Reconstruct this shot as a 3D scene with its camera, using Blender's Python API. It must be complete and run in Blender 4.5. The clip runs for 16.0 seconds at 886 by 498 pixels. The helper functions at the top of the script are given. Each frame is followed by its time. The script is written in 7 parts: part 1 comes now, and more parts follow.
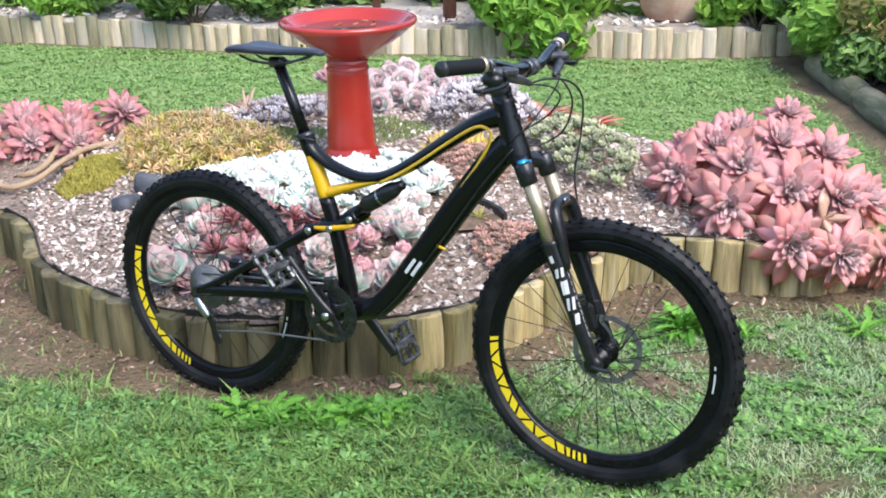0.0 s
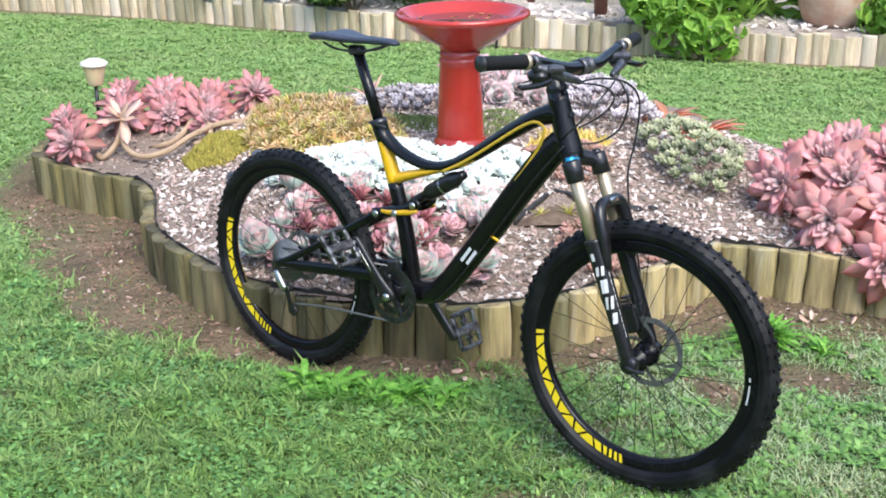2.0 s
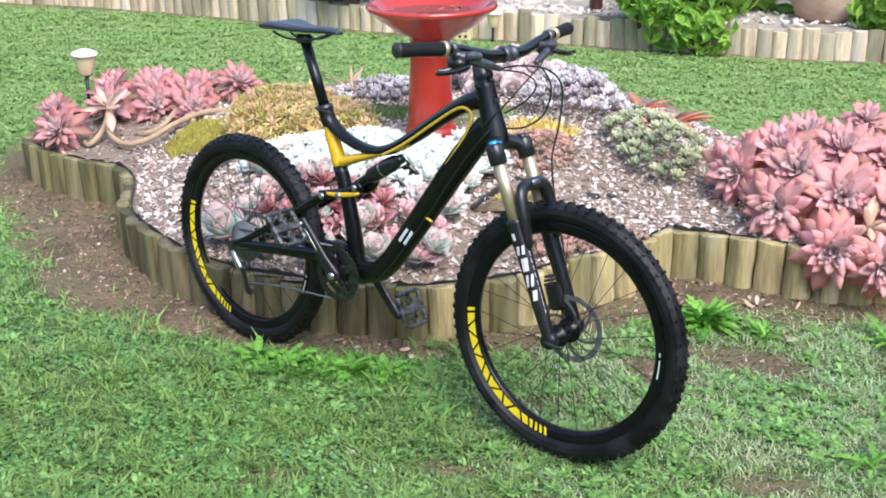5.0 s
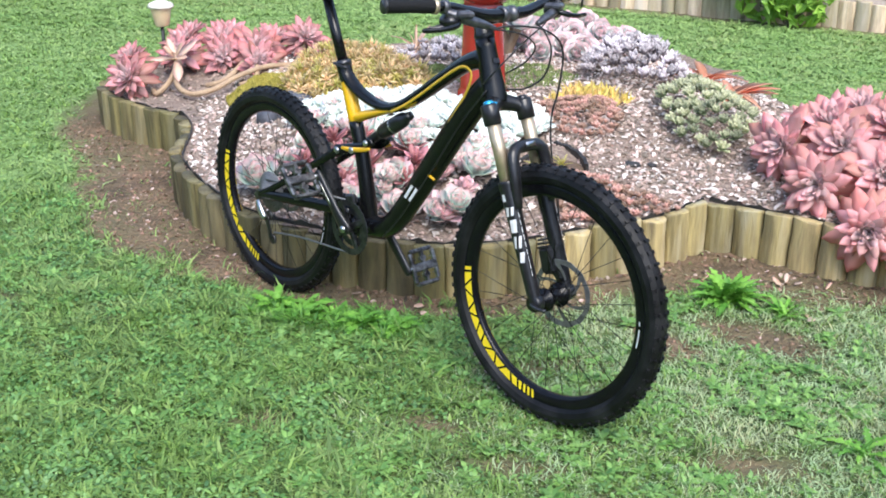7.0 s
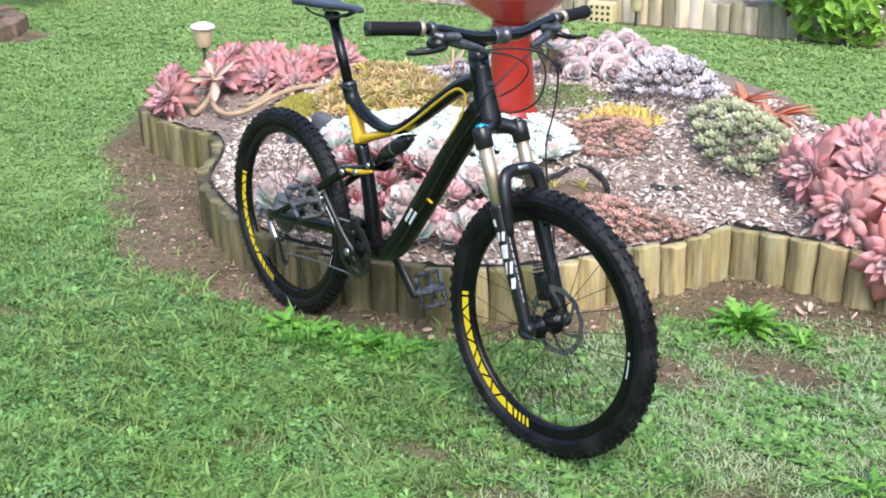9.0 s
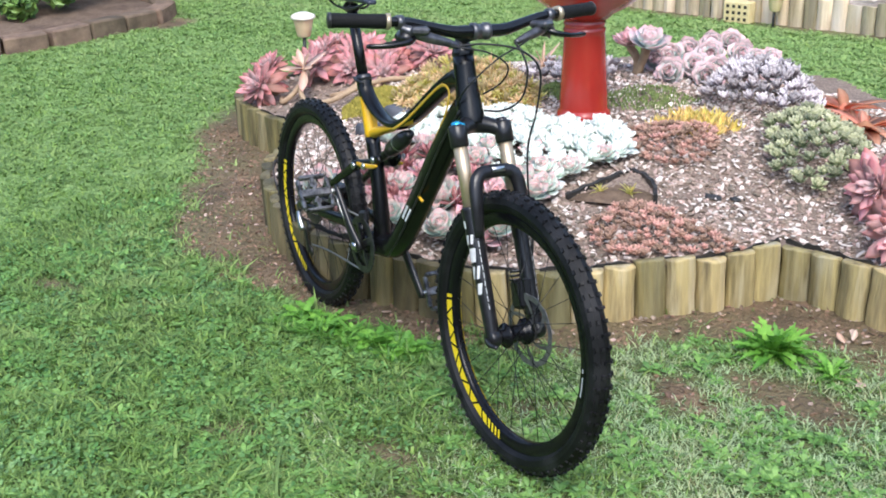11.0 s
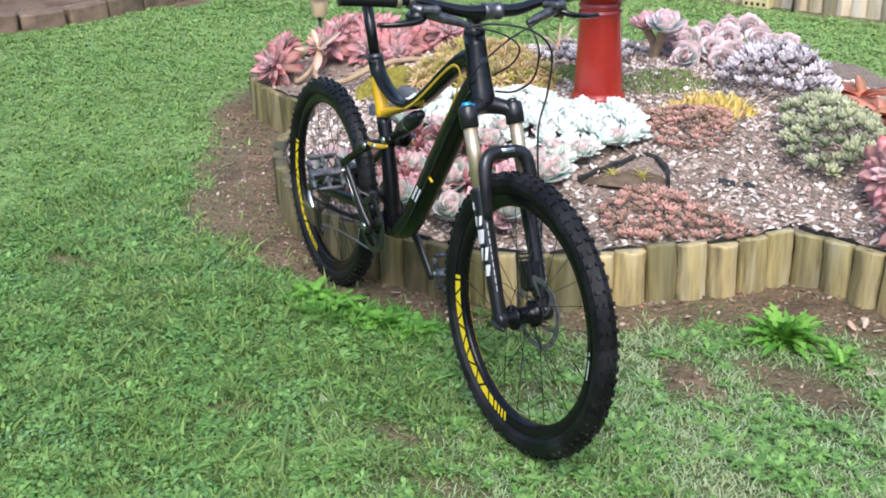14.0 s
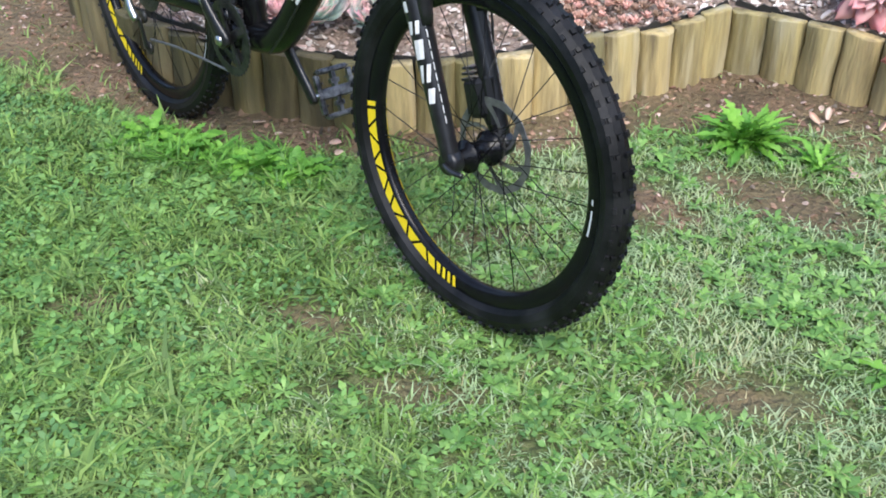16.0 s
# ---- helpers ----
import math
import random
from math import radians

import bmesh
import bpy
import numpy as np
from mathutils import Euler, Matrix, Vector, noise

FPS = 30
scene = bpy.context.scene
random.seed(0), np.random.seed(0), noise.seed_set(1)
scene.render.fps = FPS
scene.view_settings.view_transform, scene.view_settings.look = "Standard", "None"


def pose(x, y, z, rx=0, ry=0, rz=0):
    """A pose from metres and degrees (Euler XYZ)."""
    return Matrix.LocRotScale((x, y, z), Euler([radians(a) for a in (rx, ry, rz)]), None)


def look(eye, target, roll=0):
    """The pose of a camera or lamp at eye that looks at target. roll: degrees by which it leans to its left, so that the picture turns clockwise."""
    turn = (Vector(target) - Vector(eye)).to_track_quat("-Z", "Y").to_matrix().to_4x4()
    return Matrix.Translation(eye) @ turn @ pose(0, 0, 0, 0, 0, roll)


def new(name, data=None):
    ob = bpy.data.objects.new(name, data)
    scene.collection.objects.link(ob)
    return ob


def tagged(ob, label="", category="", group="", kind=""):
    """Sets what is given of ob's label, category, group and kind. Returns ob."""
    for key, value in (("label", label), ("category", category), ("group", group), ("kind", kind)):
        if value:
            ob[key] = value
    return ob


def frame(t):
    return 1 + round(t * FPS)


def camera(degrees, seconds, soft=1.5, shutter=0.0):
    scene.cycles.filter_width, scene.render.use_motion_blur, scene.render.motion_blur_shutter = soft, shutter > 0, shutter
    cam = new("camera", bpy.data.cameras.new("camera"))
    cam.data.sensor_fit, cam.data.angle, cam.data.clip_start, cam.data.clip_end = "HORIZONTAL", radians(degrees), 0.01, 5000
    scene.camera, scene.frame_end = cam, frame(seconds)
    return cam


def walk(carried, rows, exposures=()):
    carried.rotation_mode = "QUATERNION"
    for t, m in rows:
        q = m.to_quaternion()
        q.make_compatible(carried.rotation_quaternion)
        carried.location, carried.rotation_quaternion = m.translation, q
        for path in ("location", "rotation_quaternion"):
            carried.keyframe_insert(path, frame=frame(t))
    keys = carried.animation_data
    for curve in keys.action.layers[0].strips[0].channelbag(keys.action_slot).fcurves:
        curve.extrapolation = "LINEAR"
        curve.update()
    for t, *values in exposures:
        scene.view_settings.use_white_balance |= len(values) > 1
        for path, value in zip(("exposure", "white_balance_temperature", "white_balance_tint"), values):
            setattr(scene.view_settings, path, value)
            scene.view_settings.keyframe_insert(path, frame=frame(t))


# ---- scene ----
cam = camera(44.4, 16.0, soft=1.8)
METRES, EYE, TILT, LEAN, TURN = 2.65, 1.57, -21.5, 1.3, 0.0
ROWS = [
    (0.0, 0.0, 0.0, 0.0, 0.0, 0.0, -0.0),
    (0.5, 0.039, -0.0034, 0.0027, 2.08, -1.41, -1.23),
    (1.0, 0.0599, -0.0078, 0.0031, 3.97, -1.78, -1.31),
    (1.5, 0.0633, 0.0014, 0.0003, 4.12, -1.43, -1.16),
    (2.0, 0.1201, -0.0173, 0.0006, 9.3, -0.71, -4.13),
    (2.5, 0.179, -0.0414, -0.0062, 10.31, -1.51, -6.72),
    (3.0, 0.1906, -0.0496, -0.0065, 9.14, -0.89, -4.79),
    (5.5, 0.2436, -0.0451, -0.0096, 11.88, -1.2, -4.84),
    (6.0, 0.2708, -0.0332, -0.0127, 13.56, -1.96, -5.37),
    (6.5, 0.3007, -0.033, -0.0077, 14.61, -1.93, -4.89),
    (7.0, 0.3444, -0.0264, -0.0024, 17.34, -3.5, -7.41),
    (7.5, 0.3755, -0.0168, 0.0005, 19.63, -2.92, -8.43),
    (8.0, 0.3893, -0.0031, 0.0101, 20.86, -2.67, -8.11),
    (8.5, 0.4013, -0.0001, 0.0106, 20.96, -2.13, -8.05),
    (9.0, 0.4155, 0.0154, 0.0139, 21.54, -3.11, -7.83),
    (11.5, 0.5904, 0.1373, 0.0512, 33.05, -5.45, -10.44),
    (12.0, 0.5905, 0.1323, 0.0529, 33.09, -6.04, -9.75),
    (12.5, 0.5865, 0.1295, 0.0492, 32.23, -6.04, -10.1),
    (13.0, 0.5821, 0.128, 0.0514, 32.22, -5.65, -10.4),
    (13.5, 0.5831, 0.1298, 0.0479, 32.95, -5.9, -11.04),
    (14.0, 0.5801, 0.1341, 0.0472, 32.55, -6.03, -11.25),
    (14.5, 0.5489, 0.1639, 0.0473, 29.56, -8.47, -11.36),
    (15.0, 0.4591, 0.2118, 0.0465, 23.22, -7.45, -8.99),
    (15.5, 0.4146, 0.2535, 0.0369, 23.09, -10.58, -8.91),
    (16.0, 0.3542, 0.311, 0.0252, 19.99, -15.15, -8.29),
]
EXPOSURES = [(0.0, 1.3), (3.2, 1.34), (9.2, 1.34), (11.3, 1.15), (14.0, 1.12), (15.0, 1.12), (15.5, 1.12), (16.0, 1.26)]
walk(cam, [(t, pose(0, 0, EYE, TILT, LEAN, TURN) @ pose(METRES * x, METRES * y, METRES * z, 90 + pitch, roll, yaw)) for t, x, y, z, yaw, pitch, roll in ROWS], EXPOSURES)

# ---- sky and sun: bright overcast day after rain ----
world = bpy.data.worlds.new("overcast_sky")
scene.world = world
world.use_nodes = True
wn, wl = world.node_tree.nodes, world.node_tree.links
sky = wn.new("ShaderNodeTexSky")
sky.sky_type, sky.sun_disc = "NISHITA", False
sky.sun_elevation, sky.sun_rotation = radians(55), radians(130)
sky.air_density, sky.dust_density, sky.ozone_density = 1.0, 1.5, 1.0
wl.new(sky.outputs["Color"], wn["Background"].inputs["Color"])
wn["Background"].inputs["Strength"].default_value = 0.15
sun_data = bpy.data.lights.new("sun", "SUN")
sun_data.energy, sun_data.angle, sun_data.color = 1.5, radians(35), (1.0, 0.98, 0.95)
sun_ob = new("sun", sun_data)
sun_ob.matrix_basis = look((4.5, -4, 10), (0, 3, 0))

# ---- geometry helpers ----


class Geo:
    """Vertices, faces and a per-vertex value (0 at a leaf's base, 1 at its tip)."""

    def __init__(self):
        self.v, self.f, self.a = [], [], []

    def add(self, v, f, a=0.0):
        n = len(self.v)
        self.v += [tuple(p) for p in v]
        self.f += [tuple(i + n for i in q) for q in f]
        self.a += list(a) if isinstance(a, (list, tuple)) else [a] * len(v)
        return self

    def join(self, other, m):
        return self.add([m @ Vector(p) for p in other.v], other.f, list(other.a))


def make_mesh(name, geo, mat, smooth=True):
    me = bpy.data.meshes.new(name)
    me.from_pydata(geo.v, [], geo.f)
    if any(geo.a):
        me.attributes.new("tip", "FLOAT", "POINT").data.foreach_set("value", geo.a)
    me.materials.append(mat)
    if smooth:
        me.polygons.foreach_set("use_smooth", [True] * len(me.polygons))
    me.update()
    return me


def part(name, geo, mat, parent=None, label="", smooth=True, at=None):
    """One mesh object, under a thing or a part."""
    me = make_mesh(name, geo, mat, smooth) if isinstance(geo, Geo) else geo
    ob = new(name, me)
    if parent:
        ob.parent = parent
    if at is not None:
        ob.matrix_basis = at
    if label:
        ob["label"] = label
    return ob


def thing(name, m, label, category, group="", kind=""):
    ob = new(name)
    ob.empty_display_size = 0.1
    ob.matrix_basis = m
    return tagged(ob, label, category, group, kind)


def smooth_line(pts, n=6, closed=False):
    """Catmull-Rom through the points; each point may carry radii after x, y, z."""
    p = [np.array(q, float) for q in pts]
    out, k = [], len(p)
    for i in range(k if closed else k - 1):
        if closed:
            a, b, c, d = p[i - 1], p[i], p[(i + 1) % k], p[(i + 2) % k]
        else:
            a, b, c, d = p[max(i - 1, 0)], p[i], p[i + 1], p[min(i + 2, k - 1)]
        for j in range(n):
            t = j / n
            out.append(0.5 * (2 * b + (c - a) * t + (2 * a - 5 * b + 4 * c - d) * t * t + (3 * b - a - 3 * c + d) * t ** 3))
    if not closed:
        out.append(p[-1])
    return out


def sweep(pts, radius=None, sides=10, n=6, side=(0, 1, 0), flat=1.0, geo=None, caps=True):
    """A tube along the points (x, y, z[, r[, r across]]). side: the direction of the second radius."""
    geo = geo or Geo()
    line = smooth_line(pts, n) if n > 1 else [np.array(p, float) for p in pts]
    rings, verts, faces = [], [], []
    for i, p in enumerate(line):
        t = Vector(line[min(i + 1, len(line) - 1)][:3]) - Vector(line[max(i - 1, 0)][:3])
        t.normalize()
        s = Vector(side)
        s = (s - t * s.dot(t))
        if s.length < 1e-4:
            s = t.orthogonal()
        s.normalize()
        u = t.cross(s)
        r1 = p[3] if len(p) > 3 else radius
        r2 = p[4] if len(p) > 4 else r1 * flat
        for k in range(sides):
            a = 2 * math.pi * k / sides
            verts.append(Vector(p[:3]) + u * (r1 * math.cos(a)) + s * (r2 * math.sin(a)))
    for i in range(len(line) - 1):
        for k in range(sides):
            k2 = (k + 1) % sides
            faces.append((i * sides + k, i * sides + k2, (i + 1) * sides + k2, (i + 1) * sides + k))
    if caps:
        faces.append(tuple(range(sides))[::-1])
        faces.append(tuple((len(line) - 1) * sides + k for k in range(sides)))
    return geo.add(verts, faces)


def lathe(profile, sides=32, geo=None, axis="z", arc=None):
    """Turns (radius, height) pairs round an axis."""
    geo = geo or Geo()
    a0, a1 = arc or (0, 2 * math.pi)
    cols = sides if arc is None else sides + 1
    verts, faces = [], []
    for r, h in profile:
        for k in range(cols):
            a = a0 + (a1 - a0) * k / sides
            c, s = r * math.cos(a), r * math.sin(a)
            verts.append((c, s, h) if axis == "z" else (c, h, s))
    for i in range(len(profile) - 1):
        for k in range(sides):
            k2 = (k + 1) % cols
            q = (i * cols + k, i * cols + k2, (i + 1) * cols + k2, (i + 1) * cols + k)
            faces.append(q if axis == "z" else q[::-1])
    return geo.add(verts, faces)


def box(sx, sy, sz, m=None, c=0.0, geo=None):
    """A box about its centre with edges chamfered by c."""
    geo = geo or Geo()
    m = m or Matrix.Identity(4)
    x, y, z = sx / 2, sy / 2, sz / 2
    if c <= 0:
        v = [(i * x, j * y, k * z) for i in (-1, 1) for j in (-1, 1) for k in (-1, 1)]
        f = [(0, 1, 3, 2), (4, 6, 7, 5), (0, 4, 5, 1), (2, 3, 7, 6), (0, 2, 6, 4), (1, 5, 7, 3)]
        return geo.add([m @ Vector(p) for p in v], f)
    bm = bmesh.new()
    bmesh.ops.create_cube(bm, size=1.0)
    bmesh.ops.scale(bm, vec=(sx, sy, sz), verts=bm.verts)
    bmesh.ops.bevel(bm, geom=list(bm.edges), offset=c, segments=1, affect="EDGES", clamp_overlap=True)
    bm.verts.index_update()
    v = [m @ p.co for p in bm.verts]
    f = [tuple(q.index for q in face.verts) for face in bm.faces]
    bm.free()
    return geo.add(v, f)


def turn_to(p, direction, roll=0.0):
    """A pose at p whose z axis points along direction."""
    q = Vector(direction).to_track_quat("Z", "Y")
    return Matrix.Translation(p) @ q.to_matrix().to_4x4() @ pose(0, 0, 0, 0, 0, roll)


def inside(poly, x, y):
    """Even-odd test for arrays of points."""
    x, y = np.asarray(x, float), np.asarray(y, float)
    res = np.zeros(x.shape, bool)
    p = np.array(poly, float)[:, :2]
    for (x0, y0), (x1, y1) in zip(p, np.roll(p, -1, 0)):
        if y0 == y1:
            continue
        cross = (y0 > y) != (y1 > y)
        res ^= cross & (x < (x1 - x0) * (y - y0) / (y1 - y0) + x0)
    return res


def distance(line, x, y, closed=True):
    """The distance of points to a line of points."""
    x, y = np.asarray(x, float), np.asarray(y, float)
    p = np.array(line, float)[:, :2]
    best = np.full(x.shape, 1e9)
    ends = np.roll(p, -1, 0)
    if not closed:
        p, ends = p[:-1], ends[:-1]
    for a, b in zip(p, ends):
        d = b - a
        t = np.clip(((x - a[0]) * d[0] + (y - a[1]) * d[1]) / max(d @ d, 1e-9), 0, 1)
        best = np.minimum(best, np.hypot(x - a[0] - t * d[0], y - a[1] - t * d[1]))
    return best


def wobble(x, y, s=1.0, seed=0.0):
    """Cheap smooth noise in -1..1 for arrays."""
    x, y = np.asarray(x) * s + seed, np.asarray(y) * s - seed * 0.7
    return (np.sin(1.7 * x + 1.3 * np.sin(2.3 * y + 0.5)) + np.sin(2.9 * y - 1.1 * np.sin(1.9 * x)) + np.sin(4.3 * x + 3.7 * y + np.sin(5.1 * x - 2.2 * y))) / 3


# ---- materials ----


def material(name, c1, c2, scale=15.0, rough=0.6, metal=0.0, bump=0.0, bump_scale=90.0, c3=None, big=2.0, stretch=(1, 1, 1), vary=0.0,
             tip=None, island=False, coat=0.0, spec=0.5, rough2=None, world_space=False, tip_range=(0.35, 1.0), see=0.0, thru=0.0, c4=None, mid=6.0):
    """A procedural surface: c1 and c2 by fine noise, c3 by large stains, vary: brightness from piece to piece, tip: colour towards a leaf's tip."""
    m = bpy.data.materials.new(name)
    m.use_nodes = True
    n, l = m.node_tree.nodes, m.node_tree.links
    b = n["Principled BSDF"]
    tc = n.new("ShaderNodeTexCoord")
    mp = n.new("ShaderNodeMapping")
    mp.inputs["Scale"].default_value = stretch
    if world_space:
        l.new(n.new("ShaderNodeNewGeometry").outputs["Position"], mp.inputs["Vector"])
    else:
        info = n.new("ShaderNodeObjectInfo")
        off = n.new("ShaderNodeVectorMath")
        off.operation = "SCALE"
        off.inputs[0].default_value = (13, 7, 5)
        l.new(info.outputs["Random"], off.inputs["Scale"])
        l.new(tc.outputs["Object"], mp.inputs["Vector"])
        l.new(off.outputs["Vector"], mp.inputs["Location"])

    def noisy(s, detail=4.0, r=0.6):
        t = n.new("ShaderNodeTexNoise")
        t.inputs["Scale"].default_value, t.inputs["Detail"].default_value, t.inputs["Roughness"].default_value = s, detail, r
        l.new(mp.outputs["Vector"], t.inputs["Vector"])
        return t.outputs["Fac"]

    def ramp(fac, lo, hi):
        r = n.new("ShaderNodeMapRange")
        r.inputs["From Min"].default_value, r.inputs["From Max"].default_value = lo, hi
        l.new(fac, r.inputs["Value"])
        return r.outputs["Result"]

    def mix(fac, a, c):
        x = n.new("ShaderNodeMix")
        x.data_type = "RGBA"
        l.new(fac, x.inputs["Factor"])
        for sock, val in ((x.inputs["A"], a), (x.inputs["B"], c)):
            if isinstance(val, tuple):
                sock.default_value = (*val, 1)
            else:
                l.new(val, sock)
        return x.outputs["Result"]

    fine = noisy(scale)
    col = mix(ramp(fine, 0.35, 0.65), tuple(c1), tuple(c2))
    if c3:
        col = mix(ramp(noisy(big, 5.0), 0.45, 0.7), col, tuple(c3))
    if c4:
        col = mix(ramp(noisy(mid, 3.0), 0.5, 0.66), col, tuple(c4))
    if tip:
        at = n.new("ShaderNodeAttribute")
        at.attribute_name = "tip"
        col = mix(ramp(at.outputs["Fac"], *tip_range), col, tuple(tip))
    if vary:
        src = n.new("ShaderNodeNewGeometry").outputs["Random Per Island"] if island else n.new("ShaderNodeObjectInfo").outputs["Random"]
        r = n.new("ShaderNodeMapRange")
        r.inputs["To Min"].default_value, r.inputs["To Max"].default_value = 1 - vary, 1 + vary
        l.new(src, r.inputs["Value"])
        h = n.new("ShaderNodeHueSaturation")
        l.new(r.outputs["Result"], h.inputs["Value"])
        r2 = n.new("ShaderNodeMapRange")
        r2.inputs["To Min"].default_value, r2.inputs["To Max"].default_value = 0.5 + vary * 0.04, 0.5 - vary * 0.04
        l.new(src, r2.inputs["Value"])
        l.new(r2.outputs["Result"], h.inputs["Hue"])
        l.new(col, h.inputs["Color"])
        col = h.outputs["Color"]
    l.new(col, b.inputs["Base Color"])
    b.inputs["Metallic"].default_value, b.inputs["Specular IOR Level"].default_value, b.inputs["Coat Weight"].default_value = metal, spec, coat
    b.inputs["Coat Roughness"].default_value = 0.15
    if rough2 is None:
        b.inputs["Roughness"].default_value = rough
    else:
        r = n.new("ShaderNodeMapRange")
        r.inputs["From Min"].default_value, r.inputs["From Max"].default_value = 0.35, 0.65
        r.inputs["To Min"].default_value, r.inputs["To Max"].default_value = rough, rough2
        l.new(noisy(scale * 0.6), r.inputs["Value"])
        l.new(r.outputs["Result"], b.inputs["Roughness"])
    if see:
        b.inputs["Subsurface Weight"].default_value = see
        b.inputs["Subsurface Radius"].default_value = (0.01, 0.006, 0.004)
    if thru:
        tr = n.new("ShaderNodeBsdfTranslucent")
        l.new(col, tr.inputs["Color"])
        ms = n.new("ShaderNodeMixShader")
        ms.inputs["Fac"].default_value = thru
        l.new(b.outputs["BSDF"], ms.inputs[1])
        l.new(tr.outputs["BSDF"], ms.inputs[2])
        l.new(ms.outputs["Shader"], n["Material Output"].inputs["Surface"])
    if bump:
        bp = n.new("ShaderNodeBump")
        bp.inputs["Strength"].default_value, bp.inputs["Distance"].default_value = bump, 0.01
        l.new(noisy(bump_scale, 6.0), bp.inputs["Height"])
        l.new(bp.outputs["Normal"], b.inputs["Normal"])
    return m


M = {}
M["frame_black"] = material("satin_black_carbon", (0.003, 0.003, 0.0035), (0.005, 0.005, 0.0058), 60, 0.27, spec=0.38, bump=0.02, bump_scale=300)
M["gloss_black"] = material("gloss_black_paint", (0.004, 0.004, 0.005), (0.007, 0.007, 0.008), 60, 0.2, spec=0.5)
M["lever_grey"] = material("grey_cast_alloy", (0.07, 0.07, 0.078), (0.16, 0.16, 0.17), 50, 0.32, metal=0.7)
M["pinstripe"] = material("gold_pinstripe", (0.68, 0.42, 0.03), (0.76, 0.48, 0.05), 40, 0.35)
M["frame_yellow"] = material("yellow_paint", (0.76, 0.42, 0.008), (0.82, 0.47, 0.012), 30, 0.3, coat=0.4)
M["rubber"] = material("tyre_rubber", (0.003, 0.003, 0.0035), (0.006, 0.006, 0.007), 40, 0.48, spec=0.28, bump=0.15, bump_scale=200, c3=(0.024, 0.024, 0.027), big=9)
M["rim_black"] = material("rim_black_anodised", (0.004, 0.004, 0.005), (0.007, 0.007, 0.009), 50, 0.25, spec=0.25)
M["rim_yellow"] = material("rim_yellow_print", (0.88, 0.64, 0.02), (0.92, 0.7, 0.03), 40, 0.35)
M["grey_print"] = material("pale_grey_print", (0.58, 0.58, 0.59), (0.7, 0.7, 0.7), 40, 0.4)
M["rim_white"] = material("white_print", (0.7, 0.7, 0.7), (0.78, 0.78, 0.78), 40, 0.4)
M["steel"] = material("brushed_steel", (0.45, 0.45, 0.46), (0.6, 0.6, 0.6), 60, 0.28, metal=1.0)
M["dark_steel"] = material("dark_alloy", (0.04, 0.04, 0.045), (0.09, 0.09, 0.095), 50, 0.34, metal=0.8)
M["spoke"] = material("black_spoke_steel", (0.015, 0.015, 0.016), (0.03, 0.03, 0.03), 50, 0.35, metal=0.6)
M["gold"] = material("gold_coated_stanchion", (0.5, 0.4, 0.28), (0.58, 0.47, 0.33), 30, 0.38, metal=0.7)
M["fork_black"] = material("satin_black_magnesium", (0.009, 0.009, 0.0105), (0.016, 0.016, 0.018), 60, 0.28, spec=0.5)
M["grip"] = material("grip_rubber", (0.004, 0.004, 0.0045), (0.007, 0.007, 0.0075), 90, 0.7, bump=0.4, bump_scale=400, spec=0.3)
# the blue-grey in this black cover is the sky's reflection, put into its colour
M["saddle"] = material("sky_tinted_black_saddle_cover", (0.03, 0.036, 0.055), (0.045, 0.052, 0.075), 60, 0.4, bump=0.05, bump_scale=300)
M["cable"] = material("black_cable_sheath", (0.012, 0.012, 0.012), (0.02, 0.02, 0.02), 60, 0.4)
M["blue"] = material("blue_anodised_knob", (0.02, 0.28, 0.5), (0.03, 0.35, 0.6), 60, 0.3, metal=0.5)
M["pedal"] = material("worn_grey_alloy", (0.03, 0.03, 0.033), (0.26, 0.26, 0.27), 45, 0.32, metal=0.75)
M["disc"] = material("dull_disc_steel", (0.16, 0.16, 0.165), (0.24, 0.24, 0.24), 60, 0.5, metal=0.6)
M["log"] = material("treated_pine", (0.32, 0.26, 0.105), (0.2, 0.165, 0.07), 9, 0.7, bump=0.9, bump_scale=30, c3=(0.085, 0.07, 0.035), big=7, stretch=(3, 3, 0.35), vary=0.3, c4=(0.27, 0.24, 0.13), mid=4, rough2=0.85)
# yellower pine of the right posts, also lightened for the stronger light there
M["log_yellow_lit"] = material("yellow_treated_pine", (0.54, 0.435, 0.2), (0.43, 0.345, 0.16), 9, 0.75, bump=0.9, bump_scale=30, c3=(0.17, 0.135, 0.07), big=7, stretch=(3, 3, 0.35), vary=0.2, c4=(0.54, 0.47, 0.3), mid=5)
# darker pine for the left posts: the shade on them is in the colour
M["log_shaded"] = material("shaded_pine", (0.17, 0.14, 0.065), (0.1, 0.085, 0.042), 7, 0.65, bump=0.8, bump_scale=26, c3=(0.05, 0.043, 0.025), big=5, stretch=(3, 3, 0.6), vary=0.35, c4=(0.2, 0.17, 0.085), mid=3)
M["log_far"] = material("weathered_pine", (0.68, 0.57, 0.4), (0.52, 0.41, 0.26), 9, 0.8, bump=0.7, bump_scale=26, c3=(0.26, 0.2, 0.12), big=4, stretch=(3, 3, 0.45), vary=0.38, c4=(0.6, 0.52, 0.42), mid=2)
M["log_grey"] = material("grey_weathered_log", (0.3, 0.27, 0.19), (0.19, 0.175, 0.115), 6, 0.85, bump=0.9, bump_scale=20, c3=(0.12, 0.13, 0.06), big=3, c4=(0.34, 0.3, 0.23), mid=2, stretch=(3, 0.6, 3))
M["liner"] = material("black_plastic_liner", (0.02, 0.02, 0.02), (0.035, 0.033, 0.03), 30, 0.5, bump=0.2, bump_scale=60)
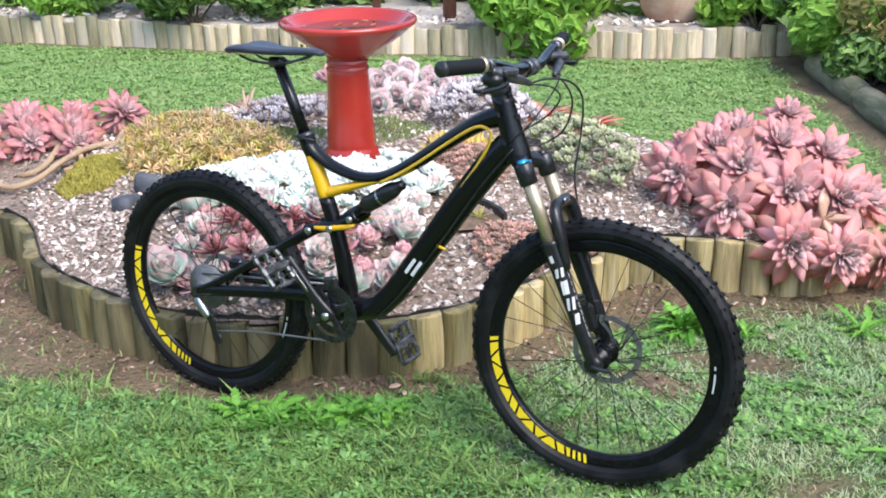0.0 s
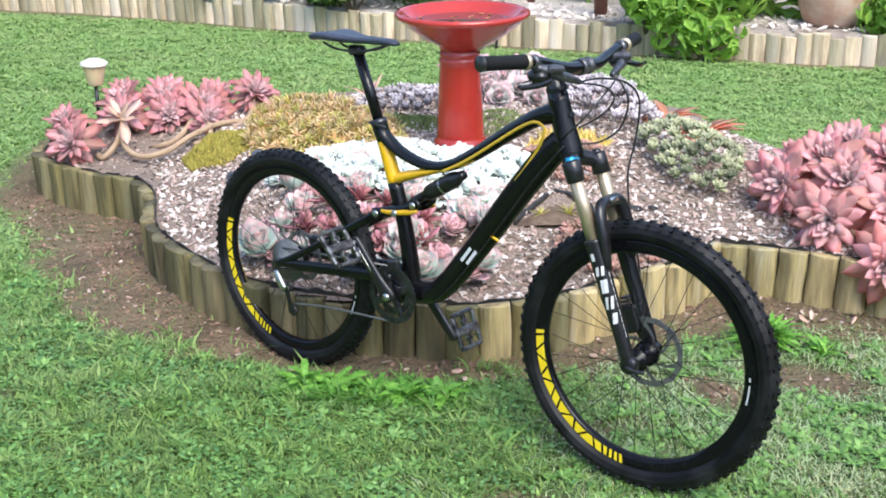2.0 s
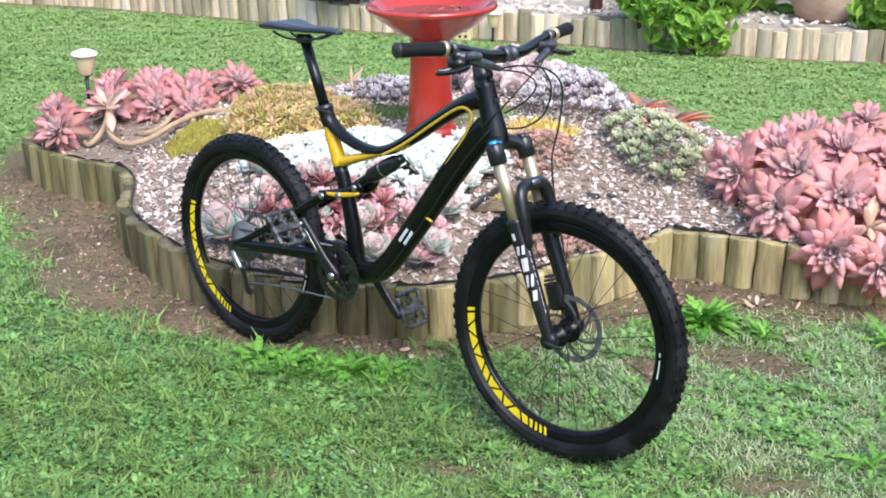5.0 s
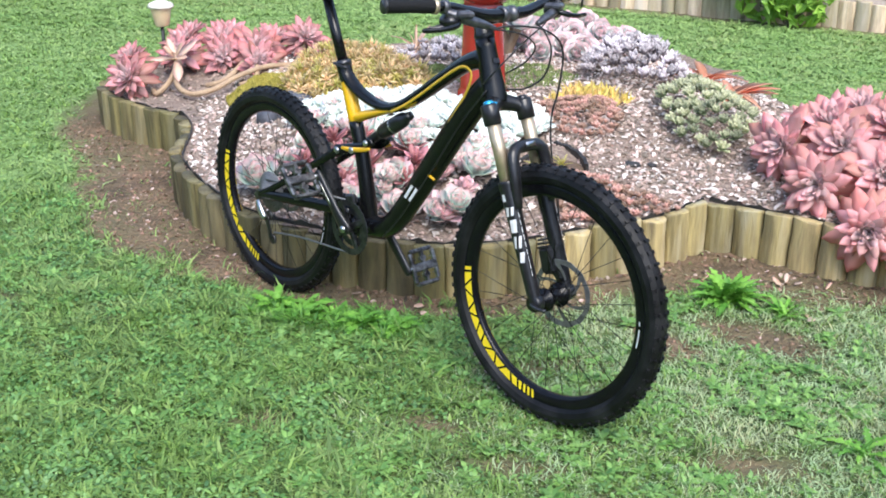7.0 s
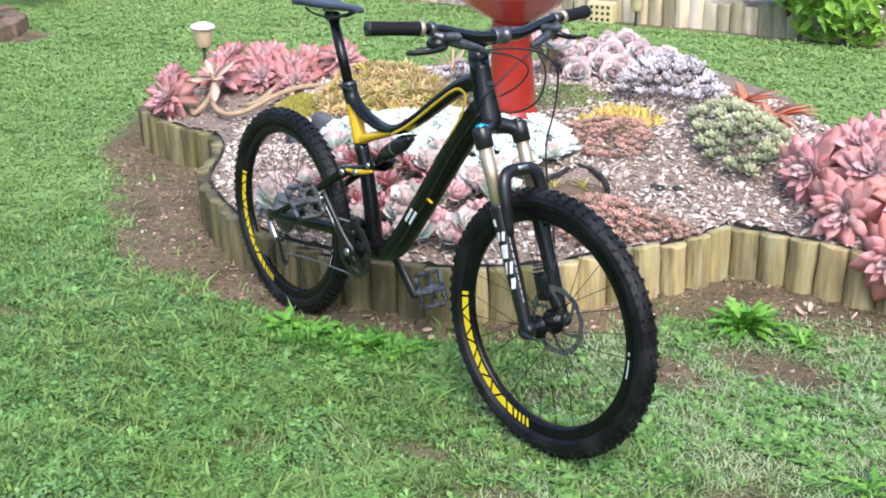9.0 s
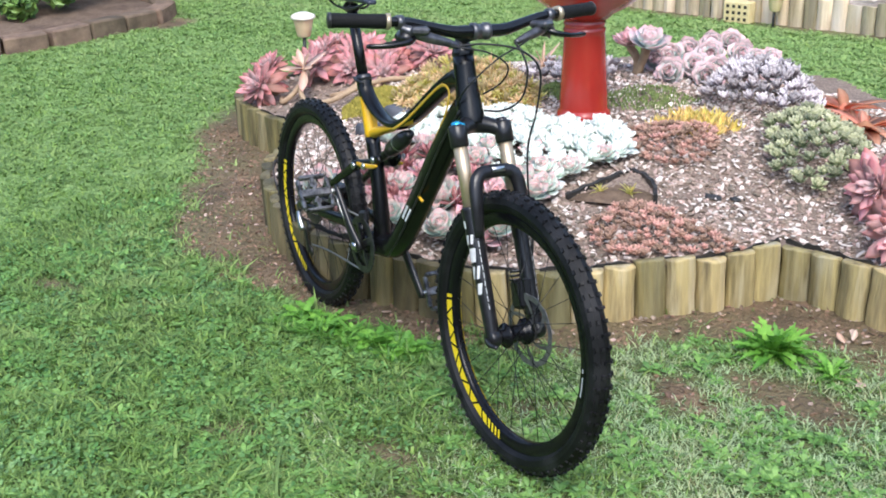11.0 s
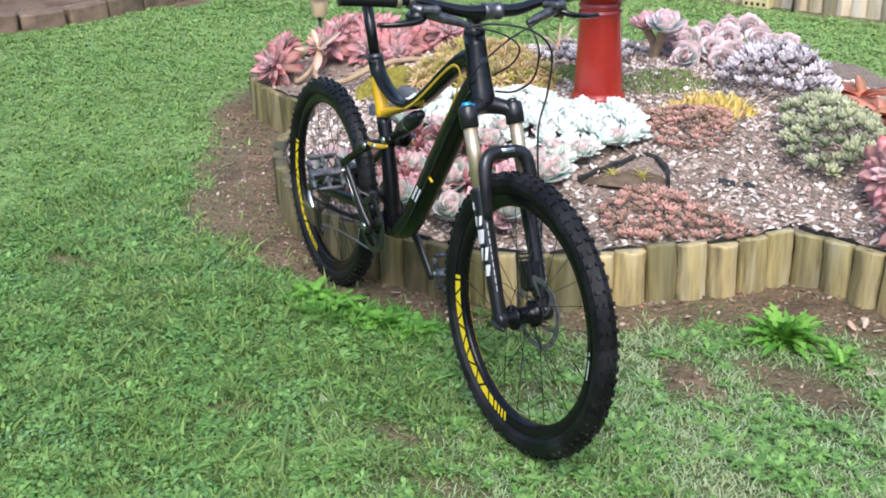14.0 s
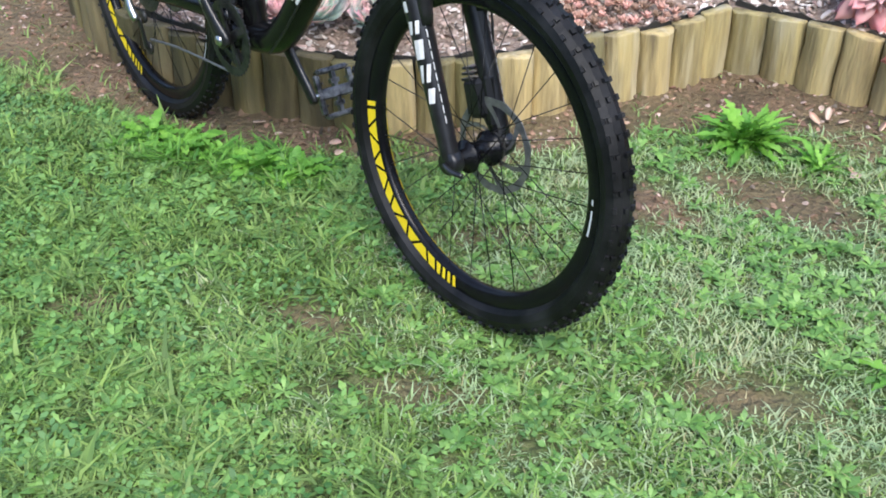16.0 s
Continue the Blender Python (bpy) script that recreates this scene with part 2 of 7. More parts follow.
M["soil"] = material("bed_soil", (0.12, 0.08, 0.055), (0.2, 0.14, 0.1), 40, 0.9, bump=1.0, bump_scale=60, c3=(0.08, 0.05, 0.035), big=6, world_space=True)
M["bed_mulch"] = material("crumbled_bark_mulch", (0.16, 0.11, 0.085), (0.38, 0.3, 0.24), 85, 0.9, bump=1.0, bump_scale=90, c3=(0.2, 0.145, 0.115), big=12, world_space=True)
M["chip"] = material("bark_and_shell_chips", (0.29, 0.215, 0.17), (0.45, 0.355, 0.295), 60, 0.75, vary=0.6, island=True, bump=0.3, bump_scale=120, world_space=True)
M["chip_pale"] = material("pale_shell_chips", (0.64, 0.55, 0.49), (0.78, 0.7, 0.64), 60, 0.6, vary=0.3, island=True, world_space=True)
M["red_glaze"] = material("red_glazed_ceramic", (0.4, 0.03, 0.022), (0.47, 0.042, 0.028), 6, 0.2, coat=0.4, bump=0.04, bump_scale=30, c3=(0.34, 0.025, 0.018), big=3)
M["water"] = material("bath_water", (0.05, 0.03, 0.02), (0.07, 0.04, 0.03), 6, 0.05, spec=0.6, coat=0.5)
M["float"] = material("fallen_petals", (0.4, 0.12, 0.05), (0.5, 0.2, 0.08), 30, 0.6, vary=0.3, island=True)
M["cream"] = material("cream_plastic_shade", (0.74, 0.58, 0.34), (0.78, 0.63, 0.4), 20, 0.4, see=0.2)
M["cream_top"] = material("pale_plastic_cap", (0.72, 0.68, 0.58), (0.78, 0.74, 0.64), 20, 0.4)
M["black_plastic"] = material("black_plastic", (0.02, 0.02, 0.02), (0.03, 0.03, 0.03), 30, 0.4)
M["pot"] = material("pale_terracotta", (0.46, 0.27, 0.19), (0.55, 0.36, 0.27), 8, 0.8, bump=0.3, bump_scale=50, c3=(0.6, 0.48, 0.4), big=4)
M["post"] = material("brown_painted_post", (0.13, 0.05, 0.035), (0.18, 0.07, 0.05), 12, 0.7, stretch=(2, 2, 0.4))
M["kerb_block"] = material("brown_concrete_block", (0.15, 0.1, 0.07), (0.24, 0.165, 0.115), 14, 0.85, bump=0.6, bump_scale=60, c3=(0.09, 0.065, 0.045), big=5, vary=0.25)
M["brick"] = material("yellow_vent_brick", (0.68, 0.55, 0.28), (0.75, 0.62, 0.35), 30, 0.8, bump=0.3, bump_scale=80)
M["hole_shade"] = material("brick_hole_shade", (0.03, 0.025, 0.02), (0.05, 0.04, 0.03), 30, 0.9)
# plants
M["clover"] = material("clover_leaves", (0.11, 0.27, 0.065), (0.19, 0.39, 0.12), 14, 0.5, vary=0.45, island=True, world_space=True, c3=(0.2, 0.35, 0.14), big=2.2, thru=0.3)
M["grass"] = material("lawn_blades", (0.11, 0.21, 0.044), (0.17, 0.295, 0.072), 14, 0.5, vary=0.42, island=True, tip=(0.235, 0.375, 0.11), tip_range=(0.3, 1.2), world_space=True, c3=(0.34, 0.44, 0.18), big=0.9, spec=0.35, thru=0.3, c4=(0.15, 0.28, 0.05), mid=7)
M["edge_grass"] = material("lush_edge_grass", (0.13, 0.33, 0.05), (0.2, 0.44, 0.08), 14, 0.5, vary=0.4, island=True, thru=0.4)
M["flat_weed"] = material("flat_lawn_weeds", (0.17, 0.36, 0.08), (0.26, 0.46, 0.14), 14, 0.5, vary=0.35, island=True, world_space=True, thru=0.35)
M["straw"] = material("dry_grass_blades", (0.4, 0.37, 0.19), (0.52, 0.48, 0.28), 14, 0.6, vary=0.3, island=True, thru=0.2)
M["weed"] = material("broad_weed_leaves", (0.13, 0.35, 0.045), (0.22, 0.47, 0.08), 12, 0.45, vary=0.28, spec=0.4, thru=0.3)
M["dry_leaf"] = material("dry_leaf_litter", (0.5, 0.36, 0.26), (0.65, 0.5, 0.42), 20, 0.8, vary=0.35, island=True)
M["pink_leaf"] = material("pink_succulent_leaf", (0.84, 0.6, 0.59), (0.89, 0.65, 0.63), 22, 0.5, vary=0.22, tip=(0.9, 0.4, 0.4), tip_range=(0.3, 1.1), thru=0.4, bump=0.05, bump_scale=60)
M["dusty_leaf"] = material("dusty_pink_succulent_leaf", (0.6, 0.43, 0.43), (0.68, 0.47, 0.46), 22, 0.5, vary=0.28, tip=(0.72, 0.27, 0.28), tip_range=(0.25, 1.0), thru=0.3)
M["rust_leaf"] = material("rusty_succulent_leaf", (0.58, 0.31, 0.27), (0.66, 0.38, 0.32), 22, 0.5, vary=0.3, tip=(0.66, 0.24, 0.21), tip_range=(0.25, 1.0), thru=0.3)
M["coral_leaf"] = material("coral_succulent_leaf", (0.85, 0.5, 0.44), (0.9, 0.57, 0.5), 22, 0.5, vary=0.25, tip=(0.9, 0.37, 0.32), tip_range=(0.3, 1.1), thru=0.4)
M["grey_leaf"] = material("grey_pink_succulent_heart", (0.66, 0.53, 0.54), (0.76, 0.58, 0.58), 14, 0.5, vary=0.15, tip=(0.86, 0.46, 0.46), tip_range=(0.4, 1.1), thru=0.25)
M["slate"] = material("blue_grey_slate", (0.06, 0.065, 0.08), (0.11, 0.115, 0.135), 12, 0.6, bump=0.5, bump_scale=30)
M["peach_leaf"] = material("peach_succulent_leaf", (0.6, 0.4, 0.28), (0.68, 0.46, 0.34), 14, 0.42, vary=0.1, tip=(0.7, 0.42, 0.33), see=0.15)
M["stem"] = material("tan_succulent_stem", (0.36, 0.24, 0.15), (0.45, 0.32, 0.2), 30, 0.7, bump=0.5, bump_scale=90)
M["pale_grass"] = material("pale_green_grass", (0.33, 0.49, 0.21), (0.47, 0.62, 0.33), 14, 0.6, vary=0.2, island=True, tip=(0.52, 0.66, 0.42), tip_range=(0.3, 1.2), world_space=True, c3=(0.5, 0.48, 0.27), big=3, thru=0.4)
# farther lawn: its brightness at a grazing view is put into the blade colour
M["far_bright_grass"] = material("brightened_far_grass", (0.25, 0.41, 0.125), (0.36, 0.53, 0.19), 14, 0.6, vary=0.16, island=True, tip=(0.4, 0.57, 0.22), tip_range=(0.3, 1.2), world_space=True, c3=(0.4, 0.44, 0.19), big=2, thru=0.35, c4=(0.24, 0.43, 0.11), mid=5)
M["clod"] = material("soil_clods", (0.13, 0.083, 0.05), (0.28, 0.185, 0.12), 40, 0.9, vary=0.5, island=True, world_space=True)
M["litter"] = material("dark_leaf_litter", (0.06, 0.045, 0.03), (0.16, 0.1, 0.065), 40, 0.8, vary=0.5, island=True, world_space=True)
M["white_leaf"] = material("chalk_white_rosette", (0.56, 0.73, 0.63), (0.68, 0.8, 0.71), 18, 0.6, vary=0.14, tip=(0.84, 0.86, 0.81), tip_range=(0.3, 1.0))
M["blush_leaf"] = material("blush_rosette", (0.36, 0.5, 0.44), (0.5, 0.6, 0.52), 14, 0.5, vary=0.3, tip=(0.7, 0.36, 0.36), tip_range=(0.62, 1.02), see=0.1)
M["rose_leaf"] = material("rose_pink_rosette", (0.52, 0.34, 0.34), (0.68, 0.48, 0.47), 14, 0.5, vary=0.35, tip=(0.68, 0.33, 0.35), tip_range=(0.55, 1.0), see=0.1)
M["milky_leaf"] = material("milky_pink_rosette", (0.6, 0.5, 0.47), (0.72, 0.62, 0.58), 14, 0.5, vary=0.25, tip=(0.76, 0.46, 0.45), tip_range=(0.6, 1.0), see=0.1)
M["wine_leaf"] = material("wine_red_leaf", (0.26, 0.08, 0.09), (0.4, 0.15, 0.15), 14, 0.5, vary=0.3, tip=(0.52, 0.22, 0.22), see=0.1)
M["lilac_leaf"] = material("lilac_rosette", (0.42, 0.5, 0.47), (0.53, 0.58, 0.55), 12, 0.5, vary=0.28, tip=(0.72, 0.42, 0.46), tip_range=(0.55, 1.0), see=0.1)
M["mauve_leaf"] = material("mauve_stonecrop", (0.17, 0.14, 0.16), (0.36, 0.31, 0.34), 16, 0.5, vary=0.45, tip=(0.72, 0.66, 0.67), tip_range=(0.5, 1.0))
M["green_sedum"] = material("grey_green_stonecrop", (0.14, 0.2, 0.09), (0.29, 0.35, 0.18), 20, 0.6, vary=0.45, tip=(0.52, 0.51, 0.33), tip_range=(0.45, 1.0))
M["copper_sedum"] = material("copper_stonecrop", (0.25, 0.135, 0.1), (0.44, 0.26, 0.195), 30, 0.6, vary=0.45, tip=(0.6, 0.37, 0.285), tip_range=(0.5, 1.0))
M["yellow_sedum"] = material("yellow_stonecrop", (0.8, 0.64, 0.13), (0.88, 0.78, 0.26), 30, 0.6, vary=0.3, island=True, c3=(0.66, 0.42, 0.2), big=9, thru=0.2)
M["gold_moss"] = material("golden_moss_stonecrop", (0.6, 0.4, 0.14), (0.76, 0.57, 0.26), 12, 0.7, vary=0.5, island=True, c3=(0.46, 0.44, 0.09), big=5, world_space=True, thru=0.2)
M["gold_sprig"] = material("tan_gold_stonecrop_sprigs", (0.6, 0.4, 0.17), (0.76, 0.56, 0.3), 20, 0.6, vary=0.35, tip=(0.84, 0.66, 0.36), thru=0.2)
M["lime_sprig"] = material("lime_stonecrop_sprigs", (0.5, 0.46, 0.09), (0.66, 0.6, 0.15), 20, 0.6, vary=0.3, tip=(0.78, 0.7, 0.26), thru=0.2)
M["olive_moss"] = material("olive_moss", (0.36, 0.32, 0.06), (0.5, 0.43, 0.1), 30, 0.8, vary=0.25, island=True)
M["green_moss"] = material("green_ground_cover", (0.17, 0.24, 0.07), (0.26, 0.33, 0.12), 30, 0.7, vary=0.3, island=True)
M["red_leaf"] = material("red_orange_strap_leaf", (0.74, 0.28, 0.16), (0.82, 0.42, 0.26), 12, 0.5, vary=0.25, thru=0.4, tip=(0.84, 0.5, 0.34))
M["shrub"] = material("shrub_leaves", (0.09, 0.18, 0.04), (0.16, 0.28, 0.06), 6, 0.5, vary=0.45, island=True, world_space=True)
M["shrub_light"] = material("bright_shrub_leaves", (0.22, 0.42, 0.06), (0.34, 0.56, 0.1), 6, 0.5, vary=0.3, island=True, thru=0.35)
M["shrub_dark"] = material("dark_hedge_leaves", (0.025, 0.05, 0.015), (0.05, 0.09, 0.025), 6, 0.5, vary=0.4, island=True)
M["ochre_shrub"] = material("ochre_foliage", (0.26, 0.24, 0.07), (0.36, 0.3, 0.1), 6, 0.6, vary=0.4, island=True)
M["bark"] = material("dark_bark", (0.06, 0.045, 0.03), (0.1, 0.075, 0.05), 12, 0.9, bump=0.6, bump_scale=30)

# ---- plan of the garden ----
FRONT = [(-2.4, 4.85), (-2.44, 4.58), (-2.36, 4.34), (-2.22, 4.2), (-2.05, 4.115), (-1.88, 4.06), (-1.74, 4.02), (-1.61, 3.86), (-1.525, 3.68), (-1.45, 3.52), (-1.35, 3.4), (-1.2, 3.26),
         (-1.03, 3.13), (-0.83, 3.035), (-0.63, 2.99), (-0.45, 2.97), (-0.28, 2.96), (-0.10, 2.99), (0.12, 3.10), (0.28, 3.24), (0.44, 3.38), (0.53, 3.48), (0.585, 3.57), (0.63, 3.64)]
RIGHT = [(0.63, 3.64), (0.72, 3.625), (0.82, 3.595), (0.94, 3.56), (1.06, 3.52), (1.18, 3.50), (1.32, 3.52), (1.46, 3.62), (1.56, 3.8), (1.53, 4.1)]
BACK = [(1.4, 4.4), (1.1, 4.7), (0.8, 5.06), (0.57, 5.5), (0.25, 5.85), (-0.3, 6.03), (-0.93, 5.96), (-1.3, 5.7), (-1.65, 5.47), (-2.1, 5.3), (-2.4, 5.1)]
BED = [tuple(p) for p in smooth_line(FRONT, 4)] + [tuple(p) for p in smooth_line(RIGHT, 4)[1:]] + BACK
SOIL = [(-2.8, 5.0), (-2.75, 4.6), (-2.52, 4.12), (-2.12, 3.75), (-1.8, 3.32), (-1.48, 2.97), (-1.2, 2.9), (-0.93, 2.84), (-0.72, 2.8), (-0.43, 2.73), (-0.24, 2.75), (-0.1, 2.83), (0.05, 2.88),
        (0.21, 2.92), (0.38, 3.05), (0.53, 3.2), (0.75, 3.27), (0.95, 3.26), (1.2, 3.3), (1.5, 3.36), (1.7, 3.55), (1.72, 4.2), (1.0, 4.9), (-1.0, 5.9), (-2.4, 5.3)]
KERB = [(2.36, 7.25), (2.33, 6.2), (2.3, 5.2), (2.28, 4.2), (2.28, 3.0)]
BANK = [(-7.0, 9.4), (-5.6, 9.2), (-4.4, 8.98), (-3.53, 8.74), (-2.8, 8.52), (-1.85, 8.22), (-1.1, 8.04), (-0.2, 7.88), (0.3, 7.75), (0.86, 7.66), (1.5, 7.55), (2.0, 7.52), (2.35, 7.5)]
BLOCKS = [(-5.75, 4.2), (-5.5, 4.75), (-5.28, 5.05), (-5.14, 5.4), (-5.1, 5.8), (-5.12, 6.25), (-5.3, 6.55), (-5.75, 6.75), (-6.5, 6.9), (-8.0, 7.0)]
PATCHES = [(0.88, 2.97, 0.19, 0.085, -15), (0.6, 2.86, 0.11, 0.065, -30), (0.3, 2.62, 0.1, 0.04, 20), (-0.35, 2.1, 0.08, 0.04, 30), (-1.1, 1.8, 0.09, 0.045, -20), (0.9, 2.3, 0.12, 0.05, 15), (-1.6, 2.5, 0.1, 0.05, 10), (-5.0, 6.3, 0.2, 0.24, 0), (0.08, 2.22, 0.1, 0.04, 0), (-0.62, 1.35, 0.09, 0.06, 0), (1.25, 1.9, 0.1, 0.05, 20), (0.35, 2.1, 0.12, 0.04, 10)]


def soil_amount(x, y):
    """How bare the ground is: 0 lawn, 1 soil."""
    x, y = np.asarray(x, float), np.asarray(y, float)
    d = distance(SOIL, x, y) * np.where(inside(SOIL, x, y), 1, -1)
    s = d + 0.05 * wobble(x, y, 7) + 0.035 * wobble(x, y, 23, 3)
    s = np.maximum(s, 0.22 - distance(KERB, x, y, False) + 0.06 * wobble(x, y, 4))
    s = np.maximum(s, 0.13 - distance(BANK, x, y, False) + 0.03 * wobble(x, y, 6))
    s = np.maximum(s, 0.1 - distance(BLOCKS, x, y, False) + 0.04 * wobble(x, y, 6))
    for px, py, a, b, r in PATCHES:
        c, q = math.cos(radians(r)), math.sin(radians(r))
        u, v = (x - px) * c + (y - py) * q, -(x - px) * q + (y - py) * c
        s = np.maximum(s, (1 - np.sqrt((u / a) ** 2 + (v / b) ** 2)) * min(a, b) * 1.7 + 0.015 * wobble(x, y, 19, 1))
    return np.clip(0.5 + s / 0.13, 0, 1)


def near_lawn(x, y):
    """Weight of the long dense lawn in front of the bed, fading out at its borders."""
    s = lambda v: np.clip(v, 0, 1)
    return s((x + 2.3) / 0.8) * s((2.3 - x) / 0.8) * s((y - 0.5) / 0.7) * s((3.9 - y) / 0.8)


def ground_height(x, y):
    x, y = np.asarray(x, float), np.asarray(y, float)
    z = 0.006 * wobble(x, y, 1.6) + 0.004 * wobble(x, y, 6, 2) * soil_amount(x, y)
    z = z - 0.034 * np.exp(-((x + 0.72) ** 2 + (y - 2.93) ** 2) / 0.14 ** 2)
    near = np.exp(-((x - 0.38) ** 2 + (y - 2.36) ** 2) / 0.2 ** 2)
    return z * (1 - near) - 0.004 * near


def bed_height(x, y):
    d = distance(BED, x, y)
    t = np.clip(d / 0.75, 0, 1)
    return 0.168 + 0.125 * t * t * (3 - 2 * t) + 0.008 * wobble(x, y, 5, 4)


def gz(x, y):
    return float(ground_height(x, y))


def bz(x, y):
    return float(bed_height(x, y))


def ground_material():
    m = bpy.data.materials.new("lawn_and_bare_soil")
    m.use_nodes = True
    n, l = m.node_tree.nodes, m.node_tree.links
    b = n["Principled BSDF"]
    geo = n.new("ShaderNodeNewGeometry")

    def noisy(s, d=5.0):
        t = n.new("ShaderNodeTexNoise")
        t.inputs["Scale"].default_value, t.inputs["Detail"].default_value = s, d
        l.new(geo.outputs["Position"], t.inputs["Vector"])
        r = n.new("ShaderNodeMapRange")
        r.inputs["From Min"].default_value, r.inputs["From Max"].default_value = 0.35, 0.65
        l.new(t.outputs["Fac"], r.inputs["Value"])
        return r.outputs["Result"]

    def mix(fac, a, c):
        x = n.new("ShaderNodeMix")
        x.data_type = "RGBA"
        l.new(fac, x.inputs["Factor"])
        for sock, val in ((x.inputs["A"], a), (x.inputs["B"], c)):
            if isinstance(val, tuple):
                sock.default_value = (*val, 1)
            else:
                l.new(val, sock)
        return x.outputs["Result"]

    # near turf: the shade in the gaps between blades is painted in as dark green
    turf = mix(noisy(45), (0.02, 0.042, 0.01), (0.1, 0.2, 0.045))
    turf = mix(noisy(9), turf, (0.13, 0.15, 0.055))
    # farther turf is painted lighter, to brighten the lawn seen at a low angle
    far_turf = mix(noisy(30), (0.17, 0.29, 0.08), (0.28, 0.43, 0.14))
    close = n.new("ShaderNodeAttribute")
    close.attribute_name = "dense"
    turf = mix(close.outputs["Fac"], far_turf, turf)
    soil = mix(noisy(35), (0.17, 0.112, 0.068), (0.31, 0.215, 0.135))
    soil = mix(noisy(1.6), soil, (0.27, 0.165, 0.1))
    soil = mix(noisy(5), soil, (0.1, 0.068, 0.04))
    soil = mix(noisy(2.7), soil, (0.16, 0.13, 0.065))
    at = n.new("ShaderNodeAttribute")
    at.attribute_name = "bare"
    l.new(mix(at.outputs["Fac"], turf, soil), b.inputs["Base Color"])
    b.inputs["Roughness"].default_value = 0.85
    bp = n.new("ShaderNodeBump")
    bp.inputs["Strength"].default_value, bp.inputs["Distance"].default_value = 0.9, 0.012
    l.new(noisy(55, 8.0), bp.inputs["Height"])
    l.new(bp.outputs["Normal"], b.inputs["Normal"])
    return m


def build_ground():
    xs = np.concatenate([[-300, -80, -25, -12], np.arange(-8, -2.7, 0.12), np.arange(-2.7, 2.5, 0.035), np.arange(2.5, 6, 0.2), [9, 20, 70, 300]])
    ys = np.concatenate([[-300, -60, -15, -4], np.arange(-1.0, 0.8, 0.1), np.arange(0.8, 4.3, 0.035), np.arange(4.3, 10, 0.1), [11, 13, 18, 40, 120, 300]])
    X, Y = np.meshgrid(xs, ys)
    Z = ground_height(X, Y)
    v = np.stack([X, Y, Z], -1).reshape(-1, 3)
    w = len(xs)
    i = (np.arange(len(ys) - 1)[:, None] * w + np.arange(w - 1)[None, :]).ravel()
    faces = np.stack([i, i + 1, i + w + 1, i + w], -1)
    me = bpy.data.meshes.new("ground")
    me.from_pydata(v.tolist(), [], faces.tolist())
    me.attributes.new("bare", "FLOAT", "POINT").data.foreach_set("value", soil_amount(X, Y).ravel())
    me.attributes.new("dense", "FLOAT", "POINT").data.foreach_set("value", near_lawn(X, Y).ravel())
    me.materials.append(ground_material())
    me.polygons.foreach_set("use_smooth", [True] * len(me.polygons))
    tagged(new("ground", me), "short wet lawn with bare brown soil round the bed", "lawn", kind="structure")


build_ground()


# ---- raised succulent bed ----
def build_bed():
    g = Geo()
    s = 0.03
    xs, ys = np.arange(-2.6, 1.7, s), np.arange(2.85, 6.15, s)
    X, Y = np.meshgrid(xs, ys)
    ok = inside(BED, X, Y) | (distance(BED, X, Y) < 0.02)
    Z = bed_height(X, Y) + 0.004 * wobble(X, Y, 31)
    idx = -np.ones(X.shape, int)
    idx[ok] = np.arange(ok.sum())
    g.v = np.stack([X[ok], Y[ok], Z[ok]], -1).tolist()
    g.a = [0.0] * len(g.v)
    a, b, c, d = idx[:-1, :-1], idx[:-1, 1:], idx[1:, 1:], idx[1:, :-1]
    q = (a >= 0) & (b >= 0) & (c >= 0) & (d >= 0)
    g.f = [tuple(map(int, r)) for r in np.stack([a[q], b[q], c[q], d[q]], -1)]
    return tagged(part("bed_soil", g, M["bed_mulch"]), "raised mound of brown soil under bark chips", "garden bed", kind="structure")


bed_soil = build_bed()


def log_mesh(r, h, seed, mat):
    """Half-round post: rounded outward (-y), flat at the back, top edge eased."""
    rnd = random.Random(seed)
    g = Geo()
    n = 10
    prof = [(r * math.cos(math.pi + math.pi * k / n), r * math.sin(math.pi + math.pi * k / n) * 0.74) for k in range(n + 1)] + [(r, 0.012), (-r, 0.012)]
    m = len(prof)
    levels = [(-0.06, 1.0, 0), (h * 0.3, 1.0, rnd.uniform(-0.004, 0.004)), (h * 0.7, 0.985, rnd.uniform(-0.004, 0.004)), (h - 0.006, 0.985, 0), (h - 0.0015, 0.975, 0), (h, 0.945, 0)]
    v, f = [], []
    for z, s, dx in levels:
        v += [(x * s + dx, y * s, z + (0.004 * math.sin(x * 50 + seed) if z > h - 0.05 else 0)) for x, y in prof]
    for i in range(len(levels) - 1):
        for k in range(m):
            k2 = (k + 1) % m
            f.append((i * m + k, i * m + k2, (i + 1) * m + k2, (i + 1) * m + k))
    f.append(tuple((len(levels) - 1) * m + k for k in range(m)))
    return make_mesh("log", g.add(v, f), mat)


def walk_line(line, step):
    """Points at even steps along a line, with the direction there."""
    p = [Vector(q[:2]) for q in line]
    out, rest = [], step / 2
    for a, b in zip(p, p[1:]):
        d = (b - a).length
        while rest <= d:
            out.append((a + (b - a) * (rest / d), (b - a).normalized()))
            rest += step
        rest -= d
    return out


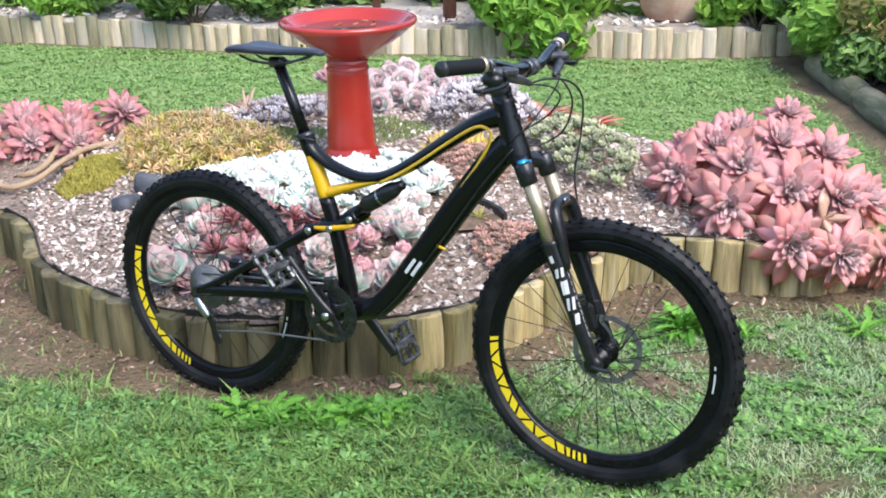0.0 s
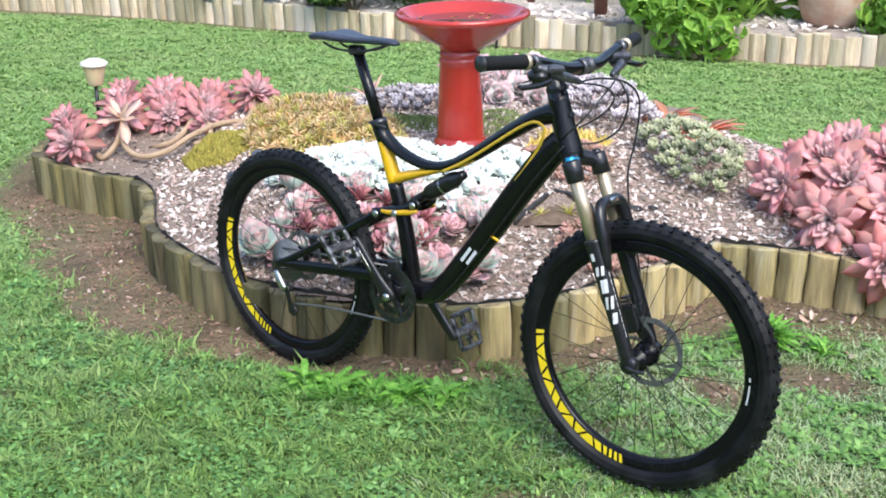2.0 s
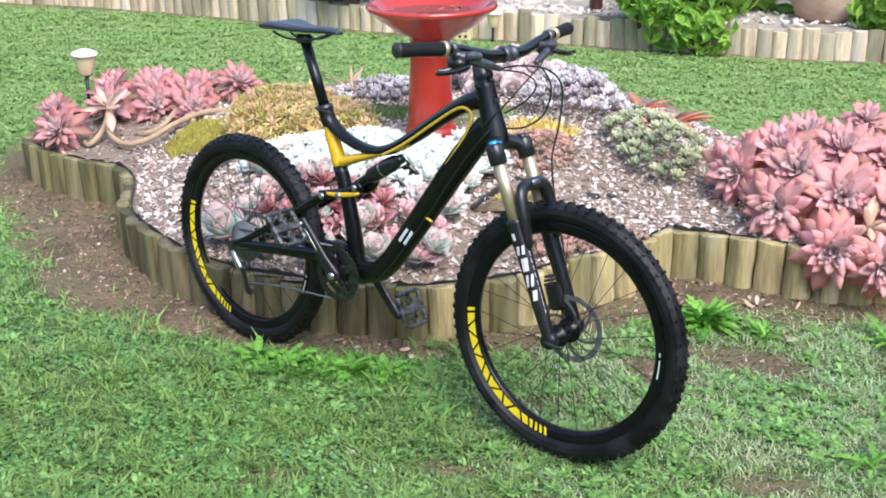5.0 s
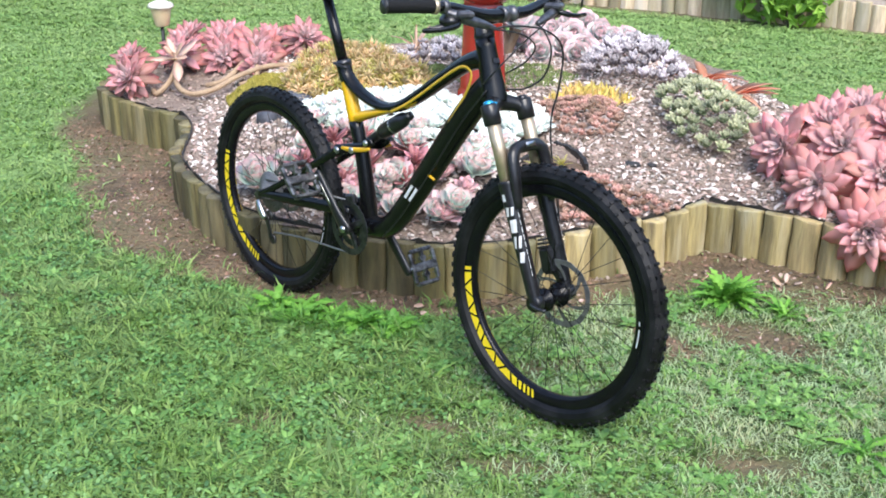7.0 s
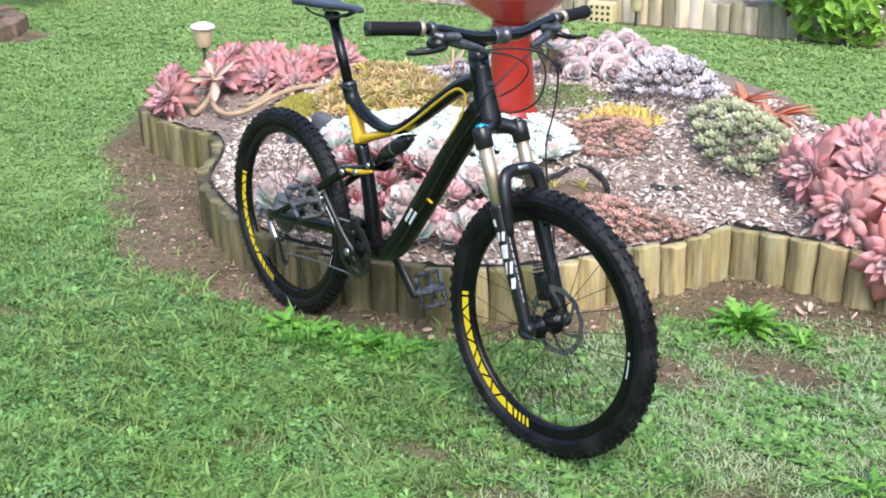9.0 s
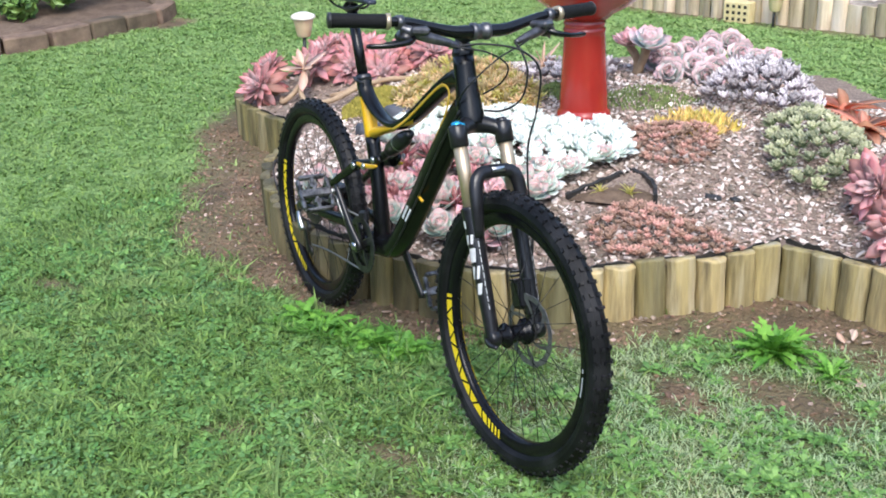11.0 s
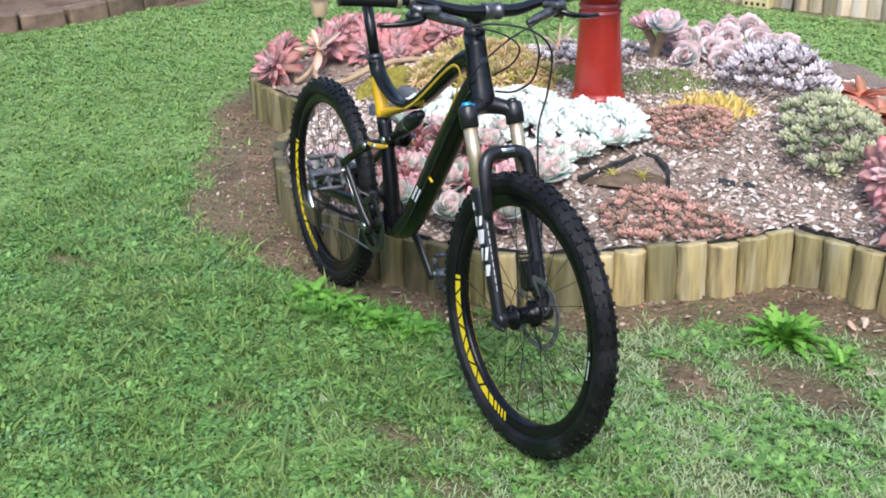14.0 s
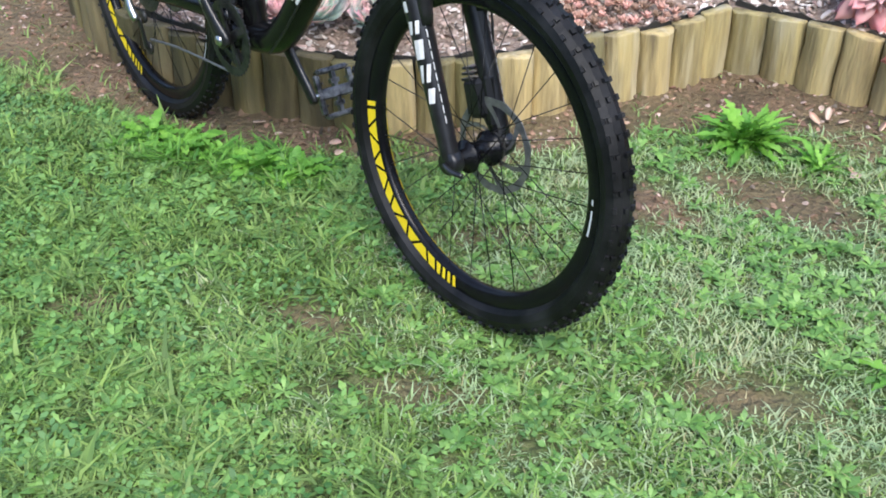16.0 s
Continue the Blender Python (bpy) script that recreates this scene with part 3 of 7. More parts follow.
def build_edging():
    rnd = random.Random(4)
    root = thing("log_edging", Matrix.Identity(4), "low wall of upright half-round treated pine logs round the bed", "garden edging", kind="structure")
    kinds = [[log_mesh(0.0525, h, i, M[k]) for i, h in enumerate((0.185, 0.182, 0.188, 0.184, 0.18))] for k in ("log_shaded", "log", "log_yellow_lit")]
    for line in (FRONT, RIGHT):
        for p, d in walk_line(smooth_line(line, 8), 0.101):
            yaw = math.degrees(math.atan2(d.y, d.x)) + rnd.uniform(-5, 5)
            # right posts mostly take the lit colour, left ones the shaded colour
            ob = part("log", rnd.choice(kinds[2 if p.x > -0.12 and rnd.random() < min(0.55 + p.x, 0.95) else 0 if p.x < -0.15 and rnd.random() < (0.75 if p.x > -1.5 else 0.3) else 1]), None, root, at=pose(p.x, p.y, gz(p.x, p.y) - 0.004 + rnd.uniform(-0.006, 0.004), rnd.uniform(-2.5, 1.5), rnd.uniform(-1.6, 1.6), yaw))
            ob.scale = (rnd.uniform(0.93, 1.03), rnd.uniform(0.85, 1.05), rnd.uniform(0.98, 1.025))
    # liner behind the logs
    for name, line, top, low, mat in (("liner", smooth_line(FRONT, 6), 0.183, 0.1, M["liner"]), ("liner", smooth_line(RIGHT, 6), 0.183, 0.1, M["liner"]),
                                      ("edging_board", smooth_line([(1.53, 4.1)] + BACK + [(-2.4, 4.85)], 6), 0.15, -0.03, M["post"])):
        g = Geo()
        v, f = [], []
        for i, p in enumerate(line):
            a, b = Vector(line[max(i - 1, 0)][:2]), Vector(line[min(i + 1, len(line) - 1)][:2])
            nrm = (b - a).normalized()
            nrm = Vector((-nrm.y, nrm.x))
            w = 0.005 * math.sin(i * 1.3) + 0.004 * math.sin(i * 2.9)
            off = 0.016
            for o, z in ((off, low), (off, top + w), (off + 0.004, top + w), (off + 0.004, low)):
                v.append((p[0] + nrm.x * o, p[1] + nrm.y * o, z))
        for i in range(len(line) - 1):
            for k in range(4):
                f.append((i * 4 + k, i * 4 + (k + 1) % 4, i * 4 + 4 + (k + 1) % 4, i * 4 + 4 + k))
        part(name, g.add(v, f), mat, root, smooth=False)


build_edging()


# ---- far bank: log wall, pale gravel, planting ----
def build_bank():
    rnd = random.Random(8)
    root = thing("log_wall", Matrix.Identity(4), "low wall of weathered upright pine logs along the far border", "garden edging", kind="structure")
    meshes = [log_mesh(0.054, h, i + 20, M["log_far"]) for i, h in enumerate((0.215, 0.2, 0.22, 0.205))]
    for p, d in walk_line(smooth_line(BANK, 5), 0.102):
        yaw = math.degrees(math.atan2(d.y, d.x)) + rnd.uniform(-5, 5)
        ob = part("log", rnd.choice(meshes), None, root, at=pose(p.x, p.y, -0.005, rnd.uniform(-1.5, 1.5), rnd.uniform(-1, 1), yaw))
        ob.scale = (rnd.uniform(0.86, 1.08), rnd.uniform(0.6, 0.85), rnd.uniform(0.86, 1.1))
    line = smooth_line(BANK, 5)
    g = Geo()
    v, f = [], []
    for i, p in enumerate(line):
        for j, (dy, z) in enumerate(((0.0, 0.12), (0.03, 0.19), (0.4, 0.22), (1.0, 0.23), (2.0, 0.25), (5.0, 0.3))):
            v.append((p[0], p[1] + dy, z + 0.01 * math.sin(i * 1.7 + j * 2)))
    for i in range(len(line) - 1):
        for j in range(5):
            f.append((i * 6 + j, i * 6 + 6 + j, i * 6 + 7 + j, i * 6 + 1 + j))
    bank_mat = material("pale_shell_gravel", (0.42, 0.36, 0.3), (0.66, 0.6, 0.53), 45, 0.85, bump=1.0, bump_scale=50, c3=(0.16, 0.11, 0.08), big=1.6, world_space=True)
    tagged(part("bank", g.add(v, f), bank_mat), "raised far border topped with pale shell gravel", "garden bed", kind="structure")


build_bank()


def build_kerbs():
    rnd = random.Random(6)
    # round grey logs lying end to end along the border on the right of the lawn
    root = thing("lying_log_kerb", Matrix.Identity(4), "thick grey weathered logs lying end to end as a kerb", "garden edging", kind="structure")
    cuts = [(2.38, 7.0), (2.36, 6.05), (2.33, 5.1), (2.31, 4.1), (2.3, 3.1), (2.33, 2.1)]
    for (x0, y0), (x1, y1) in zip(cuts, cuts[1:]):
        pts = [(x0, y0 - 0.015, 0.05, 0.065), (x0, y0 - 0.03, 0.05, 0.078)] + [(x0 + (x1 - x0) * t, y0 + (y1 - y0) * t, 0.05 + rnd.uniform(-0.006, 0.006), rnd.uniform(0.074, 0.088)) for t in (0.2, 0.4, 0.6, 0.8)] + [(x1, y1 + 0.03, 0.05, 0.078), (x1, y1 + 0.015, 0.05, 0.065)]
        part("lying_log", sweep(pts, sides=14, n=3, side=(1, 0, 0)), M["log_grey"], root)
    # brown blocks on the left border
    root = thing("block_kerb", Matrix.Identity(4), "row of brown concrete blocks edging the border", "garden edging", kind="structure")
    g = box(0.3, 0.16, 0.17, c=0.012)
    me = make_mesh("block", g, M["kerb_block"], smooth=False)
    for p, d in walk_line(smooth_line(BLOCKS, 5), 0.312):
        part("block", me, None, root, at=pose(p.x, p.y, 0.035 + rnd.uniform(-0.01, 0.01), rnd.uniform(-2, 2), rnd.uniform(-2, 2), math.degrees(math.atan2(d.y, d.x)) + rnd.uniform(-3, 3)))
    # soil behind both kerbs
    for name, line, sgn, label in (("border_soil", KERB, 1, "dark soil of the planted border beside the lying logs"), ("border_soil", BLOCKS, -1, "dark soil of the planted border behind the blocks")):
        g = Geo()
        v, f = [], []
        pts = smooth_line(line, 4)
        for i, p in enumerate(pts):
            for j, (dx, z) in enumerate(((0.03, -0.02), (0.08, 0.07), (0.5, 0.1), (1.5, 0.12), (3.0, 0.12))):
                v.append((p[0] + sgn * dx, p[1], z + 0.012 * math.sin(i * 2.1 + j)))
        for i in range(len(pts) - 1):
            for j in range(4):
                q = (i * 5 + j, i * 5 + 5 + j, i * 5 + 6 + j, i * 5 + 1 + j)
                f.append(q if sgn < 0 else q[::-1])
        tagged(part(name, g.add(v, f), M["soil"]), label, "garden bed", kind="structure")


build_kerbs()


# ---- mountain bike ----
# Built in its own axes: x forward, y to its left, z up, origin at the rear axle.
def build_bike():
    lean = -4.056
    at = Matrix.Translation((-0.7071, 2.9468, 0.3142)) @ Matrix.Rotation(radians(-28.11), 4, "Z") @ Matrix.Rotation(radians(-1.488), 4, "Y") @ Matrix.Rotation(radians(lean), 4, "X")
    base = Matrix.Translation((0.6, 0, -0.346))
    bike = thing("mountain_bike", at @ base, "black and yellow full-suspension mountain bike standing beside the raised bed", "bicycle")
    shift = base.inverted()

    def bp(name, geo, mat, label="", parent=None, m=None, smooth=True):
        return part(name, geo, M[mat] if isinstance(mat, str) else mat, parent or bike, label, smooth, (m if m is not None else Matrix.Identity(4)) if parent else shift @ (m if m is not None else Matrix.Identity(4)))

    # steering
    up = Vector((-0.375, 0, 0.927))
    fwd = Vector((0.927, 0, 0.375))
    axle = Vector((1.2108, 0, 0))
    q = axle - fwd * 0.036
    steer = Matrix.Translation(q) @ Matrix.Rotation(radians(2.25), 4, up) @ Matrix.Translation(-q)
    R = 0.3463

    # --- wheels ---
    def tyre_geo():
        g = Geo()
        rc, ra = R - 0.030, 0.0265
        n, k = 96, 12
        v, f = [], []
        for i in range(n):
            a = 2 * math.pi * i / n
            for j in range(k):
                b = 2 * math.pi * j / k
                rr = rc + ra * math.cos(b)
                v.append((rr * math.cos(a), ra * 1.02 * math.sin(b), rr * math.sin(a)))
        for i in range(n):
            for j in range(k):
                f.append((i * k + j, i * k + (j + 1) % k, ((i + 1) % n) * k + (j + 1) % k, ((i + 1) % n) * k + j))
        g.add(v, f)
        # tread blocks: centre pairs, transition, shoulder
        blocks = 72
        for i in range(blocks):
            a = 2 * math.pi * i / blocks
            odd = i % 2
            rows = [(0.30, 0.0105, 0.009), (-0.30, 0.0105, 0.009)] if odd else [(0.0, 0.0085, 0.012), (0.62, 0.009, 0.008), (-0.62, 0.009, 0.008)]
            rows += [(0.98, 0.012 if odd else 0.009, 0.007), (-0.98, 0.012 if odd else 0.009, 0.007)]
            for b, sl, sw in rows:
                m = Matrix.Rotation(-a, 4, "Y") @ Matrix.Translation((rc, 0, 0)) @ Matrix.Rotation(b, 4, "Z") @ Matrix.Translation((ra + 0.001, 0, 0))
                hx, hy, hz = 0.0044, sw / 2, sl / 2
                vv = [(-hx, -hy, -hz), (-hx, hy, -hz), (-hx, hy, hz), (-hx, -hy, hz), (hx * 0.75, -hy * 0.8, -hz * 0.8), (hx * 0.75, hy * 0.8, -hz * 0.8), (hx * 0.75, hy * 0.8, hz * 0.8), (hx * 0.75, -hy * 0.8, hz * 0.8)]
                g.add([m @ Vector(p) for p in vv], [(4, 5, 6, 7), (0, 1, 5, 4), (1, 2, 6, 5), (2, 3, 7, 6), (3, 0, 4, 7)])
        return g

    tyre = make_mesh("tyre", tyre_geo(), M["rubber"], smooth=False)
    ri = R - 0.083
    rim = make_mesh("rim", lathe([(ri + 0.034, -0.0125), (ri + 0.030, -0.0150), (ri + 0.008, -0.0135), (ri + 0.001, -0.008), (ri, 0), (ri + 0.001, 0.008), (ri + 0.008, 0.0135), (ri + 0.030, 0.0150), (ri + 0.034, 0.0125), (ri + 0.026, 0), (ri + 0.034, -0.0125)], 96, axis="y"), M["rim_black"])

    def arc_strip(a0, a1, r0, r1, y0, y1, geo, skew=0.0):
        """A thin printed strip on the side of the rim, from angle a0 to a1."""
        n = max(2, int(abs(a1 - a0) / 3))
        v, f = [], []
        for i in range(n + 1):
            a = radians(a0 + (a1 - a0) * i / n)
            v += [(r0 * math.cos(a), y0, r0 * math.sin(a)), (r1 * math.cos(a + radians(skew)), y1, r1 * math.sin(a + radians(skew)))]
        for i in range(n):
            f.append((2 * i, 2 * i + 1, 2 * i + 3, 2 * i + 2))
        return geo.add(v, f)

    def decal():
        g = Geo()
        for s in (-1, 1):
            y0, y1 = s * 0.0142, s * 0.0154
            cuts = [(177.6, 1), (181, 1), (187.5, 4), (194, -4), (201, 3.5), (206.5, -3), (213.5, 4), (220, 3), (227, -4), (233.5, 3), (240, -3), (247.5, 3), (253, 2), (256.5, 1), (259.5, 1), (262.5, 1), (265.5, 1)]
            for (a0, s0), (a1, s1) in zip(cuts, cuts[1:]):
                v, n = [], 4
                for k in range(n + 1):
                    u = k / n
                    lo = radians(a0 - s0 / 2 + 0.7 + (a1 - s1 / 2 - a0 + s0 / 2 - 1.4) * u)
                    hi = radians(a0 + s0 / 2 + 0.7 + (a1 + s1 / 2 - a0 - s0 / 2 - 1.4) * u)
                    v += [((ri + 0.0065) * math.cos(lo), y0, (ri + 0.0065) * math.sin(lo)), ((ri + 0.029) * math.cos(hi), y1, (ri + 0.029) * math.sin(hi))]
                g.add(v, [(2 * k, 2 * k + 1, 2 * k + 3, 2 * k + 2) for k in range(n)])
        return make_mesh("rim_decal", g, M["rim_yellow"], smooth=False)

    def decal_white():
        g = Geo()
        for s in (-1, 1):
            for a0, a1 in ((351, 361), (363, 365)):
                arc_strip(a0, a1, ri + 0.014, ri + 0.0185, s * 0.0142, s * 0.0152, g)
        return make_mesh("rim_print", g, M["rim_white"], smooth=False)

    dec, dec_w = decal(), decal_white()
    spoke = make_mesh("spoke", sweep([(0, 0, 0), (0, 0, 1)], 0.001, 5, 1), M["spoke"])

    def rotor_geo(r):
        """A disc cut into curved arms between its hub ring and its braking band."""
        n = 72
        radii = [(0.016, 0), (0.028, 0), (0.042, 0.25), (0.057, 0.5), (r - 0.014, 0.72), (r, 0.72)]
        v, f = [], []
        for k, (rr, turn) in enumerate(radii):
            for i in range(n):
                a = 2 * math.pi * i / n + turn
                rw = rr + (0.0013 * math.sin(i * math.pi / 3) if k == 5 else 0)
                v += [(rw * math.cos(a), -0.001, rw * math.sin(a)), (rw * math.cos(a), 0.001, rw * math.sin(a))]
        for k in range(5):
            for i in range(n):
                if 0 < k < 4 and i % 12 > 1:
                    continue
                o, p = 2 * (k * n + i), 2 * (k * n + (i + 1) % n)
                o2, p2 = o + 2 * n, p + 2 * n
                f += [(o, o2, p2, p), (o + 1, p + 1, p2 + 1, o2 + 1)]
                if k == 4:
                    f.append((o2, o2 + 1, p2 + 1, p2))
        return Geo().add(v, f)

    def wheel(name, m, rear):
        flange = 0.028
        hub = bp(name, lathe([(0.0, -0.056), (0.015, -0.056), (0.018, -flange - 0.006), (0.03, -flange - 0.003), (0.031, -flange + 0.002), (0.023, -flange + 0.007), (0.02, 0), (0.023, flange - 0.007), (0.033, flange - 0.002), (0.033, flange + 0.004), (0.024, flange + 0.007), (0.021, 0.048), (0.015, 0.056), (0, 0.056)], 20, axis="y"), "rim_black", m=m)
        for nm, me, lab in (("tyre", tyre, "knobbly black rubber tyre"), ("rim", rim, "black rim"), ("rim_decal", dec, "yellow printed rim decal"), ("rim_print", dec_w, "white printed rim mark")):
            part(nm, me, None, hub, lab)
        for i in range(28):
            s = 1 if i % 2 else -1
            a = 2 * math.pi * i / 28
            cross = (0.6 if (i // 2) % 2 else -0.6)
            p0 = Vector((0.026 * math.cos(a + cross * 2.2), s * flange, 0.026 * math.sin(a + cross * 2.2)))
            p1 = Vector(((ri + 0.004) * math.cos(a), 0, (ri + 0.004) * math.sin(a)))
            d = p1 - p0
            ob = part("spoke", spoke, None, hub, at=turn_to(p0, d))
            ob.scale = (1, 1, d.length)
        part("disc_rotor", rotor_geo(0.08 if rear else 0.09), M["disc"], hub, "thin steel brake disc", smooth=False, at=Matrix.Translation((0, 0.042, 0)))
        if rear:
            for i in range(9):
                r = 0.024 + 0.0055 * i
                y = -0.052 + 0.0036 * i
                part("sprocket", lathe([(r - 0.012, y - 0.001), (r, y - 0.001), (r, y + 0.001), (r - 0.012, y + 0.001)], 36, None, "y"), M["disc"], hub, "dull steel sprocket")
        return hub

    wheel("rear_wheel", Matrix.Rotation(radians(16), 4, "Y"), True)
    wheel("front_wheel", steer @ Matrix.Translation(axle), False)

    # --- frame ---
    bp("seat_tube", sweep([(0.372, 0, 0.438, 0.0185), (0.392, 0, 0.385, 0.0205), (0.418, 0, 0.31, 0.021)], sides=14, n=4), "frame_yellow", "yellow painted seat tube")
    bp("seat_tube_sleeve", sweep([(0.357, 0, 0.484, 0.0215), (0.366, 0, 0.458, 0.0225), (0.374, 0, 0.438, 0.0215), (0.379, 0, 0.424, 0.0195)], sides=16, n=4), "frame_black", "black upper end of the seat tube")
    bp("lower_seat_tube", sweep([(0.417, 0, 0.312, 0.0215), (0.452, 0, 0.2, 0.022), (0.478, 0, 0.06, 0.026), (0.47, 0, 0.0, 0.03)], sides=14, n=4), "frame_black")
    bp("top_tube", sweep([(0.362, 0, 0.47, 0.018, 0.021), (0.376, 0, 0.445, 0.018, 0.0225), (0.40, 0, 0.424, 0.016, 0.0225), (0.45, 0, 0.397, 0.014, 0.0225), (0.53, 0, 0.378, 0.0135, 0.0225), (0.61, 0, 0.389, 0.0155, 0.023), (0.70, 0, 0.436, 0.0185, 0.024), (0.80, 0, 0.502, 0.0205, 0.026), (0.88, 0, 0.55, 0.023, 0.027), (0.945, 0, 0.574, 0.028, 0.027)], sides=16, n=5), "frame_black")
    bp("gusset", sweep([(0.408, 0, 0.318, 0.016, 0.017), (0.47, 0, 0.340, 0.014, 0.018), (0.56, 0, 0.368, 0.010, 0.0205), (0.66, 0, 0.402, 0.008, 0.019), (0.73, 0, 0.442, 0.005, 0.016)], sides=12, n=4), "frame_yellow", "yellow painted strut under the top tube")
    bp("down_tube", sweep([(0.965, 0, 0.51, 0.034, 0.03), (0.915, 0, 0.455, 0.037, 0.032), (0.84, 0, 0.36, 0.037, 0.033), (0.76, 0, 0.252, 0.036, 0.033), (0.665, 0, 0.125, 0.034, 0.034), (0.61, 0, 0.058, 0.033, 0.036), (0.555, 0, 0.018, 0.033, 0.038), (0.44, 0, -0.002, 0.036, 0.04)], sides=16, n=5), "frame_black")
    hx = lambda s: q + up * s + Vector((0.1 * max(s - 0.515, 0.0), 0, 0))
    bp("head_tube", sweep([(*hx(0.515), 0.034), (*hx(0.535), 0.034), (*hx(0.60), 0.0285), (*hx(0.685), 0.0255)], sides=18, n=3), "frame_black")
    # pinstripes
    sides = Geo()
    for s in (-1, 1):
        line = [(0.60, 0.374), (0.66, 0.404), (0.72, 0.441), (0.80, 0.495), (0.86, 0.533), (0.895, 0.546), (0.921, 0.536), (0.92, 0.51), (0.9, 0.473), (0.868, 0.425), (0.84, 0.388)]
        dep = [0.0232, 0.0236, 0.0244, 0.0254, 0.0262, 0.0268, 0.0275, 0.0285, 0.0255, 0.0255, 0.0255]
        sweep([(x, s * (d + 0.001), z) for (x, z), d in zip(line, dep)], 0.0042, 6, 4, (0, 1, 0), 0.4, sides)
    bp("pinstripe", sides, "pinstripe", "gold pinstripe on the frame")
    for s in (-1, 1):
        for dx in (0.0, 0.018):
            bp("frame_decal", box(0.009, 0.002, 0.05, Matrix.Translation((0.694 + dx, s * 0.0335, 0.165 - dx * 0.3)) @ Matrix.Rotation(radians(36), 4, "Y")), "rim_white", "pale printed frame mark", smooth=False)
    mark = Geo()
    box(0.002, 0.022, 0.012, Matrix.Translation(hx(0.62) + fwd * 0.0285) @ Matrix.Rotation(radians(-20), 4, "Y"), geo=mark)
    bp("head_badge", mark, "dark_steel", smooth=False)
    bp("bottom_bracket", lathe([(0.0, -0.05), (0.024, -0.05), (0.03, -0.044), (0.034, -0.03), (0.034, 0.03), (0.03, 0.044), (0.024, 0.05), (0, 0.05)], 20, axis="y"), "frame_black", m=Matrix.Translation((0.45, 0, 0)))
    # rear triangle
    for s in (-1, 1):
        bp("chainstay", sweep([(0.0, s * 0.068, 0.0, 0.013, 0.008), (0.05, s * 0.066, 0.008, 0.016, 0.010), (0.2, s * 0.056, 0.024, 0.018, 0.012), (0.34, s * 0.045, 0.036, 0.020, 0.013), (0.44, s * 0.04, 0.04, 0.022, 0.014)], sides=10, n=4), "frame_black")
        bp("seatstay", sweep([(0.0, s * 0.068, 0.004, 0.011, 0.008), (0.06, s * 0.066, 0.03, 0.011, 0.008), (0.2, s * 0.056, 0.112, 0.011, 0.009), (0.33, s * 0.046, 0.19, 0.013, 0.01), (0.39, s * 0.042, 0.225, 0.016, 0.011)], sides=10, n=4), "frame_black")
        bp("dropout", sweep([(-0.02, s * 0.07, -0.012, 0.012, 0.004), (0.0, s * 0.07, 0.0, 0.018, 0.005), (0.03, s * 0.069, 0.008, 0.012, 0.005)], sides=10, n=3), "dark_steel")
        bp("rocker_link", sweep([(0.375, s * 0.042, 0.222, 0.017, 0.007), (0.43, s * 0.038, 0.238, 0.014, 0.007), (0.49, s * 0.034, 0.252, 0.016, 0.007), (0.53, s * 0.03, 0.278, 0.014, 0.007)], sides=10, n=4), "frame_black")
        bp("link_edge", sweep([(0.405, s * 0.045, 0.236, 0.005, 0.003), (0.44, s * 0.046, 0.238, 0.007, 0.003), (0.5, s * 0.044, 0.248, 0.007, 0.003), (0.53, s * 0.04, 0.256, 0.004, 0.003)], sides=8, n=4), "frame_yellow", "yellow edge of the suspension link")
        for x, z, r in ((0.385, 0.224, 0.011), (0.455, 0.238, 0.010), (0.52, 0.272, 0.009)):
            bp("pivot_bolt", lathe([(0, 0.006), (r * 0.5, 0.006), (r, 0.004), (r, 0)], 14, axis="y"), "steel", m=Matrix.Translation((x, s * 0.047 - (0.0 if s > 0 else 0), z)) @ (Matrix.Identity(4) if s > 0 else Matrix.Rotation(math.pi, 4, "Z")))
    shock = bp("rear_shock", sweep([(0.475, 0, 0.262, 0.010), (0.49, 0, 0.271, 0.013), (0.505, 0, 0.280, 0.013), (0.535, 0, 0.298, 0.0145), (0.545, 0, 0.304, 0.0225), (0.625, 0, 0.352, 0.0225), (0.64, 0, 0.361, 0.016), (0.66, 0, 0.372, 0.012)], sides=14, n=2), "fork_black", "black air shock under the top tube")
    part("shock_band", lathe([(0.022, -0.004), (0.0235, -0.003), (0.0235, 0.003), (0.022, 0.004)], 16), M["steel"], shock, at=turn_to((0.59, 0, 0.331), (0.07, 0, 0.042)))
    # seat
    bp("seat_clamp", lathe([(0.019, -0.009), (0.0235, -0.008), (0.0235, 0.008), (0.019, 0.009)], 18), "dark_steel", m=turn_to((0.361, 0, 0.474), (-0.36, 0, 0.93)))
    bp("clamp_lever", sweep([(0.345, -0.024, 0.476), (0.375, -0.028, 0.473), (0.40, -0.02, 0.468)], 0.004, 6, 4), "dark_steel")
    bp("seat_post", sweep([(0.366, 0, 0.46), (0.286, 0, 0.656)], 0.0155, 16, 1), "frame_black")
    bp("post_head", box(0.05, 0.035, 0.028, Matrix.Translation((0.28, 0, 0.666)), 0.008), "dark_steel", smooth=False)
    for s in (-1, 1):
        bp("saddle_rail", sweep([(0.195, s * 0.03, 0.695), (0.225, s * 0.024, 0.682), (0.27, s * 0.021, 0.677), (0.33, s * 0.02, 0.679), (0.375, s * 0.014, 0.69), (0.41, s * 0.006, 0.703)], 0.0035, 8, 4), "dark_steel", m=Matrix.Translation((-0.014, 0, -0.012)))
    g = Geo()
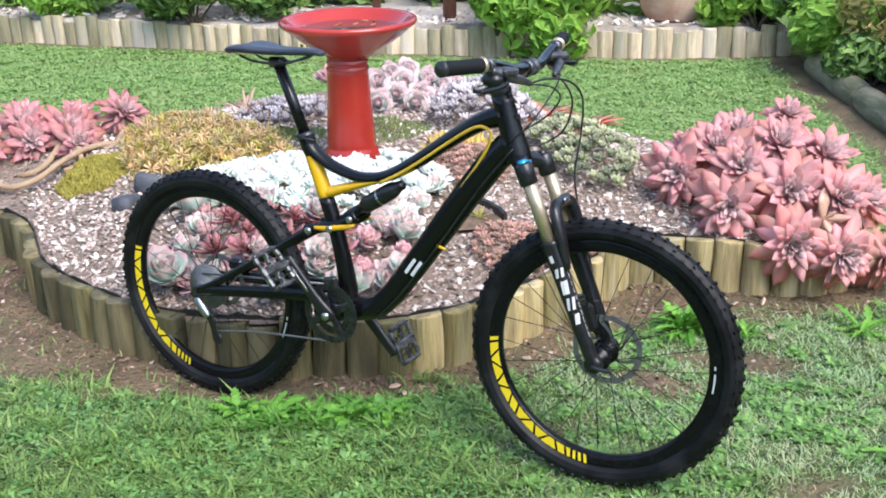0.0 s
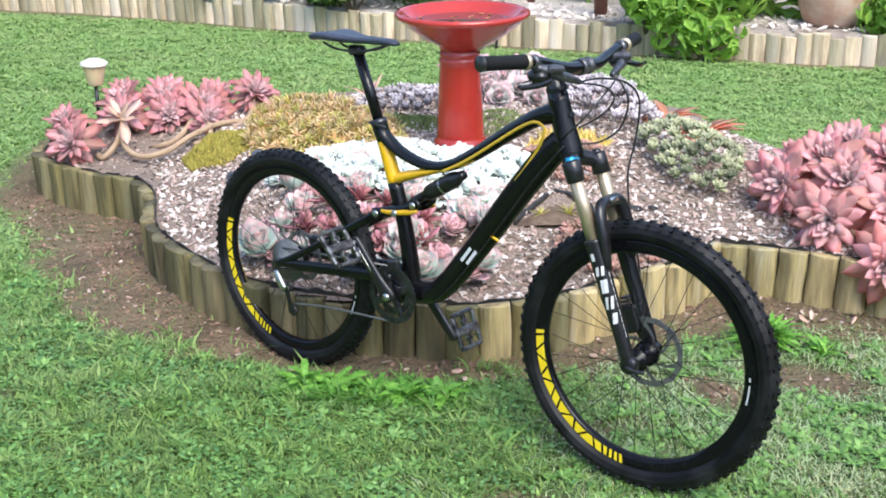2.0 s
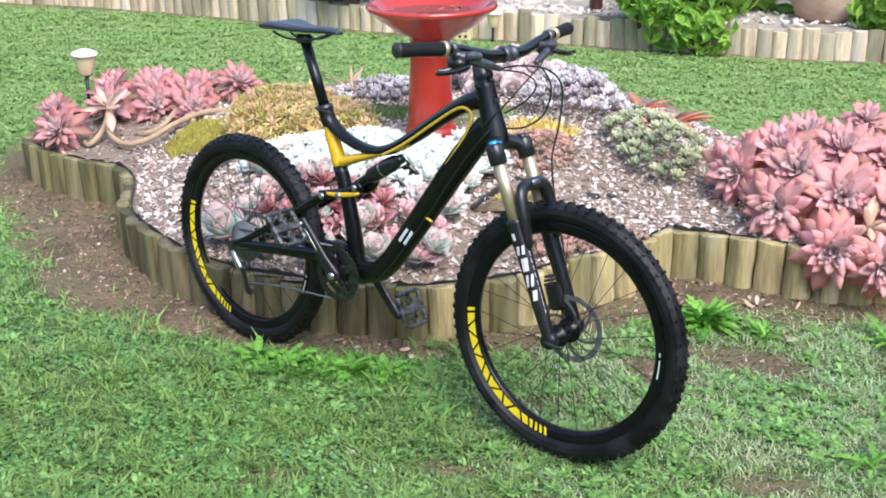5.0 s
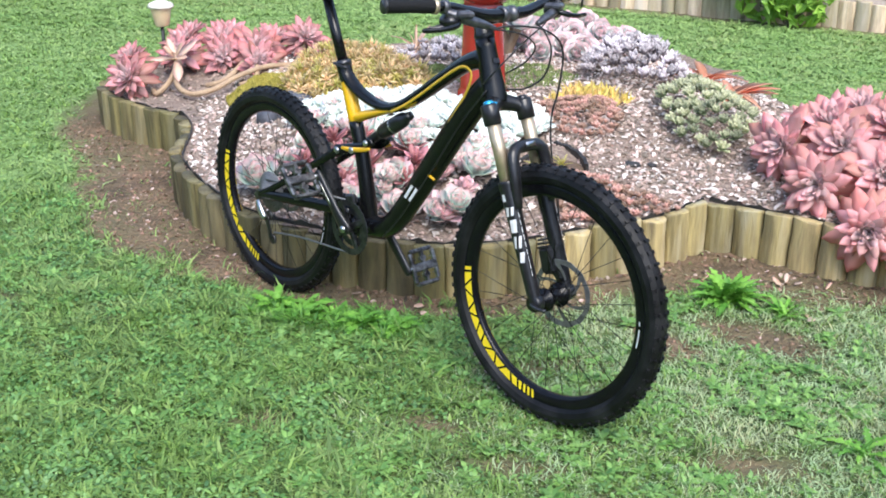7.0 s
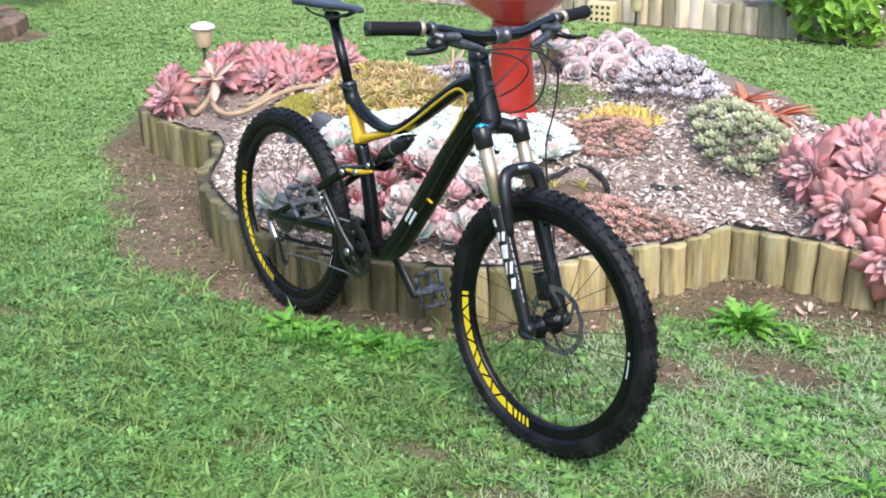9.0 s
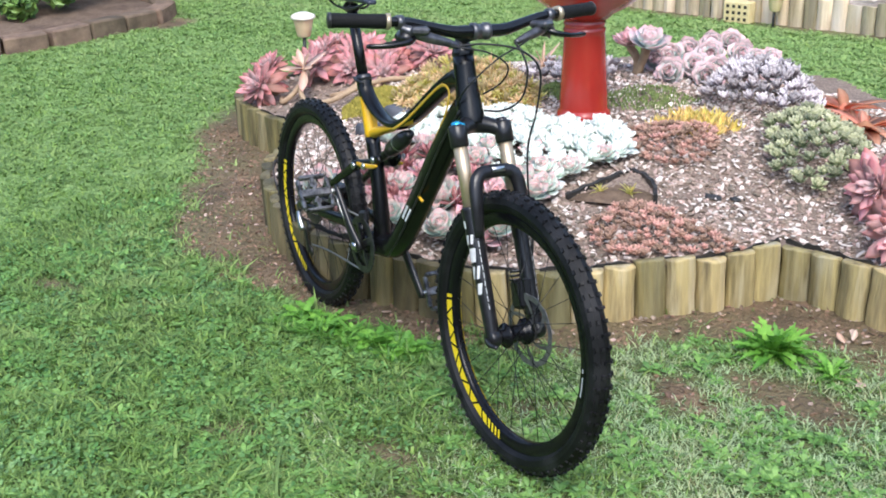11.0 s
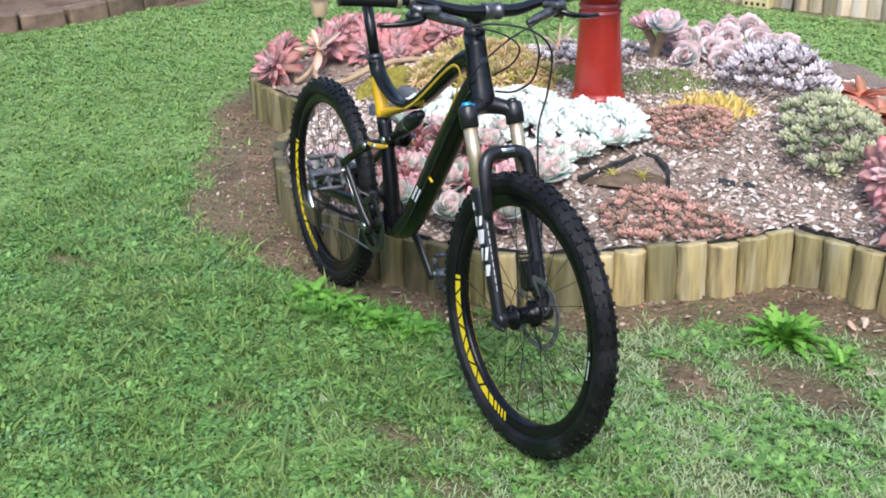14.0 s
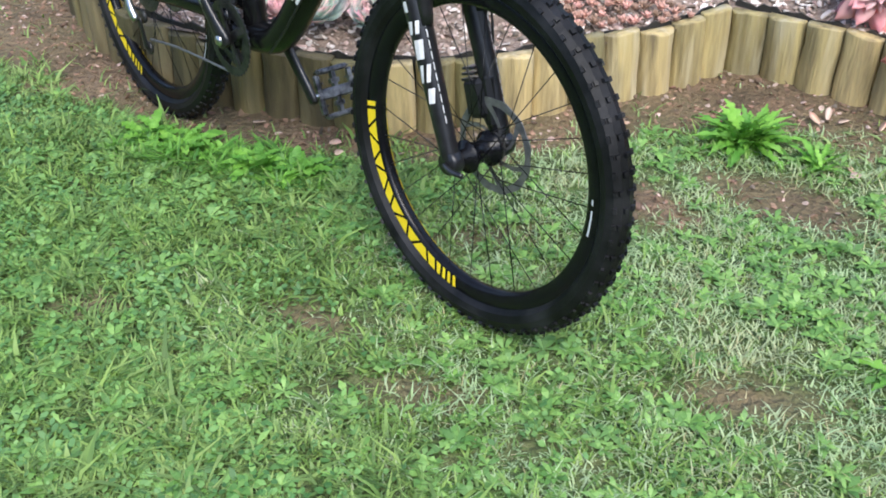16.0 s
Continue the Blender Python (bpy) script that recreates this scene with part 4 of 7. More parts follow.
    st = [(0.165, 0.050, 0.708, 0.02), (0.175, 0.066, 0.714, 0.03), (0.21, 0.071, 0.719, 0.034), (0.25, 0.06, 0.716, 0.032), (0.30, 0.038, 0.712, 0.028), (0.36, 0.023, 0.712, 0.026), (0.42, 0.018, 0.712, 0.022), (0.442, 0.012, 0.707, 0.014)]
    rows, k = [], 14
    line = smooth_line(st, 4)
    v, f = [], []
    for x, hw, zt, th in line:
        for j in range(k):
            a = 2 * math.pi * j / k
            y, z = math.cos(a), math.sin(a)
            dip = 0.006 * math.exp(-(y / 0.35) ** 2) if z > 0.2 and x < 0.36 else 0
            v.append((x, hw * (abs(y) ** 0.8) * (1 if y > 0 else -1), zt - dip + (th * 0.28 * z if z > 0 else th * 0.72 * z * (0.5 + 0.5 * abs(y)))))
    for i in range(len(line) - 1):
        for j in range(k):
            f.append((i * k + j, i * k + (j + 1) % k, (i + 1) * k + (j + 1) % k, (i + 1) * k + j))
    f += [tuple(range(k))[::-1], tuple((len(line) - 1) * k + j for j in range(k))]
    bp("saddle", g.add(v, [w[::-1] for w in f]), "saddle", "slim black saddle tinted blue for the reflected sky", m=Matrix.Translation((-0.016, 0, -0.012)))

    # --- drivetrain ---
    bbx = 0.45
    def ring(r, y, teeth):
        g = Geo()
        pts = []
        n = teeth * 2
        v, f = [], []
        for i in range(n):
            a = 2 * math.pi * i / n
            ro = r + (0.004 if i % 2 else 0)
            for rr in (r - 0.017, ro):
                for yy in (y - 0.0015, y + 0.0015):
                    v.append((rr * math.cos(a), yy, rr * math.sin(a)))
        for i in range(n):
            o, p = 4 * i, 4 * ((i + 1) % n)
            f += [(o, p, p + 2, o + 2), (o + 1, o + 3, p + 3, p + 1), (o + 2, p + 2, p + 3, o + 3), (o, o + 1, p + 1, p)]
        g.add(v, f)
        for i in range(4):
            a = 2 * math.pi * i / 4 + 0.5
            sweep([(0, y, 0), ((r - 0.01) * math.cos(a), y, (r - 0.01) * math.sin(a))], 0.011, 6, 1, (0, 1, 0), 0.25, g)
        return g
    bp("chainring", ring(0.083, -0.052, 38), "dark_steel", m=Matrix.Translation((bbx, 0, 0)), smooth=False)
    bp("small_chainring", ring(0.058, -0.044, 26), "dark_steel", m=Matrix.Translation((bbx, 0, 0)), smooth=False)
    pr, pl = Vector((0.348, 0, 0.144)), Vector((0.56, 0, -0.141))
    for s, p, nm in ((-1, pr, "crank_arm"), (1, pl, "crank_arm")):
        d = (p - Vector((bbx, 0, 0))).normalized()
        bp(nm, sweep([(bbx - d.x * 0.018, s * 0.066, -d.z * 0.018, 0.016, 0.009), (bbx, s * 0.068, 0, 0.024, 0.012), (bbx + d.x * 0.06, s * 0.076, d.z * 0.06, 0.017, 0.010), (p.x, s * 0.086, p.z, 0.015, 0.009), (p.x + d.x * 0.012, s * 0.086, p.z + d.z * 0.012, 0.009, 0.006)], sides=12, n=4), "fork_black")
        edge = sweep([(bbx + d.x * 0.02, s * 0.0785, d.z * 0.02), (bbx + d.x * 0.09, s * 0.0875, d.z * 0.09), (p.x - d.x * 0.015, s * 0.0945, p.z - d.z * 0.015)], 0.0035, 6, 3, (0, 1, 0), 0.4)
        bp("crank_trim", edge, "steel", "polished edge of the crank arm")
        bp("crank_bolt", lathe([(0, 0.008), (0.010, 0.007), (0.012, 0.0)], 14, axis="y"), "steel", m=Matrix.Translation((bbx, s * 0.077, 0)) @ (Matrix.Identity(4) if s > 0 else Matrix.Rotation(math.pi, 4, "Z")))
        # cage pedal
        g = Geo()
        w, l, t = 0.098, 0.104, 0.017
        y0 = 0.105
        for xx in (-l / 2, l / 2):
            box(0.013, w * 0.86, t, Matrix.Translation((xx, y0 + w / 2, 0)), 0.004, g)
        for yy in (y0 + 0.004, y0 + w - 0.004):
            box(l * 0.9, 0.013, t, Matrix.Translation((0, yy, 0)), 0.004, g)
        box(0.026, w, t * 1.25, Matrix.Translation((0, y0 + w / 2, 0)), 0.004, g)
        for xx in (-l / 4, l / 4):
            box(0.012, w * 0.24, t * 0.8, Matrix.Translation((xx * 1.0, y0 + w * 0.5, 0)), 0.001, g)
            box(l * 0.5, 0.011, t * 0.8, Matrix.Translation((xx, y0 + w * 0.5, 0)), 0.001, g)
        for xx in (-l / 2, -l / 4, l / 4, l / 2):
            for yy in (y0 + 0.01, y0 + w - 0.01):
                box(0.004, 0.004, t + 0.008, Matrix.Translation((xx, yy, 0)), geo=g)
        tilt = 66 if s > 0 else 50
        m = Matrix.Translation((p.x, 0, p.z)) @ (Matrix.Identity(4) if s > 0 else Matrix.Rotation(math.pi, 4, "Z")) @ Matrix.Rotation(radians(tilt if s > 0 else -tilt), 4, "Y")
        ped = bp("pedal", g, "pedal", "worn grey alloy platform pedal", m=m, smooth=False)
        part("pedal_axle", sweep([(0, 0.085, 0), (0, 0.11, 0)], 0.007, 10, 1, (1, 0, 0)), M["steel"], ped)
    g = Geo()
    for z0, z1 in ((0.046, 0.072),):
        sweep([(0.0, -0.042, z0, 0.0035, 0.003), (bbx, -0.05, z1 + 0.011, 0.0035, 0.003)], sides=6, n=1, geo=g)
    sweep([(bbx, -0.05, -0.083, 0.0035, 0.003), (0.2, -0.05, -0.10, 0.0035, 0.003), (0.045, -0.048, -0.125, 0.0035, 0.003)], sides=6, n=4, geo=g)
    bp("chain", g, "disc")
    der = bp("rear_derailleur", sweep([(0.0, -0.075, -0.02, 0.010, 0.008), (0.02, -0.08, -0.045, 0.014, 0.010), (0.04, -0.078, -0.07, 0.011, 0.010)], sides=10, n=4), "steel", "silver and black rear derailleur")
    part("derailleur_cage", sweep([(0.035, -0.07, -0.065, 0.014, 0.004), (0.045, -0.066, -0.11, 0.01, 0.004), (0.05, -0.064, -0.145, 0.013, 0.004)], sides=10, n=3), M["fork_black"], der)
    for x, z in ((0.035, -0.066), (0.05, -0.144)):
        part("jockey_wheel", lathe([(0, -0.004), (0.016, -0.004), (0.018, 0), (0.016, 0.004), (0, 0.004)], 16, axis="y"), M["black_plastic"], der, at=Matrix.Translation((x, -0.056, z)))
    bp("front_derailleur", box(0.045, 0.018, 0.03, Matrix.Translation((0.45, -0.045, 0.088)) @ Matrix.Rotation(radians(-12), 4, "Y"), 0.006), "dark_steel", smooth=False)
    bp("rear_caliper", box(0.05, 0.035, 0.035, Matrix.Translation((0.05, 0.055, 0.055)), 0.008), "dark_steel", smooth=False)

    # --- fork ---
    leg = lambda s, l: axle + up * l + Vector((0, s * 0.064, 0))
    lowers = bp("fork_lower", sweep([(*leg(-1, -0.012), 0.010), (*leg(-1, 0.0), 0.016), (*leg(-1, 0.04), 0.0175), (*leg(-1, 0.14), 0.0195), (*leg(-1, 0.285), 0.0225), (*leg(-1, 0.31), 0.0235), (*leg(-1, 0.315), 0.0215)], sides=16, n=3), "fork_black", m=steer)
    part("lower_leg", sweep([(*leg(1, -0.012), 0.010), (*leg(1, 0.0), 0.016), (*leg(1, 0.04), 0.0175), (*leg(1, 0.14), 0.0195), (*leg(1, 0.285), 0.0225), (*leg(1, 0.31), 0.0235), (*leg(1, 0.315), 0.0215)], sides=16, n=3), M["fork_black"], lowers)
    a = [leg(-1, 0.24) + fwd * 0.018, leg(-1, 0.31) + fwd * 0.03, leg(-1, 0.366) + fwd * 0.034 + Vector((0, 0.006, 0)), leg(-1, 0.386) + fwd * 0.034 + Vector((0, 0.022, 0)), leg(-1, 0.39) + fwd * 0.034 + Vector((0, 0.045, 0))]
    b = [Vector((p.x, -p.y, p.z)) for p in a[::-1]]
    part("fork_arch", sweep([(*p, r, r * 0.8) for p, r in zip(a + b, (0.012, 0.016, 0.0175, 0.017, 0.016, 0.016, 0.017, 0.0175, 0.016, 0.012))], sides=12, n=3, side=tuple(fwd)), M["fork_black"], lowers, "black fork brace over the tyre")
    badge = Geo()
    box(0.002, 0.035, 0.012, Matrix.Translation(axle + up * 0.392 + fwd * 0.050) @ Matrix.Rotation(radians(-20), 4, "Y"), 0.0005, badge)
    part("brace_badge", badge, M["steel"], lowers)
    # printed white shapes on the outer face of each leg
    for s in (-1, 1):
        g = Geo()
        for l0, l1, w, off, slant in ((0.266, 0.284, 0.008, -0.007, 0), (0.228, 0.25, 0.007, -0.008, 0.004), (0.228, 0.25, 0.006, 0.003, 0.004), (0.185, 0.218, 0.014, -0.002, 0.004), (0.145, 0.175, 0.006, -0.008, 0.006), (0.145, 0.175, 0.006, 0.003, 0.006), (0.108, 0.134, 0.01, 0.0, 0.005)):
            for i in range(3):
                t0, t1 = l0 + (l1 - l0) * i / 3, l0 + (l1 - l0) * (i + 1) / 3
                v = []
                for j, t in enumerate((t0, t1)):
                    rr = 0.0178 + 0.005 * min(max((t - 0.04) / 0.25, 0), 1) + 0.0006
                    for e in (-0.5, 0.0, 0.5):
                        ang = 1.25 * (off + slant * (i + j) / 3 + e * w) / rr + 0.3
                        v.append(leg(s, t) + Vector((0, s * rr * math.cos(ang), 0)) + fwd * (rr * math.sin(ang)))
                g.add(v, [(0, 1, 4, 3), (1, 2, 5, 4)])
        part("leg_print", g, M["grey_print"], lowers, "white printed bars on the fork leg", smooth=False)
        g2 = Geo()
        ts = np.linspace(0.07, 0.275, 12)
        for t0, t1 in zip(ts[:-1], ts[1:]):
            v = []
            for t in (float(t0), float(t0 + (t1 - t0) * 0.72)):
                rr = 0.0178 + 0.005 * min(max((t - 0.04) / 0.25, 0), 1) + 0.0006
                for da in (1.2, 1.28):
                    v.append(leg(s, t) + Vector((0, s * rr * math.cos(da), 0)) + fwd * (rr * math.sin(da)))
            g2.add(v, [(0, 1, 3, 2)])
        part("fine_print", g2, M["grey_print"], lowers, smooth=False)
    for s in (-1, 1):
        bp("stanchion", sweep([leg(s, 0.30), leg(s, 0.5)], 0.017, 16, 1), "gold", "gold-coated fork tube", m=steer)
    crown = [leg(-1, 0.487), leg(-1, 0.502) + Vector((0, 0.020, 0)) - fwd * 0.010, q + up * 0.516 + fwd * 0.006, leg(1, 0.502) - Vector((0, 0.020, 0)) - fwd * 0.012, leg(1, 0.487)]
    cr = bp("fork_crown", sweep([(*p, r, r) for p, r in zip(crown, (0.021, 0.019, 0.024, 0.019, 0.021))], sides=14, n=4, side=tuple(up)), "fork_black", m=steer)
    for s in (-1, 1):
        part("crown_socket", lathe([(0.0195, -0.034), (0.0225, -0.032), (0.0225, 0.014), (0.019, 0.019), (0, 0.02)], 18), M["fork_black"], cr, at=turn_to(leg(s, 0.492), up))
        part("fork_knob", lathe([(0.013, 0), (0.013, 0.006), (0.008, 0.009), (0, 0.009)], 14), M["blue"] if s < 0 else M["dark_steel"], cr, "blue air-cap knob" if s < 0 else "", at=turn_to(leg(s, 0.511), up))
    part("fork_bolt", box(0.018, 0.012, 0.006, Matrix.Translation(leg(-1, 0.516) + Vector((0.012, 0.008, 0))), 0.002), M["blue"], cr)
    # axle, caliper
    part("axle_lever", sweep([leg(-1, 0.0) + Vector((0, -0.018, 0)), leg(-1, 0.01) + Vector((0.03, -0.026, -0.01)), leg(-1, 0.012) + Vector((0.055, -0.022, -0.012))], 0.005, 8, 4), M["dark_steel"], lowers)
    cal = Geo()
    box(0.05, 0.036, 0.075, Matrix.Translation(axle + Vector((-0.055, 0.050, 0.075))) @ Matrix.Rotation(radians(-18), 4, "Y"), 0.01, cal)
    box(0.03, 0.03, 0.1, Matrix.Translation(axle + Vector((-0.03, 0.058, 0.075))) @ Matrix.Rotation(radians(-18), 4, "Y"), 0.008, cal)
    front_caliper = bp("front_caliper", cal, "fork_black", m=steer, smooth=False)
    for k in range(3):
        part("caliper_fin", box(0.03, 0.03, 0.005, Matrix.Translation(axle + Vector((-0.074, 0.05, 0.105 + 0.011 * k))) @ Matrix.Rotation(radians(-18), 4, "Y"), 0.0015), M["dark_steel"], front_caliper, smooth=False)
    part("caliper_adapter", sweep([(*(axle + Vector((-0.012, 0.058, 0.02))), 0.016, 0.009), (*(axle + Vector((-0.036, 0.058, 0.055))), 0.017, 0.009), (*(axle + Vector((-0.05, 0.056, 0.11))), 0.014, 0.009)], sides=10, n=3), M["fork_black"], front_caliper)
    for k in (0.05, 0.105):
        part("caliper_bolt", lathe([(0, 0.006), (0.006, 0.006), (0.0065, 0)], 10, axis="y"), M["steel"], front_caliper, at=Matrix.Translation(axle + Vector((-0.022 - k * 0.3, 0.068, k))))
    for s in (-1, 1):
        part("dropout_lug", lathe([(0.0, -0.014), (0.02, -0.013), (0.023, -0.008), (0.023, 0.008), (0.02, 0.013), (0.0, 0.014)], 18, axis="y"), M["fork_black"], lowers, at=Matrix.Translation(leg(s, 0.0)))

    # --- cockpit ---
    bp("headset", lathe([(0.0255, -0.006), (0.027, 0), (0.027, 0.006), (0.023, 0.014), (0.021, 0.03), (0.018, 0.034)], 20), "fork_black", m=steer @ turn_to(hx(0.69), up))
    stem = bp("stem", sweep([(*(hx(0.735)), 0.019), (0.95, 0, 0.674, 0.018), (0.985, 0, 0.684, 0.017), (1.007, 0, 0.690, 0.019)], sides=14, n=3), "fork_black", m=steer)
    part("top_cap", lathe([(0.018, 0), (0.018, 0.006), (0.006, 0.008), (0, 0.008)], 16), M["dark_steel"], stem, at=turn_to(hx(0.752), up))
    part("stem_clamp", lathe([(0.0165, -0.025), (0.0205, -0.023), (0.0205, -0.012), (0.017, -0.010), (0.017, 0.010), (0.0205, 0.012), (0.0205, 0.023), (0.0165, 0.025)], 18, axis="y"), M["lever_grey"], stem, at=Matrix.Translation((1.007, 0, 0.690)))
    half = [(1.007, 0.03, 0.690, 0.0155), (1.006, 0.075, 0.692, 0.0145), (1.0, 0.13, 0.704, 0.0125), (0.995, 0.185, 0.716, 0.0115), (0.989, 0.24, 0.720, 0.011), (0.957, 0.362, 0.724, 0.011)]
    bar = [(x, -y, z, r) for x, y, z, r in half[::-1]] + half
    bp("handlebar", sweep(bar, sides=14, n=5), "gloss_black", m=steer)
    for s in (-1, 1):
        p = lambda t: Vector((0.989 + (0.957 - 0.989) * t, s * (0.24 + 0.122 * t), 0.720 + 0.004 * t))
        perch = steer @ Matrix.Translation((0.014, 0, -0.011))
        grip = bp("grip", sweep([(*p(0.0), 0.0165), (*p(0.04), 0.0168), (*p(0.5), 0.016), (*p(0.94), 0.0168), (*p(1.0), 0.0165), (*p(1.02), 0.012)], sides=16, n=3, side=(0, 0, 1)), "grip", m=steer)
        part("grip_ring", lathe([(0.012, -0.006), (0.0185, -0.005), (0.0185, 0.005), (0.012, 0.006)], 18), M["gold"], grip, "gold grip clamp ring", at=turn_to(p(-0.04), p(1) - p(0)))
        part("grip_end", lathe([(0.012, -0.003), (0.0175, -0.002), (0.0175, 0.004), (0.0, 0.005)], 18), M["black_plastic"], grip, at=turn_to(p(1.0), p(1) - p(0)))
        lev = bp("brake_lever", sweep([(0.985, s * 0.205, 0.716, 0.011), (1.0, s * 0.185, 0.708, 0.013), (1.014, s * 0.15, 0.696, 0.0125), (1.022, s * 0.11, 0.685, 0.010), (1.027, s * 0.08, 0.675, 0.007)], sides=12, n=4, side=(0, 0, 1)), "lever_grey", "grey alloy brake master cylinder", m=perch)
        part("lever_clamp", lathe([(0.011, -0.008), (0.0165, -0.007), (0.0165, 0.007), (0.011, 0.008)], 16, axis="y"), M["lever_grey"], lev, at=Matrix.Translation((0.979, s * 0.207, 0.7285)))
        part("lever_blade", sweep([(1.005, s * 0.18, 0.700, 0.008, 0.004), (1.025, s * 0.205, 0.69, 0.007, 0.004), (1.022, s * 0.25, 0.684, 0.006, 0.004), (1.006, s * 0.29, 0.682, 0.006, 0.004), (1.008, s * 0.302, 0.684, 0.004, 0.003)], sides=8, n=4, side=(1, 0, 0)), M["gloss_black"], lev)
        part("reservoir", box(0.05, 0.045, 0.018, Matrix.Translation((1.004, s * 0.168, 0.712)) @ Matrix.Rotation(s * radians(25), 4, "Z"), 0.006), M["lever_grey"], lev, smooth=False)
        shf = bp("gear_shifter", box(0.05, 0.045, 0.032, Matrix.Translation((0.985, s * 0.192, 0.696)), 0.012), "fork_black", m=perch)
        part("shift_paddle", sweep([(0.98, s * 0.2, 0.686, 0.007, 0.003), (0.965, s * 0.222, 0.676, 0.008, 0.003), (0.955, s * 0.232, 0.676, 0.006, 0.003)], sides=8, n=3), M["dark_steel"], shf)
        part("shift_window", box(0.026, 0.02, 0.006, Matrix.Translation((0.995, s * 0.178, 0.714)), 0.002), M["steel"], shf)
    # hoses and gear cables
    cables = [
        ("brake_hose", [(1.041, -0.08, 0.664), (1.06, -0.01, 0.668), (1.085, 0.07, 0.652), (1.10, 0.115, 0.605), (1.098, 0.112, 0.51), (1.092, 0.095, 0.42), (1.115, 0.088, 0.30), (1.145, 0.084, 0.2), (1.165, 0.07, 0.11)], 0.0026),
        ("brake_hose", [(1.041, 0.08, 0.664), (1.065, 0.085, 0.645), (1.083, 0.092, 0.60), (1.065, 0.09, 0.535), (1.025, 0.065, 0.50), (0.985, 0.035, 0.495)], 0.0026),
        ("gear_cable", [(1.01, -0.17, 0.686), (1.045, -0.10, 0.668), (1.07, -0.01, 0.65), (1.07, 0.045, 0.615), (1.035, 0.05, 0.57), (0.985, 0.03, 0.535)], 0.0022),
        ("gear_cable", [(1.01, 0.17, 0.682), (1.045, 0.10, 0.66), (1.06, 0.02, 0.63), (1.03, -0.04, 0.565), (0.975, -0.036, 0.515)], 0.0022),
    ]
    for nm, pts, r in cables:
        bp(nm, sweep(pts, r, 7, 6, (0, 1, 0)), "cable")
    bp("hose_clip", sweep([(0.775, -0.034, 0.232, 0.004), (0.80, -0.036, 0.225, 0.004)], sides=6, n=1), "frame_yellow", "small yellow cable clip")
    bp("frame_cable", sweep([(0.985, -0.034, 0.50), (0.90, -0.038, 0.40), (0.78, -0.036, 0.235), (0.66, -0.036, 0.08), (0.58, -0.03, 0.0)], 0.0025, 6, 4), "cable")
    return bike


build_bike()


# ---- bird bath, lamps, pot, brick ----
def build_bath():
    x, y = -0.40, 4.28
    z = bz(x, y) - 0.015
    bath = thing("bird_bath", pose(x, y, z), "red glazed ceramic bird bath with a wide shallow bowl", "bird bath")
    z0 = 0.315 - z
    part("pedestal", lathe([(0.0, -0.02), (0.108, -0.02), (0.112, z0 + 0.005), (0.108, z0 + 0.022), (0.1, z0 + 0.032), (0.099, z0 + 0.04), (0.095, z0 + 0.12), (0.088, z0 + 0.24), (0.083, z0 + 0.33), (0.0825, z0 + 0.345), (0.086, z0 + 0.350), (0.0855, z0 + 0.357), (0.081, z0 + 0.362), (0.081, z0 + 0.372), (0.0845, z0 + 0.377), (0.084, z0 + 0.384), (0.079, z0 + 0.388), (0.084, z0 + 0.405), (0.086, z0 + 0.41), (0, z0 + 0.41)], 48), M["red_glaze"], bath)
    bowl = part("bowl", lathe([(0.0, z0 + 0.398), (0.085, z0 + 0.398), (0.105, z0 + 0.418), (0.16, z0 + 0.446), (0.215, z0 + 0.486), (0.25, z0 + 0.516), (0.266, z0 + 0.526), (0.272, z0 + 0.534), (0.270, z0 + 0.544), (0.262, z0 + 0.549), (0.25, z0 + 0.548), (0.24, z0 + 0.54), (0.2, z0 + 0.506), (0.13, z0 + 0.47), (0.06, z0 + 0.456), (0, z0 + 0.454)], 56), M["red_glaze"], bath, at=Matrix.Translation((0.012, 0, 0)))
    part("water", lathe([(0.205, z0 + 0.509), (0.1, z0 + 0.5092), (0, z0 + 0.5092)], 40), M["water"], bowl, "shallow dark water")
    rnd = random.Random(5)
    for i in range(14):
        a, r = rnd.uniform(0, 6.28), 0.19 * math.sqrt(rnd.random())
        part("petal", box(rnd.uniform(0.012, 0.024), rnd.uniform(0.007, 0.012), 0.003, c=0.001), M["float"], bowl, "orange petal floating in the water", smooth=False,
             at=pose(r * math.cos(a), r * math.sin(a), z0 + 0.5115, rnd.uniform(-15, 15), rnd.uniform(-15, 15), rnd.uniform(0, 360)))


build_bath()


def build_lamp(x, y, z, top, lean=0):
    lamp = thing("solar_lamp", pose(x, y, z, 0, lean, 0), "small cream solar garden lamp on a black stake", "garden lamp", "solar lamps")
    h = top - z
    part("stake", sweep([(0, 0, -0.05, 0.009), (0, 0, h - 0.1, 0.009)], sides=10, n=1), M["black_plastic"], lamp)
    part("shade", lathe([(0.0, h - 0.125), (0.032, h - 0.125), (0.037, h - 0.118), (0.053, h - 0.035), (0.054, h - 0.03), (0.04, h - 0.03), (0, h - 0.03)], 24), M["cream"], lamp, "cream tapered lamp shade")
    part("cap", lathe([(0.04, h - 0.034), (0.064, h - 0.03), (0.066, h - 0.022), (0.058, h - 0.012), (0.036, h - 0.003), (0.03, h), (0, h)], 24), M["cream_top"], lamp, "pale domed lamp cap")


build_lamp(-2.255, 4.72, bz(-2.255, 4.72), 0.536, 2)
build_lamp(-0.72, 7.84, 0.0, 0.24, 3)

